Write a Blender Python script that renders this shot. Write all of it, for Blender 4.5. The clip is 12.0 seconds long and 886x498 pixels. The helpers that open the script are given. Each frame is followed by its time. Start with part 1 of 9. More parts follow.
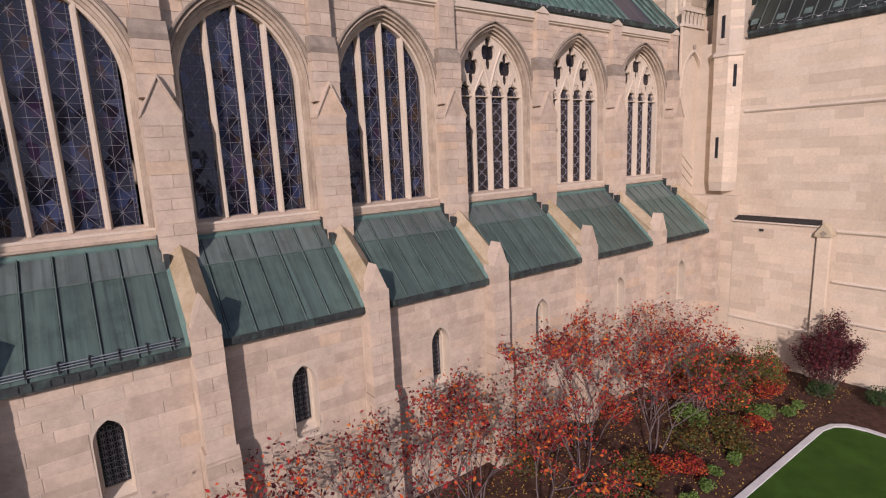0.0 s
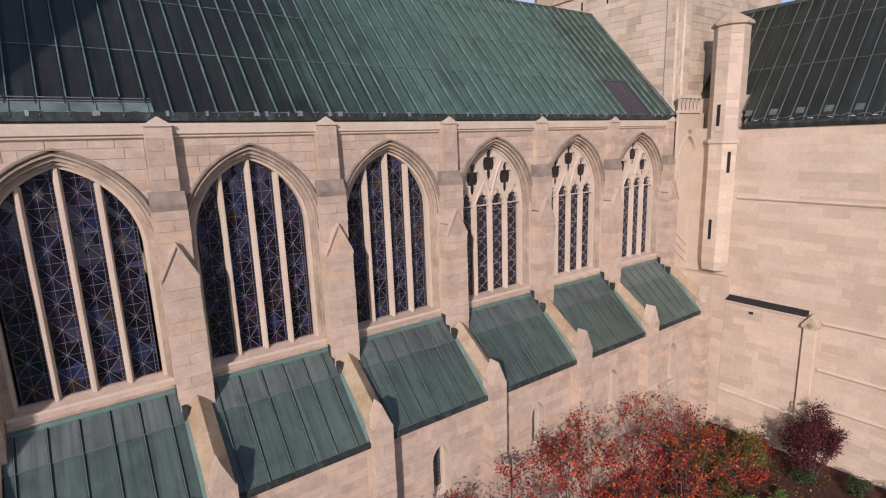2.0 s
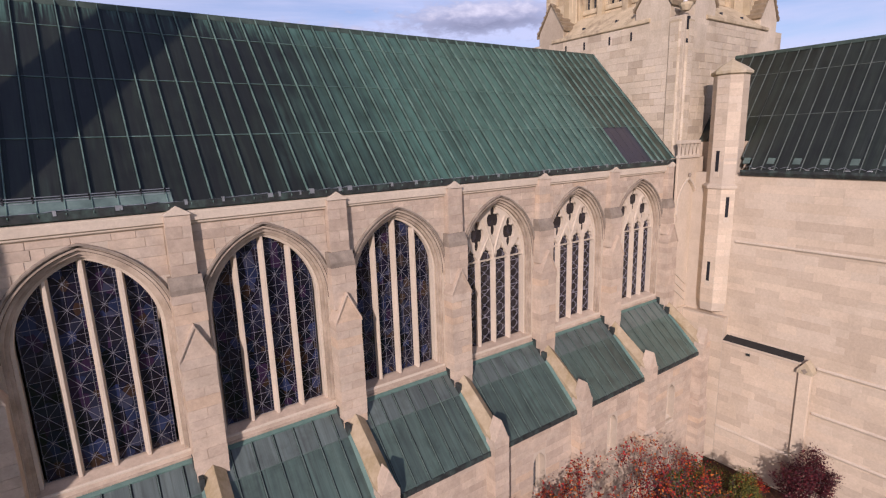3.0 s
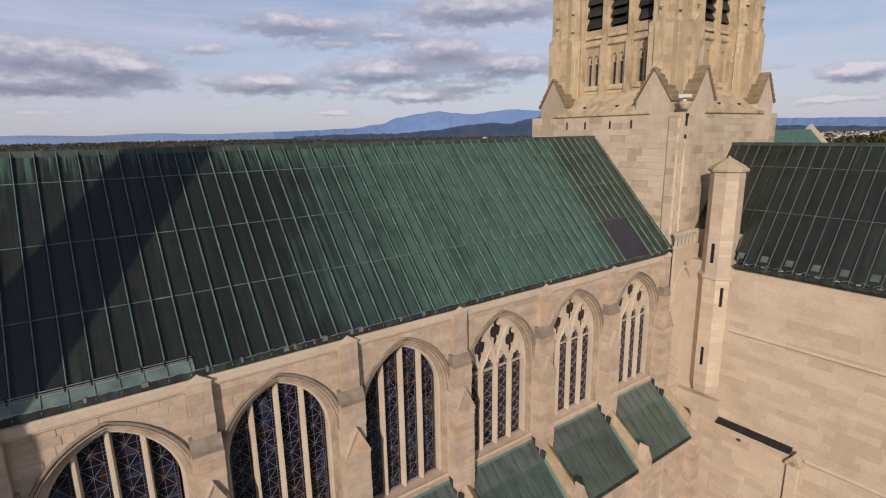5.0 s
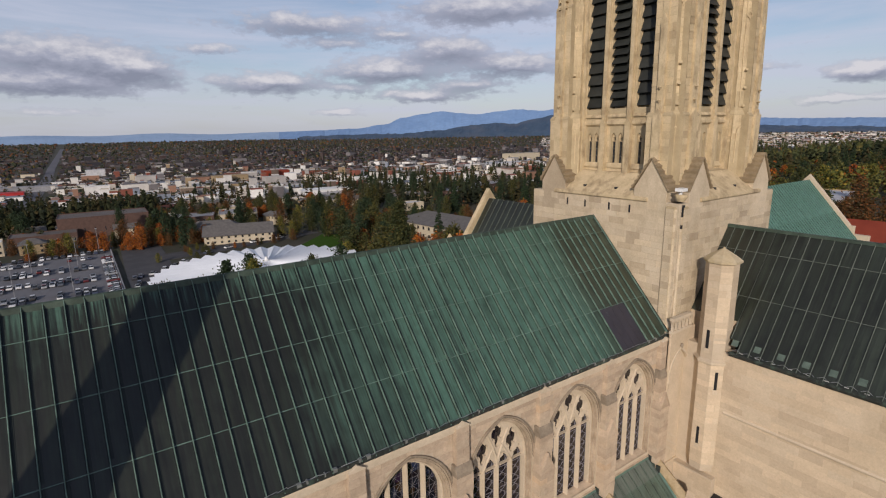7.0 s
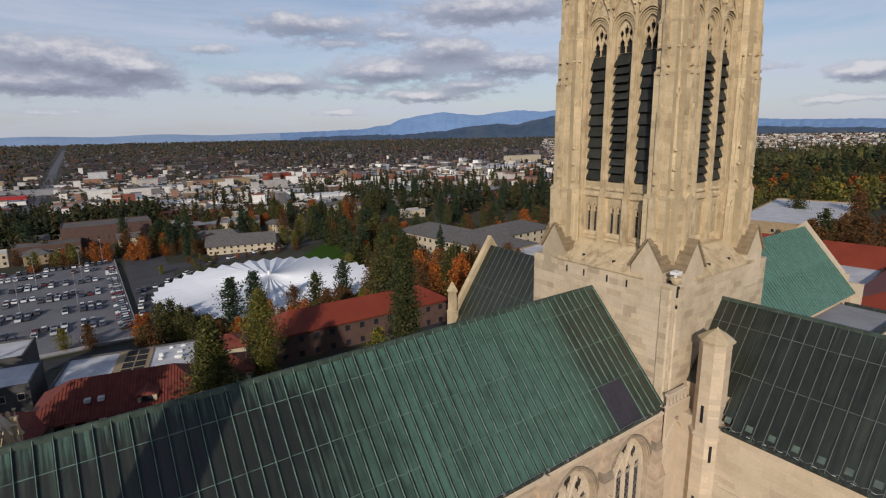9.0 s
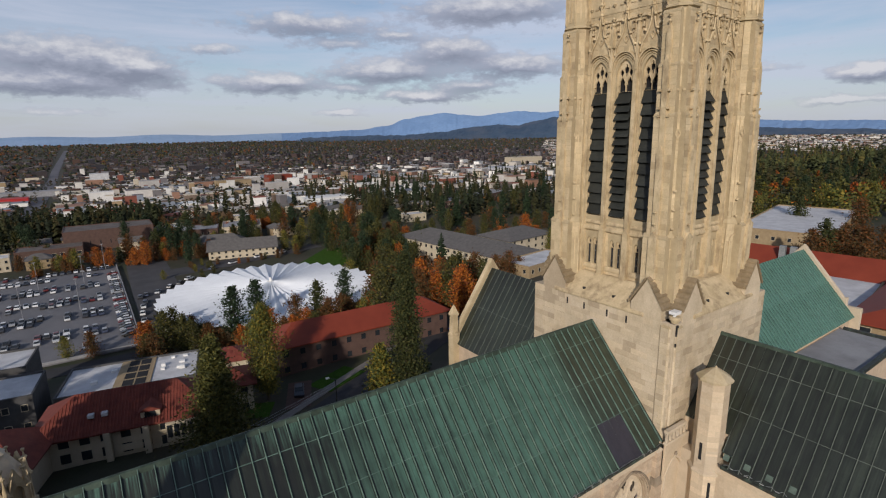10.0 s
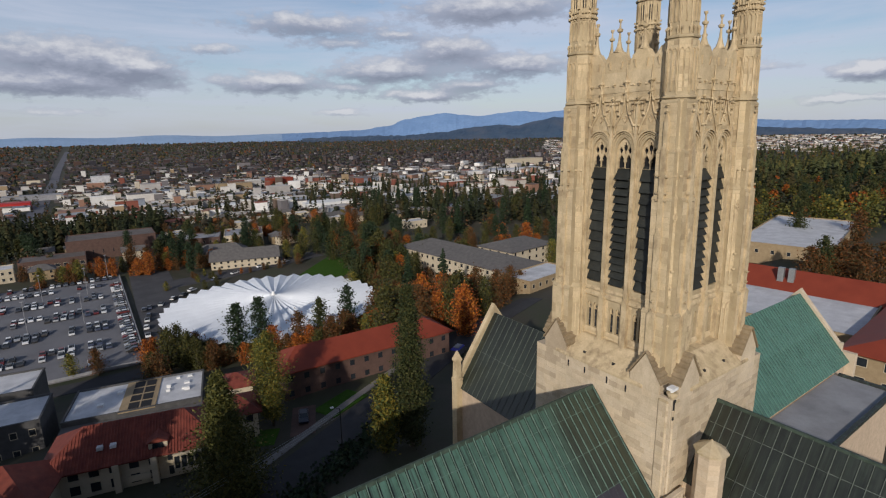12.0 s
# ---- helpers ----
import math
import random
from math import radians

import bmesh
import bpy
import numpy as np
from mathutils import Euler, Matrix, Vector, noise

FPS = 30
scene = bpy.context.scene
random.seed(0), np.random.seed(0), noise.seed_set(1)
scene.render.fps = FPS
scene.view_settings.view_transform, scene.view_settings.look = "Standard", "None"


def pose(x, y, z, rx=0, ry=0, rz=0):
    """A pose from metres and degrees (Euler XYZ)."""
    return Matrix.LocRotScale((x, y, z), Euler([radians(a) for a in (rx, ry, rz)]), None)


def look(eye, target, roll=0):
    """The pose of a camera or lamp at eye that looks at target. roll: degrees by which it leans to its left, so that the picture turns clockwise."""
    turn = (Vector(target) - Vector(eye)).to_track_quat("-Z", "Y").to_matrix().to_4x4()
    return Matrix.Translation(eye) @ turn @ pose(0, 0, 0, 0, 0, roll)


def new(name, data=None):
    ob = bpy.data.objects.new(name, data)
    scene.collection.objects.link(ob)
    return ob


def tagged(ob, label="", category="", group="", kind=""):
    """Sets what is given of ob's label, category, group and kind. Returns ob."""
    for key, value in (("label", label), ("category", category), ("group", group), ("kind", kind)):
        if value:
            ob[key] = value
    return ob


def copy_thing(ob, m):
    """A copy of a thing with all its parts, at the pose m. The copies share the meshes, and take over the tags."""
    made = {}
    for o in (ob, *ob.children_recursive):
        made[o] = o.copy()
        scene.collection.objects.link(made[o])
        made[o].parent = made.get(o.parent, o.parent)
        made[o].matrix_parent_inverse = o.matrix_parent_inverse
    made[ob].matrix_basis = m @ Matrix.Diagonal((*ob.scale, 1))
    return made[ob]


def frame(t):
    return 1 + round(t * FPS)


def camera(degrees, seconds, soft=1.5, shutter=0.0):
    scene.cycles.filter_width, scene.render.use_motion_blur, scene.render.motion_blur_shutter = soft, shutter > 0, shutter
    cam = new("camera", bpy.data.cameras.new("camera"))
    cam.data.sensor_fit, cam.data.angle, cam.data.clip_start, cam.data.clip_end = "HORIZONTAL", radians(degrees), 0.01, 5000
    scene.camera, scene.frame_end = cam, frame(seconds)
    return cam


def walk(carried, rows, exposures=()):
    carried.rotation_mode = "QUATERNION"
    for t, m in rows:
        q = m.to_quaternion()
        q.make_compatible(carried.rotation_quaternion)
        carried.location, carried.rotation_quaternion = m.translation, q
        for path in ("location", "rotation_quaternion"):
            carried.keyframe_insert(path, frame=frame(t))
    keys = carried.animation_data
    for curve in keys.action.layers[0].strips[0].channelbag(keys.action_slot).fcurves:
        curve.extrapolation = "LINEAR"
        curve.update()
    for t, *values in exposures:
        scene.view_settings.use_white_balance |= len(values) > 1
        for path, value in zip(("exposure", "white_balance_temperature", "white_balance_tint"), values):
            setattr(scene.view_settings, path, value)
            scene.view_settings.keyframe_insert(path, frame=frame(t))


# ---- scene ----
# Camera: a drone that climbs almost straight up beside the nave.
cam = camera(81.5, 12.0, soft=1.2)
PATH = [
    (0, (-0.152, 0.477, 11.75), (0.975, 2.088, 11.385), -2.6),
    (0.5, (0.016, 0.482, 13.309), (1.143, 2.09, 12.926), -2.3),
    (1, (0.085, 0.489, 14.774), (1.212, 2.094, 14.384), -2.2),
    (1.5, (0.047, 0.522, 16.259), (1.174, 2.126, 15.862), -2.1),
    (2, (-0.047, 0.515, 17.834), (1.081, 2.117, 17.43), -2.0),
    (2.5, (-0.087, 0.494, 19.468), (1.038, 2.096, 19.056), -1.9),
    (3, (-0.199, 0.489, 21.038), (0.924, 2.09, 20.621), -1.8),
    (5, (-0.243, 1.09, 27.577), (0.892, 2.677, 27.136), -1.0),
    (5.5, (-0.215, 1.19, 29.131), (0.919, 2.777, 28.69), -1.0),
    (6, (-0.159, 1.097, 30.792), (0.968, 2.689, 30.349), -1.0),
    (6.5, (-0.048, 1.075, 32.388), (1.075, 2.67, 31.946), -1.0),
    (7, (-0.084, 1.069, 33.948), (1.037, 2.665, 33.505), -1.0),
    (9, (-0.194, 1.048, 39.982), (0.923, 2.646, 39.54), -1.0),
    (9.5, (-0.157, 1.167, 41.405), (0.96, 2.766, 40.963), -0.9),
    (10, (-0.15, 1.183, 42.907), (0.965, 2.784, 42.466), -0.9),
    (10.5, (-0.202, 1.278, 44.47), (0.912, 2.879, 44.028), -0.9),
    (11, (-0.369, 1.266, 45.841), (0.744, 2.867, 45.4), -0.9),
    (11.5, (-0.563, 1.278, 47.473), (0.55, 2.88, 47.031), -0.9),
    (12, (-0.384, 1.317, 49.106), (0.729, 2.919, 48.663), -1.0),
]
EXPOSURES = [(0, 0.2, 5900, 30), (3.0, 0.21, 5900, 30), (5.0, -0.06, 6400, 20), (7, -0.08, 6400, 15), (12, -0.08, 6250, 11)]
walk(cam, [(t, look(eye, target, roll)) for t, eye, target, roll in PATH], EXPOSURES)

# ---- light: low autumn sun from the south-west, broken cloud ----
SUN_X, SUN_Y, SUN_EL = 0.74, 0.67, radians(21.5)
sun = new("sun", bpy.data.lights.new("sun", "SUN"))
sun.data.energy, sun.data.angle, sun.data.color = 3.5, radians(0.6), (1.0, 0.90, 0.76)
sun.matrix_world = look((0, 0, 90), (SUN_X, SUN_Y, 90 - math.tan(SUN_EL)))


class Nodes:
    """A short way to write node trees."""

    def __init__(self, tree):
        self.tree = tree
        tree.nodes.clear()

    def add(self, kind, inputs=None, **fields):
        node = self.tree.nodes.new("ShaderNode" + kind)
        for key, value in fields.items():
            setattr(node, key, value)
        for key, value in (inputs or {}).items():
            self.put(node.inputs[key], value)
        return node

    def put(self, socket, value):
        if isinstance(value, bpy.types.NodeSocket):
            self.tree.links.new(value, socket)
        elif isinstance(value, tuple) and len(value) == 3 and socket.type == "RGBA":
            socket.default_value = (*value, 1)
        else:
            socket.default_value = value

    def math(self, op, a, b=0.0, c=0.0, clamp=False):
        node = self.add("Math", {0: a, 1: b, 2: c}, operation=op)
        node.use_clamp = clamp
        return node.outputs[0]

    def mix(self, fac, a, b, blend="MIX"):
        node = self.add("Mix", data_type="RGBA", blend_type=blend)
        self.put(node.inputs[0], fac), self.put(node.inputs[6], a), self.put(node.inputs[7], b)
        return node.outputs[2]

    def ramp(self, fac, stops, interpolation="LINEAR"):
        node = self.add("ValToRGB", {0: fac})
        ramp = node.color_ramp
        ramp.interpolation = interpolation
        while len(ramp.elements) < len(stops):
            ramp.elements.new(0.5)
        for element, (at, colour) in zip(ramp.elements, stops):
            element.position, element.color = at, (*colour, 1) if isinstance(colour, tuple) else (colour, colour, colour, 1)
        return node.outputs[0]

    def noise(self, vector, scale, detail=5.0, rough=0.55, distortion=0.0):
        return self.add("TexNoise", {"Vector": vector, "Scale": scale, "Detail": detail, "Roughness": rough, "Distortion": distortion}).outputs[0]

    def stretch(self, vector, scale, turn=0.0, move=(0, 0, 0)):
        return self.add("Mapping", {"Vector": vector, "Scale": scale, "Rotation": (0, 0, turn), "Location": move}).outputs[0]


world = bpy.data.worlds.new("world")
scene.world = world
world.use_nodes = True
n = Nodes(world.node_tree)
sky = n.add("TexSky", sky_type="NISHITA", sun_disc=False, sun_elevation=SUN_EL, sun_rotation=math.atan2(-SUN_X, -SUN_Y), altitude=600.0, air_density=1.0, dust_density=1.6, ozone_density=1.5)
way = n.add("TexCoord").outputs["Generated"]
xyz = n.add("SeparateXYZ", {0: way})
rise = n.math("ARCSINE", xyz.outputs[2], clamp=False)
turn = n.math("ARCTAN2", xyz.outputs[0], xyz.outputs[1])


def puffs(lift):
    """Cloud density by bearing and height; lift looks a little higher up."""
    at = n.add("CombineXYZ", {0: n.math("MULTIPLY", turn, 4.4), 1: n.math("MULTIPLY", n.math("ADD", rise, lift), 12.5), 2: 3.7}).outputs[0]
    wide = n.noise(at, 0.62, 2.0, 0.5)
    return n.math("ADD", n.math("MULTIPLY", wide, 0.42), n.math("MULTIPLY", n.noise(at, 1.25, 9.0, 0.6, 0.2), 0.58))


# Single clouds over the city: bearing, height, half-width and half-height in degrees, and weight.
CLOUDS = [(0.1, 6.9, 6.2, 1.5, 1.0), (-1.8, 4.7, 7.2, 0.9, 0.9), (5.8, 6.2, 2.8, 1.0, 0.9), (21.4, 10.7, 6.4, 1.0, 0.75), (24.7, 9.0, 3.6, 0.5, 0.5), (17.4, 5.1, 4.6, 0.95, 0.95), (29.5, 6.4, 5.3, 1.1, 1.0), (36.1, 8.4, 4.2, 1.1, 0.9), (40.2, 12.2, 7.4, 1.3, 1.0), (33.6, 3.9, 4.5, 0.6, 0.8), (42.9, 6.7, 5.0, 1.0, 0.9), (30.5, 9.9, 3.0, 0.5, 0.5), (12.5, 8.2, 2.6, 0.5, 0.45), (25.5, 4.6, 2.6, 0.45, 0.5), (38.5, 4.9, 4.0, 0.6, 0.6), (65.0, 5.4, 3.0, 0.5, 0.45), (73.6, 4.5, 2.6, 0.7, 1.0), (72.1, 2.3, 3.4, 0.35, 0.75), (24.0, 2.3, 2.3, 0.35, 0.7), (-1.4, 2.3, 4.5, 0.3, 0.4)]
spot = n.add("CombineXYZ", {0: turn, 1: rise, 2: 0.0}).outputs[0]
swirl = n.add("TexNoise", {"Vector": n.stretch(spot, (16.0, 44.0, 1.0)), "Scale": 1.0, "Detail": 7.0, "Roughness": 0.6})
drift = n.add("VectorMath", {0: n.add("VectorMath", {0: swirl.outputs["Color"], 1: (0.5, 0.5, 0.5)}, operation="SUBTRACT").outputs[0], 1: (0.10, 0.026, 0.0)}, operation="MULTIPLY").outputs[0]
fluff = n.noise(n.stretch(spot, (34.0, 68.0, 1.0)), 1.0, 8.0, 0.62)


def banks(lift):
    """Density of the single clouds; lift looks a little higher up."""
    at = n.add("VectorMath", {0: n.add("VectorMath", {0: spot, 1: drift}, operation="ADD").outputs[0], 1: (0.0, lift, 0.0)}, operation="ADD").outputs[0]
    total = None
    for east, high, wide, tall, weight in CLOUDS:
        off = n.add("VectorMath", {0: at, 1: (radians(east), radians(high), 0.0)}, operation="SUBTRACT").outputs[0]
        off = n.add("VectorMath", {0: off, 1: (1 / radians(wide), 1 / radians(tall), 0.0)}, operation="MULTIPLY").outputs[0]
        square = n.add("VectorMath", {0: off, 1: off}, operation="DOT_PRODUCT").outputs["Value"]
        lump = n.math("MULTIPLY", n.math("EXPONENT", n.math("MULTIPLY", square, -1.0)), weight)
        total = lump if total is None else n.math("ADD", total, lump)
    return total


near_here, near_above = banks(0.0), banks(0.010)
here, above = puffs(0.0), puffs(0.028)
# The broken cloud of the other quarters of the sky; over the city the single clouds stand.
aside = n.ramp(n.add("MapRange", {"Value": n.math("ABSOLUTE", n.math("SUBTRACT", turn, radians(35))), "From Min": radians(46), "From Max": radians(60)}).outputs[0], [(0.0, 0.0), (1.0, 1.0)])
overhead = n.ramp(n.add("MapRange", {"Value": rise, "From Min": radians(14), "From Max": radians(18)}).outputs[0], [(0.0, 0.0), (1.0, 1.0)])
elsewhere = n.math("MAXIMUM", aside, overhead)
thick = n.math("ADD", n.math("MULTIPLY", near_here, 0.72), n.math("MULTIPLY", n.math("SUBTRACT", fluff, 0.5), 0.75))
cloud = n.math("MAXIMUM", n.ramp(thick, [(0.09, 0.0), (0.26, 0.72), (0.48, 1.0)]), n.math("MULTIPLY", n.ramp(here, [(0.47, 0.0), (0.53, 0.85), (0.62, 1.0)]), elsewhere))
lit_far = n.math("ADD", 0.5, n.math("MULTIPLY", n.math("SUBTRACT", here, above), 6.0), clamp=True)
lit_near = n.math("ADD", n.math("ADD", 0.40, n.math("MULTIPLY", n.math("SUBTRACT", fluff, 0.5), 1.1)), n.math("MULTIPLY", n.math("SUBTRACT", near_here, near_above), 1.15), clamp=True)
lit = n.math("ADD", n.math("MULTIPLY", lit_far, elsewhere), n.math("MULTIPLY", lit_near, n.math("SUBTRACT", 1.0, elsewhere)))
up = n.math("MAXIMUM", xyz.outputs[2], 0.0)
open_sky = n.ramp(up, [(0.36, 1.0), (0.55, 0.1)])
shade = n.ramp(lit, [(0.10, (2.5, 2.75, 3.5)), (0.5, (3.8, 4.05, 4.9)), (0.95, (7.2, 7.15, 7.3))])
streaks = n.noise(n.add("CombineXYZ", {0: n.math("MULTIPLY", turn, 2.0), 1: n.math("MULTIPLY", rise, 17.0), 2: 0.0}).outputs[0], 1.0, 7.0, 0.6, 0.3)
veil = n.math("MULTIPLY", n.ramp(streaks, [(0.32, 0.15), (0.62, 1.0)]), open_sky)
colour = n.mix(n.math("MULTIPLY", veil, 0.8), sky.outputs[0], (5.9, 6.3, 7.4))
haze = n.ramp(up, [(0.0, 1.0), (0.035, 0.7), (0.12, 0.0)])
colour = n.mix(n.math("MULTIPLY", haze, 0.60), colour, (5.7, 6.0, 6.7))
fade = n.ramp(up, [(0.0, 0.0), (0.02, 0.35), (0.05, 1.0)])
colour = n.mix(n.math("MULTIPLY", n.math("MULTIPLY", cloud, fade), n.math("MULTIPLY", open_sky, 0.93)), colour, shade)
back = n.add("Background", {"Color": colour, "Strength": 0.097})
n.tree.links.new(back.outputs[0], n.add("OutputWorld").inputs[0])

# ---- materials ----
def material(name, colours, scale=0.6, detail=6.0, stretch=(1, 1, 1), rough=0.85, metal=0.0, bump=0.25, grain=14.0, pick=(), pick_amount=1.0, stain=None, stain_scale=0.25, stain_amount=0.5, spec=0.35, rough_vary=0.12):
    """Colours laid out by noise; pick: tints for single pieces; stain: a colour in patches."""
    m = bpy.data.materials.new(name)
    m.use_nodes = True
    n = Nodes(m.node_tree)
    geo = n.add("NewGeometry")
    at = n.stretch(geo.outputs["Position"], stretch)
    last = len(colours) - 1
    cloudy = n.noise(at, scale, detail, 0.62)
    colour = n.ramp(cloudy, [(0.3 + 0.4 * i / max(last, 1), c) for i, c in enumerate(colours)])
    if pick:
        lot = n.math("FRACT", n.math("ADD", n.add("ObjectInfo").outputs["Random"], geo.outputs["Random Per Island"]))
        tint = n.ramp(lot, [(i / len(pick), c) for i, c in enumerate(pick)], "CONSTANT")
        colour = n.mix(pick_amount, colour, n.mix(1.0, colour, tint, "MULTIPLY"))
    if stain:
        patch = n.ramp(n.noise(n.stretch(geo.outputs["Position"], (1, 1, 0.45)), stain_scale, 7.0, 0.65), [(0.5, 0.0), (0.72, 1.0)])
        colour = n.mix(n.math("MULTIPLY", patch, stain_amount), colour, stain)
    fine = n.noise(at, grain, 8.0, 0.7)
    colour = n.mix(0.35, colour, n.mix(1.0, colour, n.ramp(fine, [(0.3, 0.72), (0.7, 1.28)]), "MULTIPLY"))
    relief = n.add("Bump", {"Strength": bump, "Distance": 0.02, "Height": fine})
    shader = n.add("BsdfPrincipled", {"Base Color": colour, "Metallic": metal, "Specular IOR Level": spec, "Normal": relief.outputs[0]})
    n.put(shader.inputs["Roughness"], n.math("ADD", rough - rough_vary / 2, n.math("MULTIPLY", cloudy, rough_vary), clamp=True))
    n.tree.links.new(shader.outputs[0], n.add("OutputMaterial").inputs[0])
    return m


def plain_tints(low, high, count, warm=0.0):
    """Grey tints from low to high, some warmer."""
    rng = random.Random(count * 7 + 1)
    made = []
    for i in range(count):
        g = low + (high - low) * rng.random()
        w = warm * rng.uniform(-0.4, 1)
        made.append((g * (1 + w), g, g * (1 - w)))
    return made


STONE_TINTS = [(1.0, 1.0, 1.0), (0.93, 0.92, 0.91), (1.06, 1.04, 1.02), (0.97, 0.95, 0.94), (1.03, 1.01, 0.98), (0.89, 0.865, 0.845), (1.0, 0.98, 0.965), (1.09, 1.07, 1.05), (0.95, 0.925, 0.91), (1.02, 1.01, 1.0), (0.86, 0.835, 0.815), (1.05, 1.02, 0.99), (0.98, 0.95, 0.92), (1.07, 0.99, 0.90), (1.0, 1.0, 0.99), (0.91, 0.89, 0.875)]
stone = material("sandstone", [(0.41, 0.325, 0.24), (0.545, 0.437, 0.325)], 1.7, bump=0.3, grain=9.0, pick=STONE_TINTS, stain=(0.31, 0.24, 0.17), stain_scale=0.4, stain_amount=0.3)
stone_pale = material("pale dressed limestone", [(0.50, 0.415, 0.305), (0.60, 0.50, 0.375)], 0.8, bump=0.2, grain=10.0, stain=(0.40, 0.32, 0.22), stain_scale=0.5, stain_amount=0.3)
TOWER_TINTS = [(1.0, 1.0, 1.0), (0.95, 0.945, 0.93), (1.04, 1.03, 1.0), (0.98, 0.97, 0.96), (1.02, 1.0, 0.96), (0.92, 0.90, 0.87), (1.0, 0.985, 0.97), (1.06, 1.05, 1.03), (0.96, 0.95, 0.93), (0.84, 0.81, 0.77), (1.05, 1.03, 0.99), (0.76, 0.735, 0.71), (1.0, 1.0, 0.99), (0.90, 0.885, 0.87)]
stone_tower = material("weathered tower limestone", [(0.42, 0.335, 0.207), (0.60, 0.485, 0.315)], 0.5, bump=0.3, grain=8.0, pick=TOWER_TINTS, stain=(0.29, 0.22, 0.135), stain_scale=0.55, stain_amount=0.7)
# A paler, less yellow tone than stone_tower, laid on the lower stage.
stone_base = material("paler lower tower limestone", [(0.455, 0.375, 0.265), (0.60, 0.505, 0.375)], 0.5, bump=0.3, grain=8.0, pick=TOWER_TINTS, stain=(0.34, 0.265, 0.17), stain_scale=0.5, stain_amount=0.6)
stone_carved = material("carved tower limestone", [(0.41, 0.32, 0.19), (0.61, 0.49, 0.315)], 0.9, bump=0.35, grain=7.0, stain=(0.19, 0.135, 0.08), stain_scale=1.1, stain_amount=0.8)
stone_joint = material("dark raked tower joints", [(0.34, 0.27, 0.165), (0.47, 0.38, 0.24)], 0.8, bump=0.4, grain=14.0)
stone_cap = material("lichened coping stone", [(0.42, 0.33, 0.20), (0.50, 0.42, 0.29)], 0.9, bump=0.4, grain=7.0, stain=(0.33, 0.25, 0.11), stain_scale=0.7, stain_amount=0.75)
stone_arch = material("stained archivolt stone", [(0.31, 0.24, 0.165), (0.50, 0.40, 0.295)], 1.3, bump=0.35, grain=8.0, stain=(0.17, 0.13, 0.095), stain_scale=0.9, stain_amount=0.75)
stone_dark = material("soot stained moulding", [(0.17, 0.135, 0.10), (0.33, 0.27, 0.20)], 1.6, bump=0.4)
dark_brown = material("soot in the hollow mouldings", [(0.07, 0.052, 0.038), (0.20, 0.155, 0.11)], 1.8, bump=0.4)
mortar = material("recessed mortar", [(0.44, 0.36, 0.265), (0.52, 0.43, 0.32)], 1.2, bump=0.4, grain=24.0)


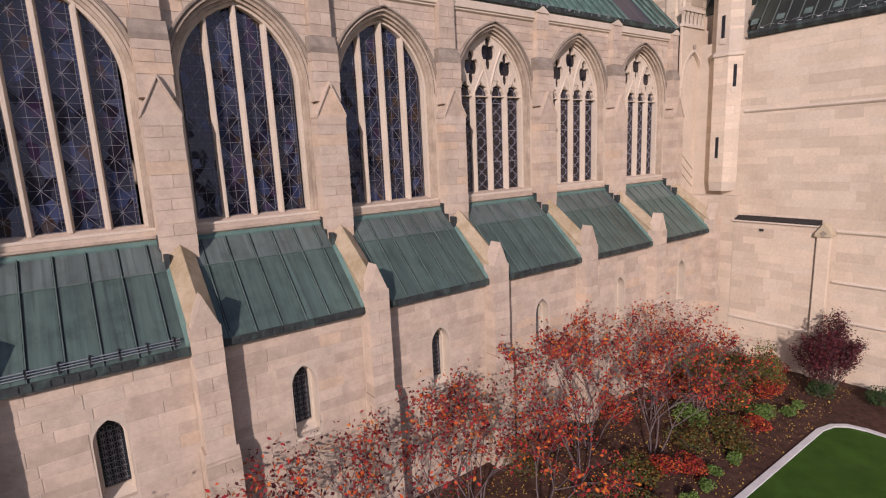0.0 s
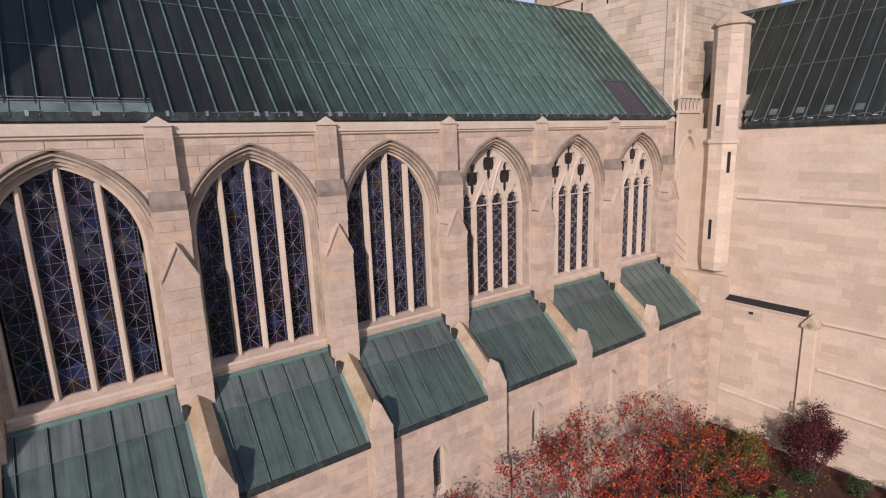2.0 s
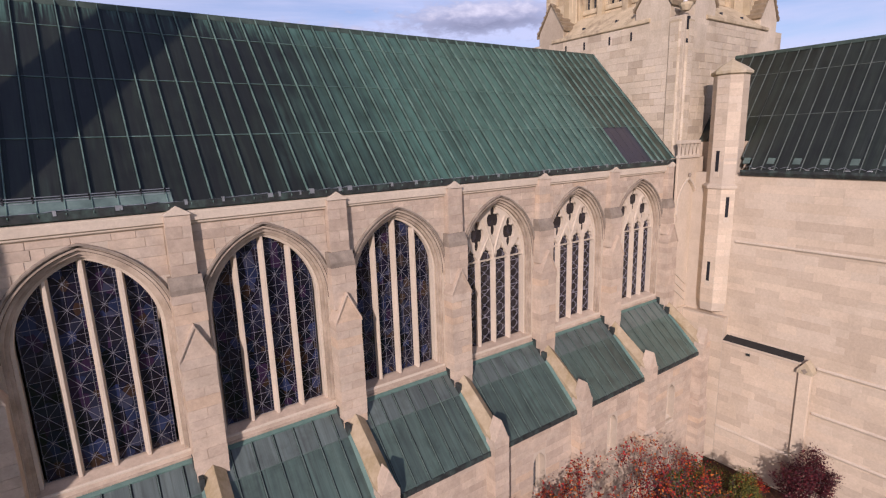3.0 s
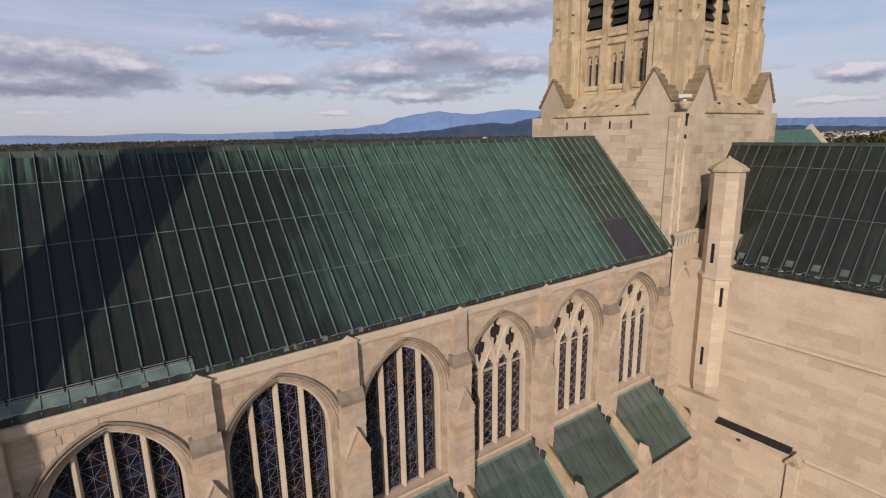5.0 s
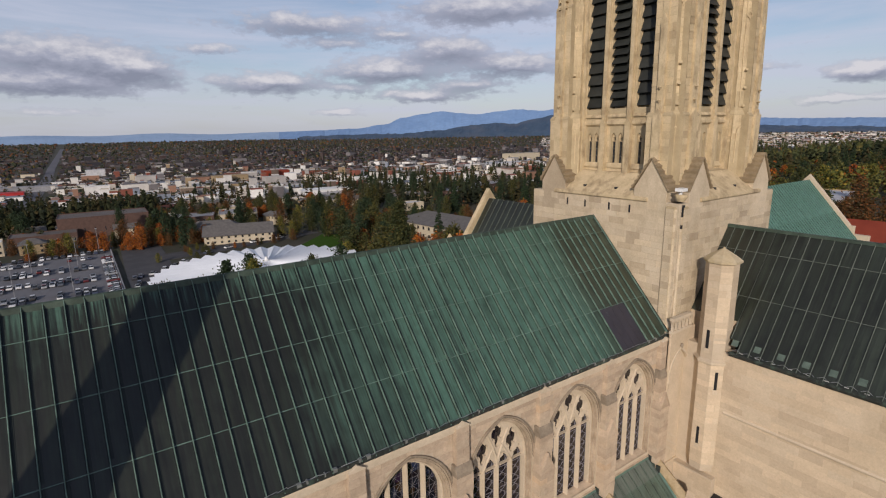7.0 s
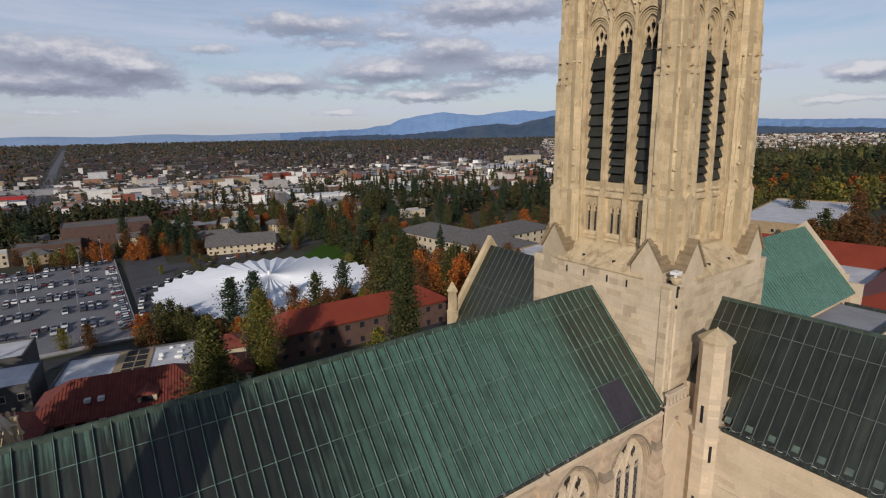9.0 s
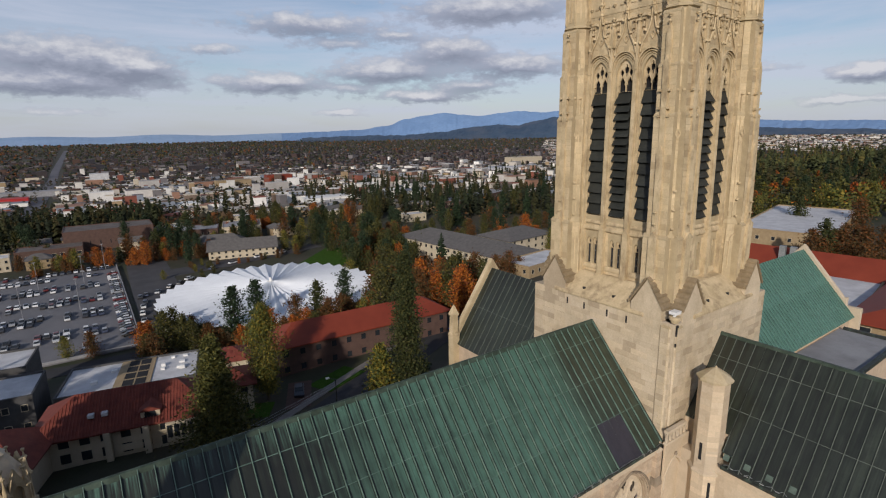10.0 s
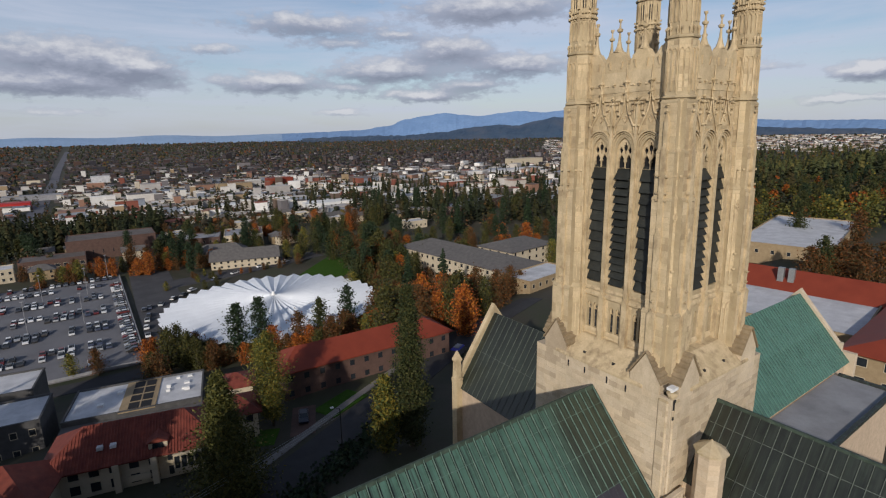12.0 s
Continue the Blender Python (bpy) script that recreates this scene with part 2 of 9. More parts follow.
def copper(name, along, green, dark, seamside, left=-6.0, right=10.0, lean=0.5, growth=((0.0, 0.0), (1.0, 1.0)), crest=None, tail=None):
    """Patinated copper: dark in the west, green eastwards, with run-off streaks down the slope. along: 'x' or 'y', the way of the eaves."""
    m = bpy.data.materials.new(name)
    m.use_nodes = True
    n = Nodes(m.node_tree)
    at = n.add("NewGeometry").outputs["Position"]
    xyz = n.add("SeparateXYZ", {0: at})
    run = xyz.outputs[0] if along == "x" else xyz.outputs[1]
    streaks = n.noise(n.stretch(at, (3.4, 0.16, 0.16) if along == "x" else (0.16, 3.4, 0.16)), 1.0, 6.0, 0.65)
    fine = n.noise(n.stretch(at, (11, 0.5, 0.5) if along == "x" else (0.5, 11, 0.5)), 1.0, 5.0, 0.6)
    wide = n.noise(at, 0.11, 5.0, 0.6)
    grow = n.ramp(n.add("MapRange", {"Value": run, "From Min": left, "From Max": right}).outputs[0], growth)
    old = n.math("ADD", n.math("MULTIPLY", grow, lean), n.math("ADD", n.math("MULTIPLY", wide, 0.7), n.math("MULTIPLY", streaks, 0.40)))
    if crest:
        old = n.math("ADD", old, n.math("MULTIPLY", n.ramp(n.add("MapRange", {"Value": xyz.outputs[2], "From Min": crest[0], "From Max": crest[1]}).outputs[0], [(0.0, 0.0), (1.0, 0.42)]), n.ramp(fine, [(0.35, 0.0), (0.65, 1.0)])))
    patina = n.ramp(old, [(0.64, 0.0), (1.04, 1.0)])
    colour = n.mix(patina, dark, green)
    if tail:
        colour = n.mix(n.ramp(n.add("MapRange", {"Value": n.math("ADD", run, streaks), "From Min": tail[0], "From Max": tail[1]}).outputs[0], [(0.0, 0.0), (1.0, 0.85)]), colour, tail[2])
    moss = n.noise(n.stretch(at, (2.6, 0.3, 0.3) if along == "x" else (0.3, 2.6, 0.3), 0.0, (7.0, 3.0, 5.0)), 1.0, 7.0, 0.7)
    colour = n.mix(n.ramp(moss, [(0.46, 0.0), (0.70, 0.75)]), colour, n.mix(0.5, colour, tuple(2.6 * d + 0.012 * (i == 1) for i, d in enumerate(dark))))
    runs = n.noise(n.stretch(at, (5.5, 0.1, 0.1) if along == "x" else (0.1, 5.5, 0.1), 0.0, (4.0, 9.0, 2.0)), 1.0, 7.0, 0.7)
    colour = n.mix(n.ramp(runs, [(0.48, 0.0), (0.64, 0.72)]), colour, dark)
    colour = n.mix(n.math("MULTIPLY", n.ramp(fine, [(0.46, 0.0), (0.74, 0.55)]), n.math("ADD", patina, 0.18, clamp=True)), colour, seamside)
    colour = n.mix(n.ramp(n.noise(at, 0.9, 8.0, 0.7), [(0.48, 0.0), (0.72, 0.85)]), colour, n.mix(1.0, colour, (0.48, 0.46, 0.42), "MULTIPLY"))
    lot = n.add("NewGeometry").outputs["Random Per Island"]
    colour = n.mix(1.0, colour, n.ramp(lot, [(0.0, 0.78), (1.0, 1.22)]), "MULTIPLY")
    bump = n.add("Bump", {"Strength": 0.12, "Distance": 0.02, "Height": n.noise(at, 3.0, 4.0)})
    shader = n.add("BsdfPrincipled", {"Base Color": colour, "Metallic": 0.0, "Specular IOR Level": 0.62, "Normal": bump.outputs[0], "Sheen Weight": n.math("ADD", 0.14, n.math("MULTIPLY", patina, 0.42)), "Sheen Roughness": 0.35, "Sheen Tint": (0.45, 0.75, 0.66, 1.0)})
    n.put(shader.inputs["Roughness"], n.ramp(streaks, [(0.3, 0.30), (0.7, 0.46)]))
    n.tree.links.new(shader.outputs[0], n.add("OutputMaterial").inputs[0])
    return m


GREEN, DARK = (0.067, 0.142, 0.106), (0.0122, 0.0124, 0.0090)
copper_nave = copper("patinated nave copper", "x", GREEN, DARK, (0.075, 0.125, 0.09), -10.0, 34.0, 0.85, ((0.0, 0.0), (0.34, 0.02), (0.48, 0.30), (0.60, 0.75), (0.70, 1.0), (0.79, 0.95), (0.85, 0.50), (0.885, 0.24)), (25.7, 26.9), (27.6, 29.6, (0.030, 0.033, 0.020)))
copper_aisle = copper("patinated aisle copper", "x", (0.088, 0.142, 0.112), (0.034, 0.042, 0.035), (0.13, 0.19, 0.155), -30.0, -10.0, 0.27)
copper_aisle_top = copper("greyed aisle copper", "x", (0.120, 0.155, 0.135), (0.058, 0.066, 0.058), (0.17, 0.21, 0.19), -30.0, -10.0, 0.27)
copper_transept = copper("dark transept copper", "y", (0.034, 0.046, 0.034), (0.0125, 0.0135, 0.0095), (0.07, 0.085, 0.065), 60.0, 80.0, 0.2, ((0.0, 1.0), (1.0, 1.0)))
copper_chancel = copper("green chancel copper", "x", (0.055, 0.145, 0.115), (0.035, 0.085, 0.07), (0.08, 0.17, 0.135), -30.0, 20.0, 0.6)
copper_seam = material("seam copper", [(0.06, 0.09, 0.078), (0.14, 0.20, 0.17)], 1.5, rough=0.5, bump=0.1, spec=0.45)
seam_nave = material("nave seam copper", [(0.055, 0.095, 0.075), (0.15, 0.235, 0.19)], 1.5, rough=0.42, bump=0.1, spec=0.7)
seam_mid = material("dulled seam copper", [(0.06, 0.086, 0.072), (0.125, 0.17, 0.14)], 1.5, rough=0.5, bump=0.1, spec=0.4)
ridge_copper = material("dark green ridge copper", [(0.022, 0.034, 0.024), (0.06, 0.088, 0.066)], 1.6, rough=0.55, bump=0.15, spec=0.4)
seam_transept = material("pale transept seam copper", [(0.085, 0.10, 0.083), (0.15, 0.17, 0.145)], 1.5, rough=0.55, bump=0.1, spec=0.4)
seam_pale = material("bright seam copper", [(0.085, 0.175, 0.14), (0.125, 0.23, 0.185)], 1.5, rough=0.5, bump=0.1, spec=0.4)
dark_lead = material("damp black lead", [(0.012, 0.012, 0.012), (0.03, 0.029, 0.027)], 3.0, rough=0.6, bump=0.3)
coping_brown = material("weathered brown coping", [(0.20, 0.15, 0.09), (0.31, 0.24, 0.15)], 1.4, bump=0.4, grain=9.0, stain=(0.15, 0.11, 0.06), stain_scale=1.2, stain_amount=0.5)
coping_lichen = material("golden lichened coping", [(0.30, 0.225, 0.125), (0.43, 0.34, 0.22)], 1.6, bump=0.4, grain=8.0, stain=(0.21, 0.155, 0.06), stain_scale=0.9, stain_amount=0.8)
# For the seams' shadow, painted as dark strips on the roofs.
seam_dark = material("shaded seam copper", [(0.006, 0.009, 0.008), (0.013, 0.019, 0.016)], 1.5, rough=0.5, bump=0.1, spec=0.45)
copper_bright = material("verdigris flashing", [(0.075, 0.135, 0.11), (0.13, 0.205, 0.165)], 1.2, rough=0.6, bump=0.15)
copper_new = material("unpatinated replacement copper", [(0.028, 0.026, 0.034), (0.045, 0.042, 0.055)], 0.9, rough=0.4, bump=0.08, spec=0.5)
gutter_dark = material("blackened gutter lead", [(0.014, 0.017, 0.016), (0.045, 0.05, 0.046)], 3.0, rough=0.6, bump=0.4, stain=(0.09, 0.15, 0.12), stain_scale=2.2, stain_amount=0.6)
lead_pale = material("pale lead lattice", [(0.15, 0.14, 0.16), (0.23, 0.215, 0.23)], 5.0, rough=0.5, bump=0.2)
lead = material("lead came", [(0.12, 0.116, 0.122), (0.19, 0.18, 0.185)], 5.0, rough=0.5, bump=0.2)
louvre_slate = material("dark louvre board", [(0.016, 0.018, 0.016), (0.034, 0.036, 0.031)], 1.0, rough=0.55, bump=0.2, pick=plain_tints(0.75, 1.3, 9))
black_iron = material("black iron", [(0.012, 0.012, 0.013), (0.03, 0.03, 0.032)], 6.0, rough=0.5)
steel = material("weathered galvanised wire", [(0.25, 0.26, 0.26), (0.36, 0.37, 0.36)], 3.0, rough=0.45, metal=0.6)
# Near-black colour that stands in for the shade inside openings.
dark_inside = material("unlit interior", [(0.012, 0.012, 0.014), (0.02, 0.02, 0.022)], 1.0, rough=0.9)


def stained_glass(name, tints):
    """Dark leaded glass with faintly coloured quarries."""
    m = bpy.data.materials.new(name)
    m.use_nodes = True
    n = Nodes(m.node_tree)
    at = n.add("NewGeometry").outputs["Position"]
    cells = n.add("TexVoronoi", {"Vector": n.stretch(at, (2.9, 0.0, 2.2)), "Scale": 1.0}).outputs["Color"]
    pick = n.add("SeparateColor", {0: cells}).outputs[0]
    colour = n.ramp(pick, [(i / len(tints), c) for i, c in enumerate(tints)], "CONSTANT")
    wave = n.add("Bump", {"Strength": 0.35, "Distance": 0.02, "Height": n.noise(at, 3.5, 3.0)})
    lean = n.add("VectorMath", {0: cells, 1: (0.5, 0.5, 0.5)})
    lean.operation = "SUBTRACT"
    some = n.add("VectorMath", {0: lean.outputs[0], 1: (0.22, 0.22, 0.22)})
    some.operation = "MULTIPLY"
    tilt = n.add("VectorMath", {0: wave.outputs[0], 1: some.outputs[0]})
    tilt.operation = "ADD"
    shader = n.add("BsdfPrincipled", {"Base Color": colour, "Roughness": 0.14, "Specular IOR Level": 0.5, "Normal": tilt.outputs[0]})
    n.tree.links.new(shader.outputs[0], n.add("OutputMaterial").inputs[0])
    return m


glass_blue = stained_glass("leaded bluish glass", [(0.008, 0.008, 0.019), (0.011, 0.009, 0.019), (0.006, 0.006, 0.013), (0.015, 0.016, 0.029), (0.010, 0.007, 0.013), (0.022, 0.029, 0.069), (0.007, 0.008, 0.017), (0.033, 0.035, 0.059), (0.009, 0.008, 0.013), (0.026, 0.012, 0.032), (0.014, 0.020, 0.048), (0.007, 0.006, 0.011), (0.033, 0.018, 0.011), (0.011, 0.012, 0.025)])
glass_grey = stained_glass("leaded violet grey glass", [(0.009, 0.008, 0.012), (0.016, 0.014, 0.020), (0.007, 0.006, 0.009), (0.024, 0.021, 0.028), (0.011, 0.009, 0.013)])
window_glass = material("dark window glass", [(0.015, 0.018, 0.022), (0.03, 0.035, 0.042)], 0.3, rough=0.12, bump=0.02, spec=0.6)

grass = material("mown lawn", [(0.026, 0.062, 0.008), (0.050, 0.105, 0.014)], 0.9, bump=0.9, grain=22.0, rough=0.95, stain=(0.034, 0.06, 0.014), stain_scale=0.5, stain_amount=0.5, spec=0.08)
mulch = material("bark mulch", [(0.040, 0.021, 0.015), (0.105, 0.056, 0.040)], 3.5, bump=1.0, grain=18.0, spec=0.1, stain=(0.13, 0.07, 0.05), stain_scale=1.5, stain_amount=0.5)
concrete = material("pale concrete kerb", [(0.50, 0.48, 0.44), (0.62, 0.60, 0.56)], 1.5, bump=0.3)
paving = material("grey concrete paving", [(0.15, 0.135, 0.125), (0.22, 0.20, 0.185)], 0.6, bump=0.2)
asphalt = material("asphalt", [(0.027, 0.026, 0.028), (0.043, 0.042, 0.045)], 0.3, bump=0.3, grain=18.0, stain=(0.03, 0.03, 0.034), stain_scale=0.12, stain_amount=0.6)
asphalt_worn = material("worn grey asphalt", [(0.045, 0.044, 0.048), (0.075, 0.073, 0.078)], 0.15, bump=0.2, grain=8.0)
deck = material("pale parking deck", [(0.122, 0.120, 0.130), (0.168, 0.166, 0.177)], 0.08, bump=0.1, grain=6.0, stain=(0.134, 0.137, 0.149), stain_scale=0.05, stain_amount=0.6)
ground_mat = material("dry autumn ground", [(0.022, 0.032, 0.012), (0.05, 0.044, 0.03), (0.032, 0.042, 0.016)], 0.03, detail=9.0, bump=0.5, grain=2.0, stain=(0.10, 0.08, 0.06), stain_scale=0.012, stain_amount=0.6)
bark = material("grey brown bark", [(0.06, 0.045, 0.035), (0.13, 0.10, 0.08)], 3.0, stretch=(1, 1, 0.2), bump=0.8)
birch = material("pale smooth bark", [(0.085, 0.062, 0.058), (0.15, 0.11, 0.10)], 3.0, bump=0.4)


def foliage(name, tints, gloss=0.6):
    return material(name, [(0.85, 0.85, 0.85), (1.1, 1.1, 1.1)], 1.2, rough=gloss, bump=0.0, grain=4.0, pick=tints, spec=0.25)


leaf_red = foliage("crimson leaves", [(0.34, 0.03, 0.016), (0.44, 0.07, 0.016), (0.19, 0.018, 0.016), (0.44, 0.13, 0.018), (0.42, 0.08, 0.016), (0.06, 0.013, 0.014), (0.30, 0.022, 0.02), (0.09, 0.018, 0.016), (0.20, 0.015, 0.018)], 0.85)
leaf_gold = foliage("yellow fallen leaves", [(0.42, 0.26, 0.03), (0.34, 0.20, 0.03), (0.26, 0.10, 0.02), (0.45, 0.32, 0.06)])
leaf_wine = foliage("dark wine leaves", [(0.055, 0.010, 0.014), (0.08, 0.013, 0.018), (0.035, 0.009, 0.011), (0.11, 0.016, 0.018)])
leaf_shrub = foliage("mixed autumn shrub leaves", [(0.10, 0.085, 0.015), (0.06, 0.075, 0.016), (0.16, 0.09, 0.014), (0.10, 0.03, 0.012), (0.045, 0.06, 0.014)])
leaf_lime = foliage("light green shrub leaves", [(0.10, 0.16, 0.03), (0.13, 0.20, 0.04), (0.07, 0.12, 0.022)])
leaf_green = foliage("green shrub leaves", [(0.03, 0.06, 0.016), (0.045, 0.085, 0.02), (0.025, 0.045, 0.014)])
leaf_conifer = foliage("dark conifer needles", [(0.018, 0.034, 0.016), (0.026, 0.046, 0.020), (0.014, 0.026, 0.013), (0.036, 0.054, 0.022)], 0.75)
leaf_pine = foliage("olive green pine needles", [(0.032, 0.042, 0.013), (0.048, 0.055, 0.016), (0.022, 0.031, 0.011), (0.065, 0.064, 0.018)], 0.75)
leaf_orange = foliage("orange autumn leaves", [(0.34, 0.085, 0.013), (0.22, 0.052, 0.012), (0.40, 0.14, 0.016), (0.14, 0.045, 0.014), (0.30, 0.10, 0.016)], 0.7)
leaf_brown = foliage("rust brown leaves", [(0.115, 0.047, 0.014), (0.075, 0.04, 0.014), (0.16, 0.058, 0.015), (0.055, 0.042, 0.015), (0.085, 0.05, 0.016)], 0.7)
leaf_olive = foliage("olive leaves", [(0.06, 0.06, 0.015), (0.045, 0.05, 0.014), (0.095, 0.08, 0.017), (0.034, 0.038, 0.012)], 0.7)
leaf_cone = foliage("sunlit olive leaves", [(0.085, 0.086, 0.020), (0.062, 0.068, 0.018), (0.125, 0.112, 0.026), (0.045, 0.05, 0.015)], 0.7)
leaf_yellow = foliage("yellow green leaves", [(0.14, 0.125, 0.022), (0.085, 0.095, 0.02), (0.20, 0.15, 0.022), (0.06, 0.075, 0.02)], 0.7)

tile_red = material("red clay roof tile", [(0.105, 0.023, 0.017), (0.20, 0.05, 0.034)], 0.8, rough=0.75, bump=0.5, grain=7.0, pick=plain_tints(0.75, 1.25, 9, 0.08), stain=(0.12, 0.04, 0.03), stain_scale=0.3, stain_amount=0.6)
roof_red = material("red metal roof", [(0.175, 0.03, 0.014), (0.225, 0.042, 0.02)], 0.2, rough=0.6, bump=0.1)
membrane = material("white roof membrane", [(0.42, 0.42, 0.44), (0.60, 0.60, 0.615)], 0.25, rough=0.7, bump=0.1, stain=(0.28, 0.28, 0.29), stain_scale=0.16, stain_amount=0.6)
flat_grey = material("grey flat roof", [(0.20, 0.20, 0.212), (0.31, 0.31, 0.33)], 0.3, rough=0.8, stain=(0.36, 0.37, 0.40), stain_scale=0.2, stain_amount=0.5)
roof_brown = material("weathered brown flat roof", [(0.085, 0.072, 0.066), (0.14, 0.12, 0.11)], 0.2, rough=0.85, bump=0.2, grain=3.0, stain=(0.20, 0.18, 0.17), stain_scale=0.12, stain_amount=0.5)
shingle = material("brown grey shingle", [(0.085, 0.08, 0.078), (0.14, 0.13, 0.125)], 0.6, bump=0.3, grain=5.0)
stucco = material("cream stucco", [(0.42, 0.36, 0.26), (0.52, 0.45, 0.34)], 0.5, bump=0.2, stain=(0.33, 0.27, 0.19), stain_scale=0.3, stain_amount=0.4)
tan_wall = material("tan brick wall", [(0.26, 0.19, 0.11), (0.33, 0.25, 0.15)], 0.8, bump=0.3)
brick_dark = material("brown brick wall", [(0.075, 0.045, 0.037), (0.115, 0.068, 0.055)], 0.6, bump=0.3, grain=6.0)
siding_grey = material("dark grey siding", [(0.05, 0.049, 0.05), (0.085, 0.084, 0.086)], 0.6)
tent_white = material("white tensile fabric", [(0.62, 0.65, 0.70), (0.70, 0.73, 0.78)], 0.15, rough=0.6, bump=0.03)
store_red = material("bright red store front", [(0.34, 0.022, 0.022), (0.42, 0.03, 0.028)], 0.3, rough=0.6, bump=0.05)
white_paint = material("white paint", [(0.66, 0.66, 0.65), (0.76, 0.76, 0.75)], 0.8, rough=0.5, bump=0.05)
car_paint = material("assorted car paint", [(0.95, 0.95, 0.95), (1.0, 1.0, 1.0)], 1.0, rough=0.3, bump=0.0, spec=0.6, pick=[(0.72, 0.73, 0.75), (0.035, 0.037, 0.045), (0.66, 0.66, 0.67), (0.30, 0.31, 0.33), (0.02, 0.021, 0.024), (0.7, 0.7, 0.7), (0.11, 0.12, 0.14), (0.05, 0.06, 0.10), (0.13, 0.02, 0.02), (0.60, 0.61, 0.62), (0.04, 0.04, 0.045), (0.45, 0.46, 0.48), (0.06, 0.055, 0.05)])
blue_paint = material("bright blue paint", [(0.03, 0.035, 0.30), (0.04, 0.05, 0.38)], 0.8, rough=0.4, bump=0.03)
dark_car = material("dark blue-black car paint", [(0.012, 0.013, 0.022), (0.02, 0.021, 0.034)], 1.0, rough=0.3, bump=0.0, spec=0.6)
tyre_rubber = material("tyre rubber", [(0.015, 0.015, 0.016), (0.025, 0.025, 0.026)], 4.0)
CITY_TINTS = [(0.72, 0.70, 0.67), (0.20, 0.15, 0.12), (0.40, 0.38, 0.37), (0.80, 0.79, 0.78), (0.14, 0.10, 0.08), (0.30, 0.17, 0.12), (0.52, 0.48, 0.44), (0.10, 0.09, 0.09), (0.22, 0.25, 0.31), (0.60, 0.53, 0.42), (0.24, 0.08, 0.055), (0.46, 0.44, 0.43), (0.74, 0.73, 0.72), (0.34, 0.25, 0.15), (0.66, 0.64, 0.62), (0.16, 0.15, 0.16)]
city_white = material("pale city walls and roofs", [(0.78, 0.77, 0.75), (1.0, 0.99, 0.97)], 0.05, rough=0.8, bump=0.0, grain=0.3, pick=CITY_TINTS)
city_dark = material("muted suburb walls and roofs", [(0.29, 0.28, 0.295), (0.43, 0.415, 0.43)], 0.05, rough=0.85, bump=0.0, grain=0.3, pick=[(0.12, 0.10, 0.10), (0.17, 0.13, 0.12), (0.09, 0.08, 0.09), (0.26, 0.24, 0.24), (0.15, 0.10, 0.09), (0.44, 0.42, 0.42), (0.10, 0.095, 0.11), (0.08, 0.08, 0.10), (0.20, 0.12, 0.09)])
far_trees = foliage("distant treetops", [(0.13, 0.05, 0.016), (0.085, 0.065, 0.018), (0.03, 0.034, 0.02), (0.024, 0.03, 0.02), (0.03, 0.03, 0.02), (0.04, 0.034, 0.022), (0.02, 0.026, 0.018), (0.035, 0.04, 0.02), (0.05, 0.05, 0.026), (0.085, 0.055, 0.03), (0.035, 0.042, 0.024), (0.06, 0.06, 0.03), (0.028, 0.036, 0.022)], 0.9)
far_conifers = foliage("distant conifers", [(0.020, 0.027, 0.011), (0.029, 0.034, 0.013), (0.038, 0.039, 0.014), (0.016, 0.021, 0.010), (0.046, 0.037, 0.013)], 0.9)
far_woods = foliage("distant olive woods", [(0.072, 0.078, 0.026), (0.092, 0.092, 0.028), (0.055, 0.066, 0.025), (0.112, 0.096, 0.028), (0.064, 0.074, 0.028)], 0.9)
avenue_grey = material("worn avenue surface with traffic dust", [(0.085, 0.085, 0.10), (0.135, 0.132, 0.15)], 0.02, bump=0.1, grain=0.4)
# The haze of distance is put into these three hill colours.
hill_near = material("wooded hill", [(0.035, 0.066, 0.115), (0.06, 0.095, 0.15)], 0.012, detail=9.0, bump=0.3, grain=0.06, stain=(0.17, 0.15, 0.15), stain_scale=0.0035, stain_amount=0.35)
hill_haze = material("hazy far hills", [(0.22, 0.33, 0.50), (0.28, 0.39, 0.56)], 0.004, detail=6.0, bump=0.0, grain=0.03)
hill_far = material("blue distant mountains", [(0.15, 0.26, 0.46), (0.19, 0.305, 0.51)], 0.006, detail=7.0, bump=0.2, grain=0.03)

# ---- mesh helpers ----
from mathutils.geometry import tessellate_polygon


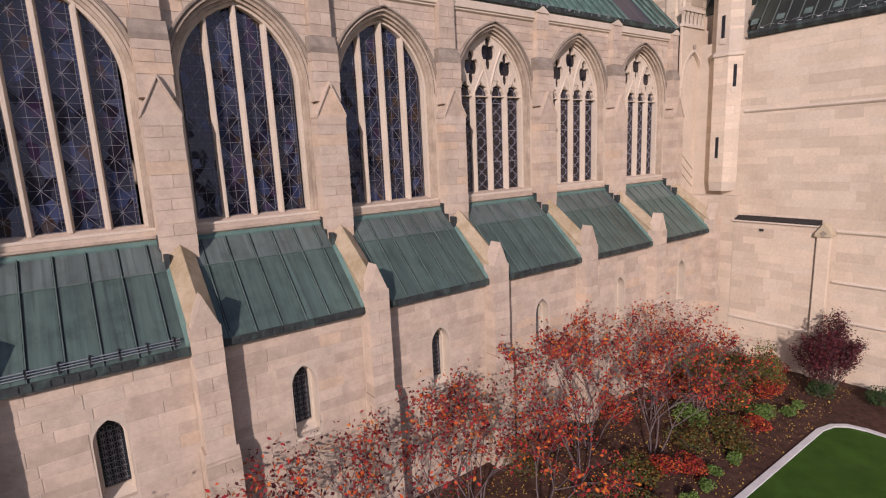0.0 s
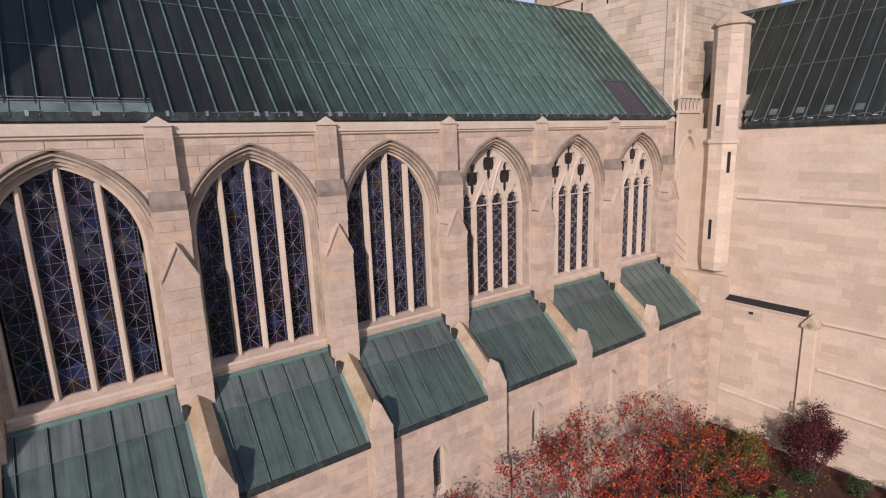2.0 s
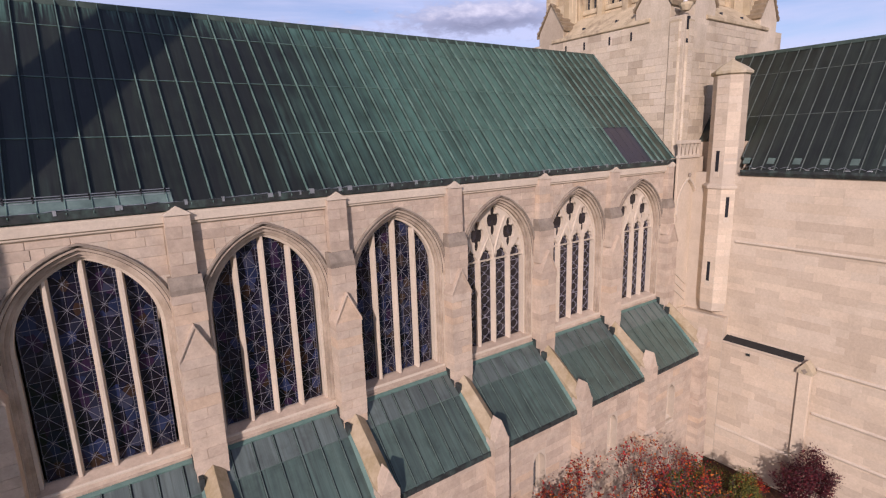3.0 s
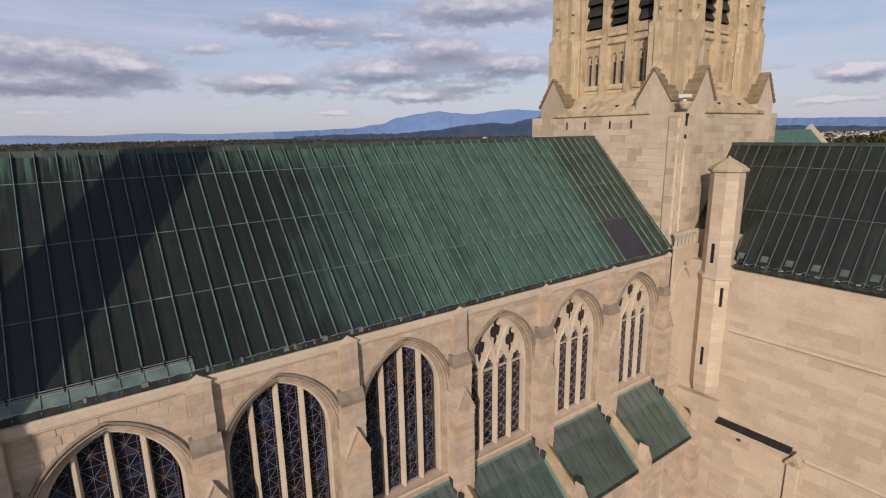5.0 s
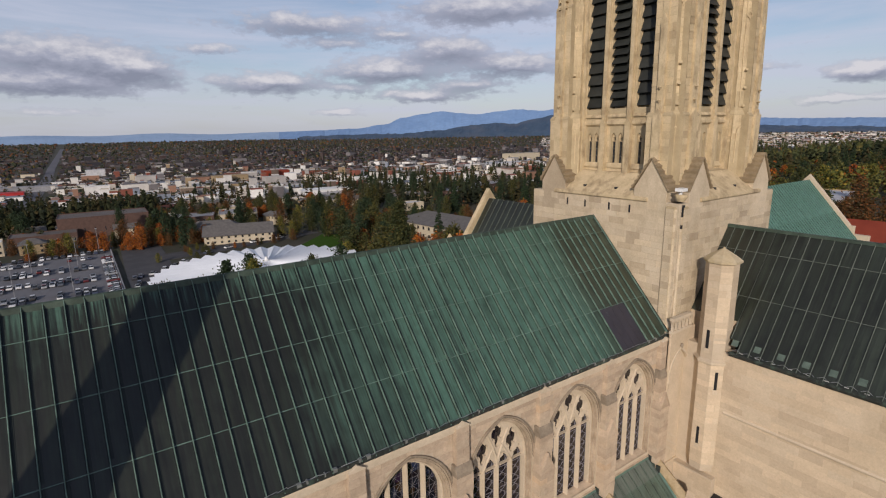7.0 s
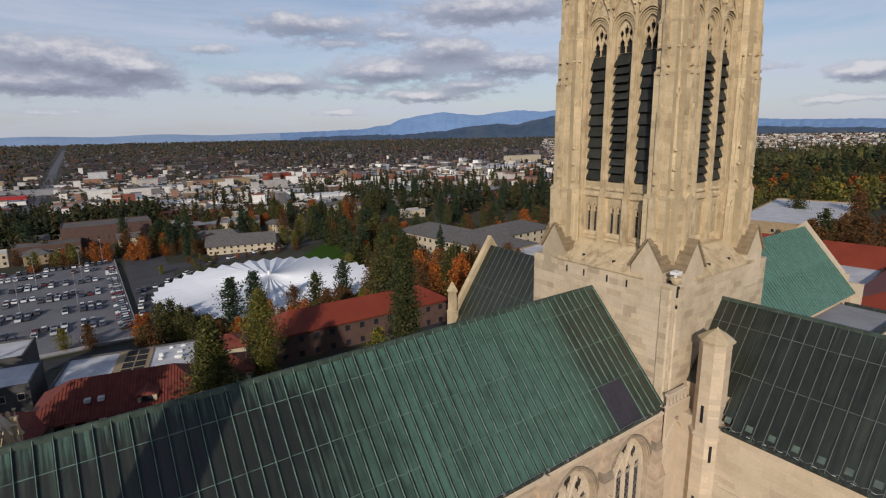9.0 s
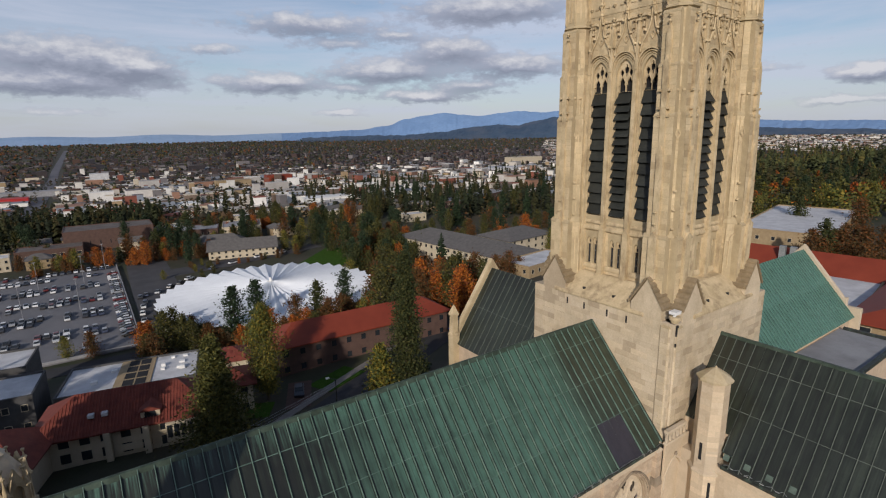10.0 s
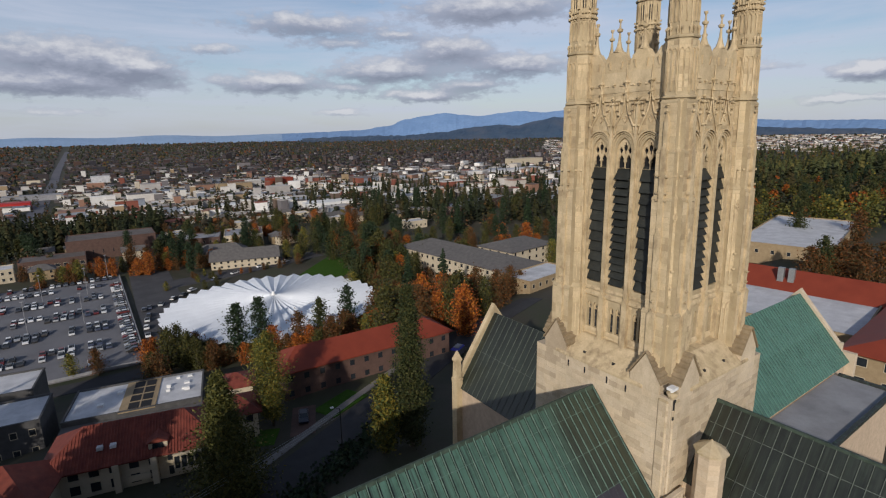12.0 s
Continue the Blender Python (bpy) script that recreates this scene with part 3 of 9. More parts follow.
class Shape:
    """Vertices and faces gathered for one mesh."""

    def __init__(self):
        self.v, self.f = [], []

    def add(self, verts, faces):
        base = len(self.v)
        self.v += [tuple(p) for p in verts]
        self.f += [tuple(base + i for i in face) for face in faces]
        return self

    def box(self, x0, x1, y0, y1, z0, z1, m=None):
        pts = [Vector((x, y, z)) for z in (z0, z1) for x, y in ((x0, y0), (x1, y0), (x1, y1), (x0, y1))]
        if m:
            pts = [m @ p for p in pts]
        return self.add(pts, [(3, 2, 1, 0), (4, 5, 6, 7), (0, 1, 5, 4), (1, 2, 6, 5), (2, 3, 7, 6), (3, 0, 4, 7)])

    def hexa(self, low, high):
        """A box between two four-cornered rings."""
        return self.add(list(low) + list(high), [(3, 2, 1, 0), (4, 5, 6, 7), (0, 1, 5, 4), (1, 2, 6, 5), (2, 3, 7, 6), (3, 0, 4, 7)])

    def slab(self, loops, to, d0, d1):
        """A plate from d0 to d1 whose outline is loops[0] and whose holes are the rest; to(u, v, d) lays it into space."""
        tris = tessellate_polygon([[Vector((u, v, 0)) for u, v in loop] for loop in loops])
        flat = [p for loop in loops for p in loop]
        count = len(flat)
        verts = [to(u, v, d0) for u, v in flat] + [to(u, v, d1) for u, v in flat]
        faces = [tuple(t) for t in tris] + [tuple(count + i for i in reversed(t)) for t in tris]
        at = 0
        for loop in loops:
            size = len(loop)
            faces += [(at + i, at + (i + 1) % size, count + at + (i + 1) % size, count + at + i) for i in range(size)]
            at += size
        return self.add(verts, faces)

    def tube(self, p, q, r0, r1=None, sides=6, turn=0.0):
        p, q = Vector(p), Vector(q)
        r1 = r0 if r1 is None else r1
        axis = (q - p).normalized()
        side = axis.cross(Vector((0, 0, 1)) if abs(axis.z) < 0.95 else Vector((0, 1, 0))).normalized()
        other = axis.cross(side)
        ring = [(math.cos(turn + 2 * math.pi * i / sides), math.sin(turn + 2 * math.pi * i / sides)) for i in range(sides)]
        verts = [p + r0 * (c * side + s * other) for c, s in ring] + [q + r1 * (c * side + s * other) for c, s in ring]
        faces = [(i, (i + 1) % sides, sides + (i + 1) % sides, sides + i) for i in range(sides)]
        return self.add(verts, faces + [tuple(range(sides - 1, -1, -1)), tuple(range(sides, 2 * sides))])

    def rings(self, x, y, levels, sides=8, turn=None):
        """A stack of polygons round an upright axis: levels of (z, radius)."""
        turn = math.pi / sides if turn is None else turn
        verts = [(x + r * math.cos(turn + 2 * math.pi * i / sides), y + r * math.sin(turn + 2 * math.pi * i / sides), z) for z, r in levels for i in range(sides)]
        faces = [(k * sides + i, k * sides + (i + 1) % sides, (k + 1) * sides + (i + 1) % sides, (k + 1) * sides + i) for k in range(len(levels) - 1) for i in range(sides)]
        top = (len(levels) - 1) * sides
        return self.add(verts, faces + [tuple(range(sides - 1, -1, -1)), tuple(range(top, top + sides))])

    def blob(self, x, y, z, rx, ry, rz, rng, rough=0.25):
        """A small uneven lump of twenty faces."""
        g = 0.5 + 5**0.5 / 2
        raw = [(-1, g, 0), (1, g, 0), (-1, -g, 0), (1, -g, 0), (0, -1, g), (0, 1, g), (0, -1, -g), (0, 1, -g), (g, 0, -1), (g, 0, 1), (-g, 0, -1), (-g, 0, 1)]
        verts = []
        for a, b, c in raw:
            k = (1 + rng.uniform(-rough, rough)) / 1.9
            verts.append((x + a * rx * k, y + b * ry * k, z + c * rz * k))
        return self.add(verts, [(0, 11, 5), (0, 5, 1), (0, 1, 7), (0, 7, 10), (0, 10, 11), (1, 5, 9), (5, 11, 4), (11, 10, 2), (10, 7, 6), (7, 1, 8), (3, 9, 4), (3, 4, 2), (3, 2, 6), (3, 6, 8), (3, 8, 9), (4, 9, 5), (2, 4, 11), (6, 2, 10), (8, 6, 7), (9, 8, 1)])


def mesh_of(name, shape, mat, smooth=False):
    me = bpy.data.meshes.new(name)
    me.from_pydata(shape.v, [], shape.f)
    if len(shape.f) < 30000:
        bm = bmesh.new()
        bm.from_mesh(me)
        bmesh.ops.recalc_face_normals(bm, faces=bm.faces)
        bm.to_mesh(me)
        bm.free()
    if smooth:
        me.polygons.foreach_set("use_smooth", [True] * len(me.polygons))
    me.materials.append(mat)
    return me


def part(name, shape, mat, parent=None, label="", bevel=0.0, smooth=False):
    """One mesh object, under a thing or under a part."""
    ob = new(name, mesh_of(name, shape, mat, smooth))
    if parent:
        ob.parent = parent
    if bevel:
        mod = ob.modifiers.new("worn edges", "BEVEL")
        mod.width, mod.segments, mod.limit_method, mod.angle_limit = bevel, 2, "ANGLE", radians(40)
    return tagged(ob, label)


def thing(name, label, category, group="", at=None):
    ob = new(name)
    ob.empty_display_size = 0.3
    if at:
        ob.location = at
    return tagged(ob, label, category, group)


def structure(name, shape, mat, label, category, bevel=0.0):
    return tagged(part(name, shape, mat, bevel=bevel), label, category, kind="structure")


def shared(name, me, parent, x, y, z, sx=1.0, sy=1.0, sz=1.0, turn=0.0):
    """One more object on a mesh that others use too."""
    ob = new(name, me)
    ob.parent = parent
    ob.location, ob.scale, ob.rotation_euler = (x, y, z), (sx, sy, sz), (0, 0, turn)
    return ob


def arch(w, base, spring, c, steps=10):
    """Outline of a pointed arch of half-width w whose curves are struck from points c past the middle."""
    r = w + c
    top = math.acos(c / r)
    right = [(-c + r * math.cos(top * i / steps), spring + r * math.sin(top * i / steps)) for i in range(steps + 1)]
    return [(-w, base), (w, base)] + right + [(-u, v) for u, v in reversed(right[:-1])]


def arch_height(u, w, spring, c):
    return spring + math.sqrt(max((w + c) ** 2 - (abs(u) + c) ** 2, 0.0))


def arch_half(v, w, base, spring, c):
    """Half-width of the opening at height v, or 0."""
    if v < base:
        return 0.0
    if v <= spring:
        return w
    inside = (w + c) ** 2 - (v - spring) ** 2
    return max(math.sqrt(inside) - c, 0.0) if inside > 0 else 0.0


def moved(loop, du, dv=0.0):
    return [(u + du, v + dv) for u, v in loop]


def foil(u, v, r, tall=1.6, steps=28):
    """An upright diamond-shaped foil."""
    made = []
    for i in range(steps):
        a = 2 * math.pi * i / steps
        k = r * (0.60 + 0.40 * abs(math.cos(2 * a)) ** 0.8)
        made.append((u + k * math.cos(a), v + k * tall * math.sin(a) * (0.85 if math.sin(a) > 0 else 1.15)))
    return made


def quatrefoil(u, v, wide, up, down, steps=40):
    """Four round lobes, the lowest drawn out into a point."""
    made = []
    for i in range(steps):
        a = 2 * math.pi * i / steps
        k = 0.56 + 0.44 * abs(math.cos(2 * a)) ** 0.6
        low = math.sin(a) < 0
        made.append((u + wide * k * math.cos(a), v + (down if low else up) * k * math.sin(a)))
    return made


def ashlar(u0, u1, v0, v1, rng, gaps=(), course=(0.34, 0.46), length=(0.55, 1.25)):
    """Rectangles of coursed stones; gaps: functions of a height that give the blocked stretch (a, b), or None."""
    made, v = [], v0
    while v < v1 - 0.12:
        top = min(v + rng.uniform(*course), v1)
        if v1 - top < 0.2:
            top = v1
        free = [(u0, u1)]
        for gap in gaps:
            spans = [s for s in (gap(v + 0.02), gap((v + top) / 2), gap(top - 0.02)) if s]
            if spans:
                a, b = min(s[0] for s in spans), max(s[1] for s in spans)
                free = [piece for l, r in free for piece in ((l, min(r, a)), (max(l, b), r)) if piece[1] - piece[0] > 0.08]
        for l, r in free:
            u = l
            while u < r - 0.05:
                end = u + rng.uniform(*length)
                if r - end < length[0] * 0.6:
                    end = r
                made.append((u, min(end, r), v, top))
                u = end
        v = top
    return made


def stone_piece(mat, name="stone"):
    """A dressed block, one unit wide and high, its face at y = -1 and its edges chamfered."""
    s = Shape()
    e = 0.012
    back = [(-0.5, 0, -0.5), (0.5, 0, -0.5), (0.5, 0, 0.5), (-0.5, 0, 0.5)]
    mid = [(-0.5, -0.55, -0.5), (0.5, -0.55, -0.5), (0.5, -0.55, 0.5), (-0.5, -0.55, 0.5)]
    front = [(-0.5 + e, -1, -0.5 + 2 * e), (0.5 - e, -1, -0.5 + 2 * e), (0.5 - e, -1, 0.5 - 2 * e), (-0.5 + e, -1, 0.5 - 2 * e)]
    faces = [(8, 9, 10, 11)]
    for a in (0, 4):
        faces += [(a + i, a + (i + 1) % 4, a + 4 + (i + 1) % 4, a + 4 + i) for i in range(4)]
    s.add(back + mid + front, faces)
    return mesh_of(name, s, mat)


JOINT = 0.018


def lay_joined(shape, rects, to, rng, proud=0.02):
    """Stones joined into one mesh on the face that to() lays out."""
    for u0, u1, v0, v1 in rects:
        p, j, e = proud * rng.uniform(0.6, 1.35), JOINT / 2, 0.012
        a = [(u0 + j, v0 + j), (u1 - j, v0 + j), (u1 - j, v1 - j), (u0 + j, v1 - j)]
        b = [(u0 + j + e, v0 + j + e), (u1 - j - e, v0 + j + e), (u1 - j - e, v1 - j - e), (u0 + j + e, v1 - j - e)]
        shape.add([to(u, v, 0.0) for u, v in a] + [to(u, v, p * 0.6) for u, v in a] + [to(u, v, p) for u, v in b], [(8, 9, 10, 11)] + [(k + i, k + (i + 1) % 4, k + 4 + (i + 1) % 4, k + 4 + i) for k in (0, 4) for i in range(4)])


def lay_pieces(rects, me, parent, place, turn, rng, proud=0.02):
    """Each stone an object on one mesh; place(u, v) gives where its middle lies."""
    for u0, u1, v0, v1 in rects:
        x, y, z = place((u0 + u1) / 2, (v0 + v1) / 2)
        shared("stone", me, parent, x, y, z, u1 - u0 - JOINT, proud * rng.uniform(0.6, 1.35), v1 - v0 - JOINT, turn)


def seam_roof(name, label, foot, head, along, seams, rows, mat, seam_mat, rng, category="roof", thick=0.06, rib=0.11, panel_at=None, lap_mat=None, bare=None, shade_fold=0.10):
    """A standing-seam roof slope. foot and head: the ends of its slope at the near end; along: unit vector of the eaves; seams: distances along; rows: shares of the slope where sheets lap."""
    foot, head, along = Vector(foot), Vector(head), Vector(along)
    rise = head - foot
    out = along.cross(rise).normalized()
    if out.z < 0:
        out = -out
    base = Shape()
    base.hexa([foot + along * seams[0] - out * thick * 3, foot + along * seams[-1] - out * thick * 3, head + along * seams[-1] - out * thick * 3, head + along * seams[0] - out * thick * 3], [foot + along * seams[0], foot + along * seams[-1], head + along * seams[-1], head + along * seams[0]])
    top = structure(name, base, seam_mat, label, category)
    for a, b in zip(seams[:-1], seams[1:]):
        for r0, r1 in zip(rows[:-1], rows[1:]):
            s = Shape()
            lift, dip = 0.012 + rng.uniform(0, 0.006), 0.02
            p00, p10 = foot + along * (a + 0.012) + rise * r0, foot + along * (b - 0.012) + rise * r0
            p01, p11 = foot + along * (a + 0.012) + rise * (r1 - 0.002), foot + along * (b - 0.012) + rise * (r1 - 0.002)
            s.hexa([p00, p10, p11, p01], [p00 + out * (lift + dip), p10 + out * (lift + dip), p11 + out * lift, p01 + out * lift])
            part("roof_panel", s, panel_at((a + b) / 2, (r0 + r1) / 2) if panel_at else mat, top)
    for r in rows[1:-1]:
        s = Shape()
        p, q, h = foot + along * seams[0] + rise * r, foot + along * seams[-1] + rise * r, rise.normalized() * 0.03
        s.hexa([p - h, q - h, q + h, p + h], [p - h + out * 0.045, q - h + out * 0.045, q + h + out * 0.03, p + h + out * 0.03])
        part("lap_seam", s, lap_mat or seam_mat, top)
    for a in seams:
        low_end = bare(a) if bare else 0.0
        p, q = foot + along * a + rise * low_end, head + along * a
        # A flat dark strip beside the rib paints in the seam's shadow.
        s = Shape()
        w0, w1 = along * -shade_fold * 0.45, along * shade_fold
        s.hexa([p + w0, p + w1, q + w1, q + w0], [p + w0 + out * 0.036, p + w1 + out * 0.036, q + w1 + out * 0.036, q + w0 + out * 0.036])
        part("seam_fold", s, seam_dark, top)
        s = Shape()
        w = along * 0.024
        s.hexa([p - w, p + w, q + w, q - w], [p - w * 0.6 + out * rib, p + w * 0.6 + out * rib, q + w * 0.6 + out * rib, q - w * 0.6 + out * rib])
        part("seam", s, seam_mat, top)
    return top


def spaced(a, b, step):
    count = max(1, round((b - a) / step))
    return [a + (b - a) * i / count for i in range(count + 1)]

# ---- ground: one sheet from the garden down the bluff and out to the horizon ----
LAND = [(-400, -3), (44, -3), (56, -9), (105, -11), (150, -22), (175, -28), (380, -28), (520, -38), (900, -50), (1600, -60), (4700, 0), (9000, 0)]


def land(x, y):
    f, r = y - 0.2 * x, math.hypot(x, y)
    far = min(max((r - 900) / 900, 0.0), 1.0) if y > -0.4 * x else 0.0
    f += (r - f) * far * far * (3 - 2 * far)
    for (a, za), (b, zb) in zip(LAND[:-1], LAND[1:]):
        if f <= b:
            t = max(0.0, (f - a) / (b - a))
            return za + (zb - za) * t
    return LAND[-1][1]


xs = sorted(set([-3000, -2000, -1200, -700, -400, -250, -150] + list(range(-100, 301, 10)) + list(range(330, 901, 60)) + list(range(1000, 4701, 300))))
ys = sorted(set([-1500, -700, -300, -150, -80] + list(range(-40, 301, 8)) + list(range(320, 901, 40)) + list(range(1000, 4701, 200))))
s = Shape()
s.v = [(x, y, land(x, y) - 0.05) for y in ys for x in xs]
w = len(xs)
s.f = [(j * w + i, j * w + i + 1, (j + 1) * w + i + 1, (j + 1) * w + i) for j in range(len(ys) - 1) for i in range(w - 1)]
structure("ground", s, ground_mat, "dry autumn ground falling away to the city and plain", "ground")

# ---- nave: clerestory, aisle, buttresses ----
BAYS = [-0.5, 5.5, 11.6, 17.85, 24.1, 30.4]
BUTTS = [-3.6, 2.5, 8.55, 14.72, 20.97, 27.25, 33.5]
WALL, AISLE, GROUND = 20.95, 17.95, -3.0
SILL, SPRING, STRIKE = 9.42, 14.6, 0.86
EAVE_Y, EAVE_Z, RIDGE_Y, RIDGE_Z = 20.72, 18.97, 28.1, 27.02
rng = random.Random(11)


def on_nave(u, v, d):
    return (u, WALL - d, v)


def on_aisle(u, v, d):
    return (u, AISLE - d, v)


outline = [(-13.0, 8.6), (33.85, 8.6), (33.85, 18.4), (-13.0, 18.4)]
s = Shape().slab([outline] + [moved(arch(2.47, SILL, SPRING, STRIKE, 14), x) for x in BAYS], on_nave, -1.0, 0.0)
nave_wall = structure("wall_nave", s, mortar, "beige sandstone clerestory wall with tall pointed windows", "wall")
block = stone_piece(stone)


def window_gap(x, w, base, spring, c):
    return lambda v: (x - arch_half(v, w, base, spring, c), x + arch_half(v, w, base, spring, c)) if arch_half(v, w, base, spring, c) > 0.02 else None


gaps = [window_gap(x, 2.68, 9.0, SPRING, STRIKE) for x in BAYS]
gaps += [lambda v, x=x: (x - 0.44, x + 0.44) if v > 16.3 else (x - 0.68, x + 0.68) for x in BUTTS]
rects = ashlar(-4.2, 33.8, 9.3, 18.3, rng, gaps)
near = [r for r in rects if r[0] < 28.5]
lay_pieces(near, block, nave_wall, lambda u, v: (u, WALL, v), 0.0, rng)
s = Shape()
lay_joined(s, [r for r in rects if r[0] >= 28.5], on_nave, rng)
tagged(part("masonry", s, stone, nave_wall), kind="stuff")

# String course, parapet band and gutter.
s = Shape()
s.slab([[(0.0, 18.28), (0.12, 18.36), (0.12, 18.42), (0.2, 18.46), (0.2, 18.76), (0.12, 18.84), (-0.5, 18.86), (-0.5, 18.28)]], lambda u, v, d: (d, WALL - u, v), -13.0, 33.95)
structure("trim_parapet", s, stone_pale, "pale dressed stone parapet band below the gutter", "trim", bevel=0.015)
s = Shape()
s.slab([[(0.06, 18.862), (0.26, 18.90), (0.30, 19.16), (0.25, 19.18), (0.22, 19.0), (-0.12, 19.02), (-0.12, 18.862)]], lambda u, v, d: (d, WALL - u, v), -13.0, 33.98)
gutter = structure("gutter", s, gutter_dark, "blackened lead gutter along the nave eaves", "gutter")
s = Shape()
x = -6.0
while x < 33.8:
    s.tube((x, WALL - 0.21 + rng.uniform(-0.05, 0.05), 19.14 + rng.uniform(0, 0.05)), (x + 0.45, WALL - 0.2 + rng.uniform(-0.08, 0.06), 19.15 + rng.uniform(0, 0.07)), 0.018, sides=4)
    if rng.random() < 0.25:
        s.box(x, x + rng.uniform(0.06, 0.22), WALL - 0.31, WALL - 0.16, 19.05, 19.18 + rng.uniform(0, 0.07))
    x += 0.42
part("heating_cable", s, steel, gutter, "loose grey de-icing cable and clips")

# Nave roof.
seams = [-12.0] + [-11.56 + 0.73 * k for k in range(62)] + [33.95]
replaced = lambda a, r: copper_new if 28.9 < a < 31.7 and r < 0.30 else copper_nave
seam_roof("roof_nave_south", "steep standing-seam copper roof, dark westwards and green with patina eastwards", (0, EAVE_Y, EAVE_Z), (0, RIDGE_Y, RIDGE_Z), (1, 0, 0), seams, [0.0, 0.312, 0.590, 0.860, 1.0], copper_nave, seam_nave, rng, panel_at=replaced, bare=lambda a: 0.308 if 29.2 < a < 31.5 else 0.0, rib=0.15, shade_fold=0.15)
s = Shape().hexa([(-12, 35.48, 18.8), (33.95, 35.48, 18.8), (33.95, 28.1, 26.83), (-12, 28.1, 26.83)], [(-12, 35.48, 18.97), (33.95, 35.48, 18.97), (33.95, 28.1, 27.01), (-12, 28.1, 27.01)])
structure("roof_nave_north", s, copper_nave, "north slope of the copper nave roof", "roof")
s = Shape().slab([[(-0.17, 26.87), (0, 27.0), (0.17, 26.87), (0.11, 27.12), (0, 27.16), (-0.11, 27.12)]], lambda u, v, d: (d, RIDGE_Y + u, v), -12.0, 34.05)
structure("roof_ridge", s, ridge_copper, "rolled dark green copper ridge cap", "roof")
for ya, za, yb, zb in ((EAVE_Y - 0.1, EAVE_Z + 0.02, RIDGE_Y, RIDGE_Z + 0.12),):
    s = Shape().hexa([(33.95, ya, za - 0.25), (34.1, ya, za - 0.25), (34.1, yb, zb - 0.25), (33.95, yb, zb - 0.25)], [(33.95, ya, za + 0.1), (34.1, ya, za + 0.1), (34.1, yb, zb), (33.95, yb, zb)])
    structure("roof_verge", s, gutter_dark, "dark metal verge at the roof's east end", "roof")
s = Shape().box(-13, 33.85, 35.0, 35.9, GROUND, 18.8)
structure("wall_nave_north", s, stone, "north nave wall", "wall")
s = Shape().slab([[(17.5, -3), (38.5, -3), (38.5, 6), (35.6, 18.8), (28.1, 27.3), (20.5, 18.8), (17.5, 6)]], lambda u, v, d: (d, u, v), -13.9, -13.0)
structure("wall_west", s, stone, "west gable wall of the nave", "wall")
# West turret out of view, added and sized to shade the nave roof.
s = Shape().rings(-11.2, 14.6, [(GROUND, 1.5), (18.0, 1.45), (18.2, 1.36), (36.4, 1.34), (36.5, 1.46), (37.0, 1.46), (37.1, 1.3), (37.3, 0.3)], 8)
tagged(part("west_turret", s, stone_tower, bevel=0.02), "octagonal stone stair turret with a flat cap", "turret")


def guard(x0, x1, y, z, up, posts, label):
    """A snow guard: three wires on small brackets above the eaves."""
    top = thing("snow_guard", label, "snow guard", at=(x0, y, z))
    for k in range(3):
        s = Shape()
        s.tube((0, 0, 0.10 + 0.085 * k), (x1 - x0, 0, 0.10 + 0.085 * k), 0.017, sides=5)
        part("rail", s, steel, top)
    for a in spaced(0.15, x1 - x0 - 0.15, posts):
        s = Shape().box(a - 0.02, a + 0.02, -0.03, 0.03, -0.06, 0.34)
        s.box(a - 0.03, a + 0.03, -0.03, 0.35, 0.24, 0.28, Matrix.Translation((0, 0, 0)))
        part("bracket", s, black_iron, top)
    return top


guard(-6.0, 2.45, EAVE_Y + 0.32, EAVE_Z + 0.40, 0, 0.72, "grey wire snow guard on the nave roof edge")
s = Shape().hexa([(-6, 20.75, 19.08), (2.48, 20.75, 19.08), (2.48, 21.1, 19.48), (-6, 21.1, 19.48)], [(-6, 20.72, 19.12), (2.48, 20.72, 19.12), (2.48, 21.07, 19.52), (-6, 21.07, 19.52)])
structure("roof_apron", s, copper_seam, "verdigris apron flashing at the nave eaves", "roof")


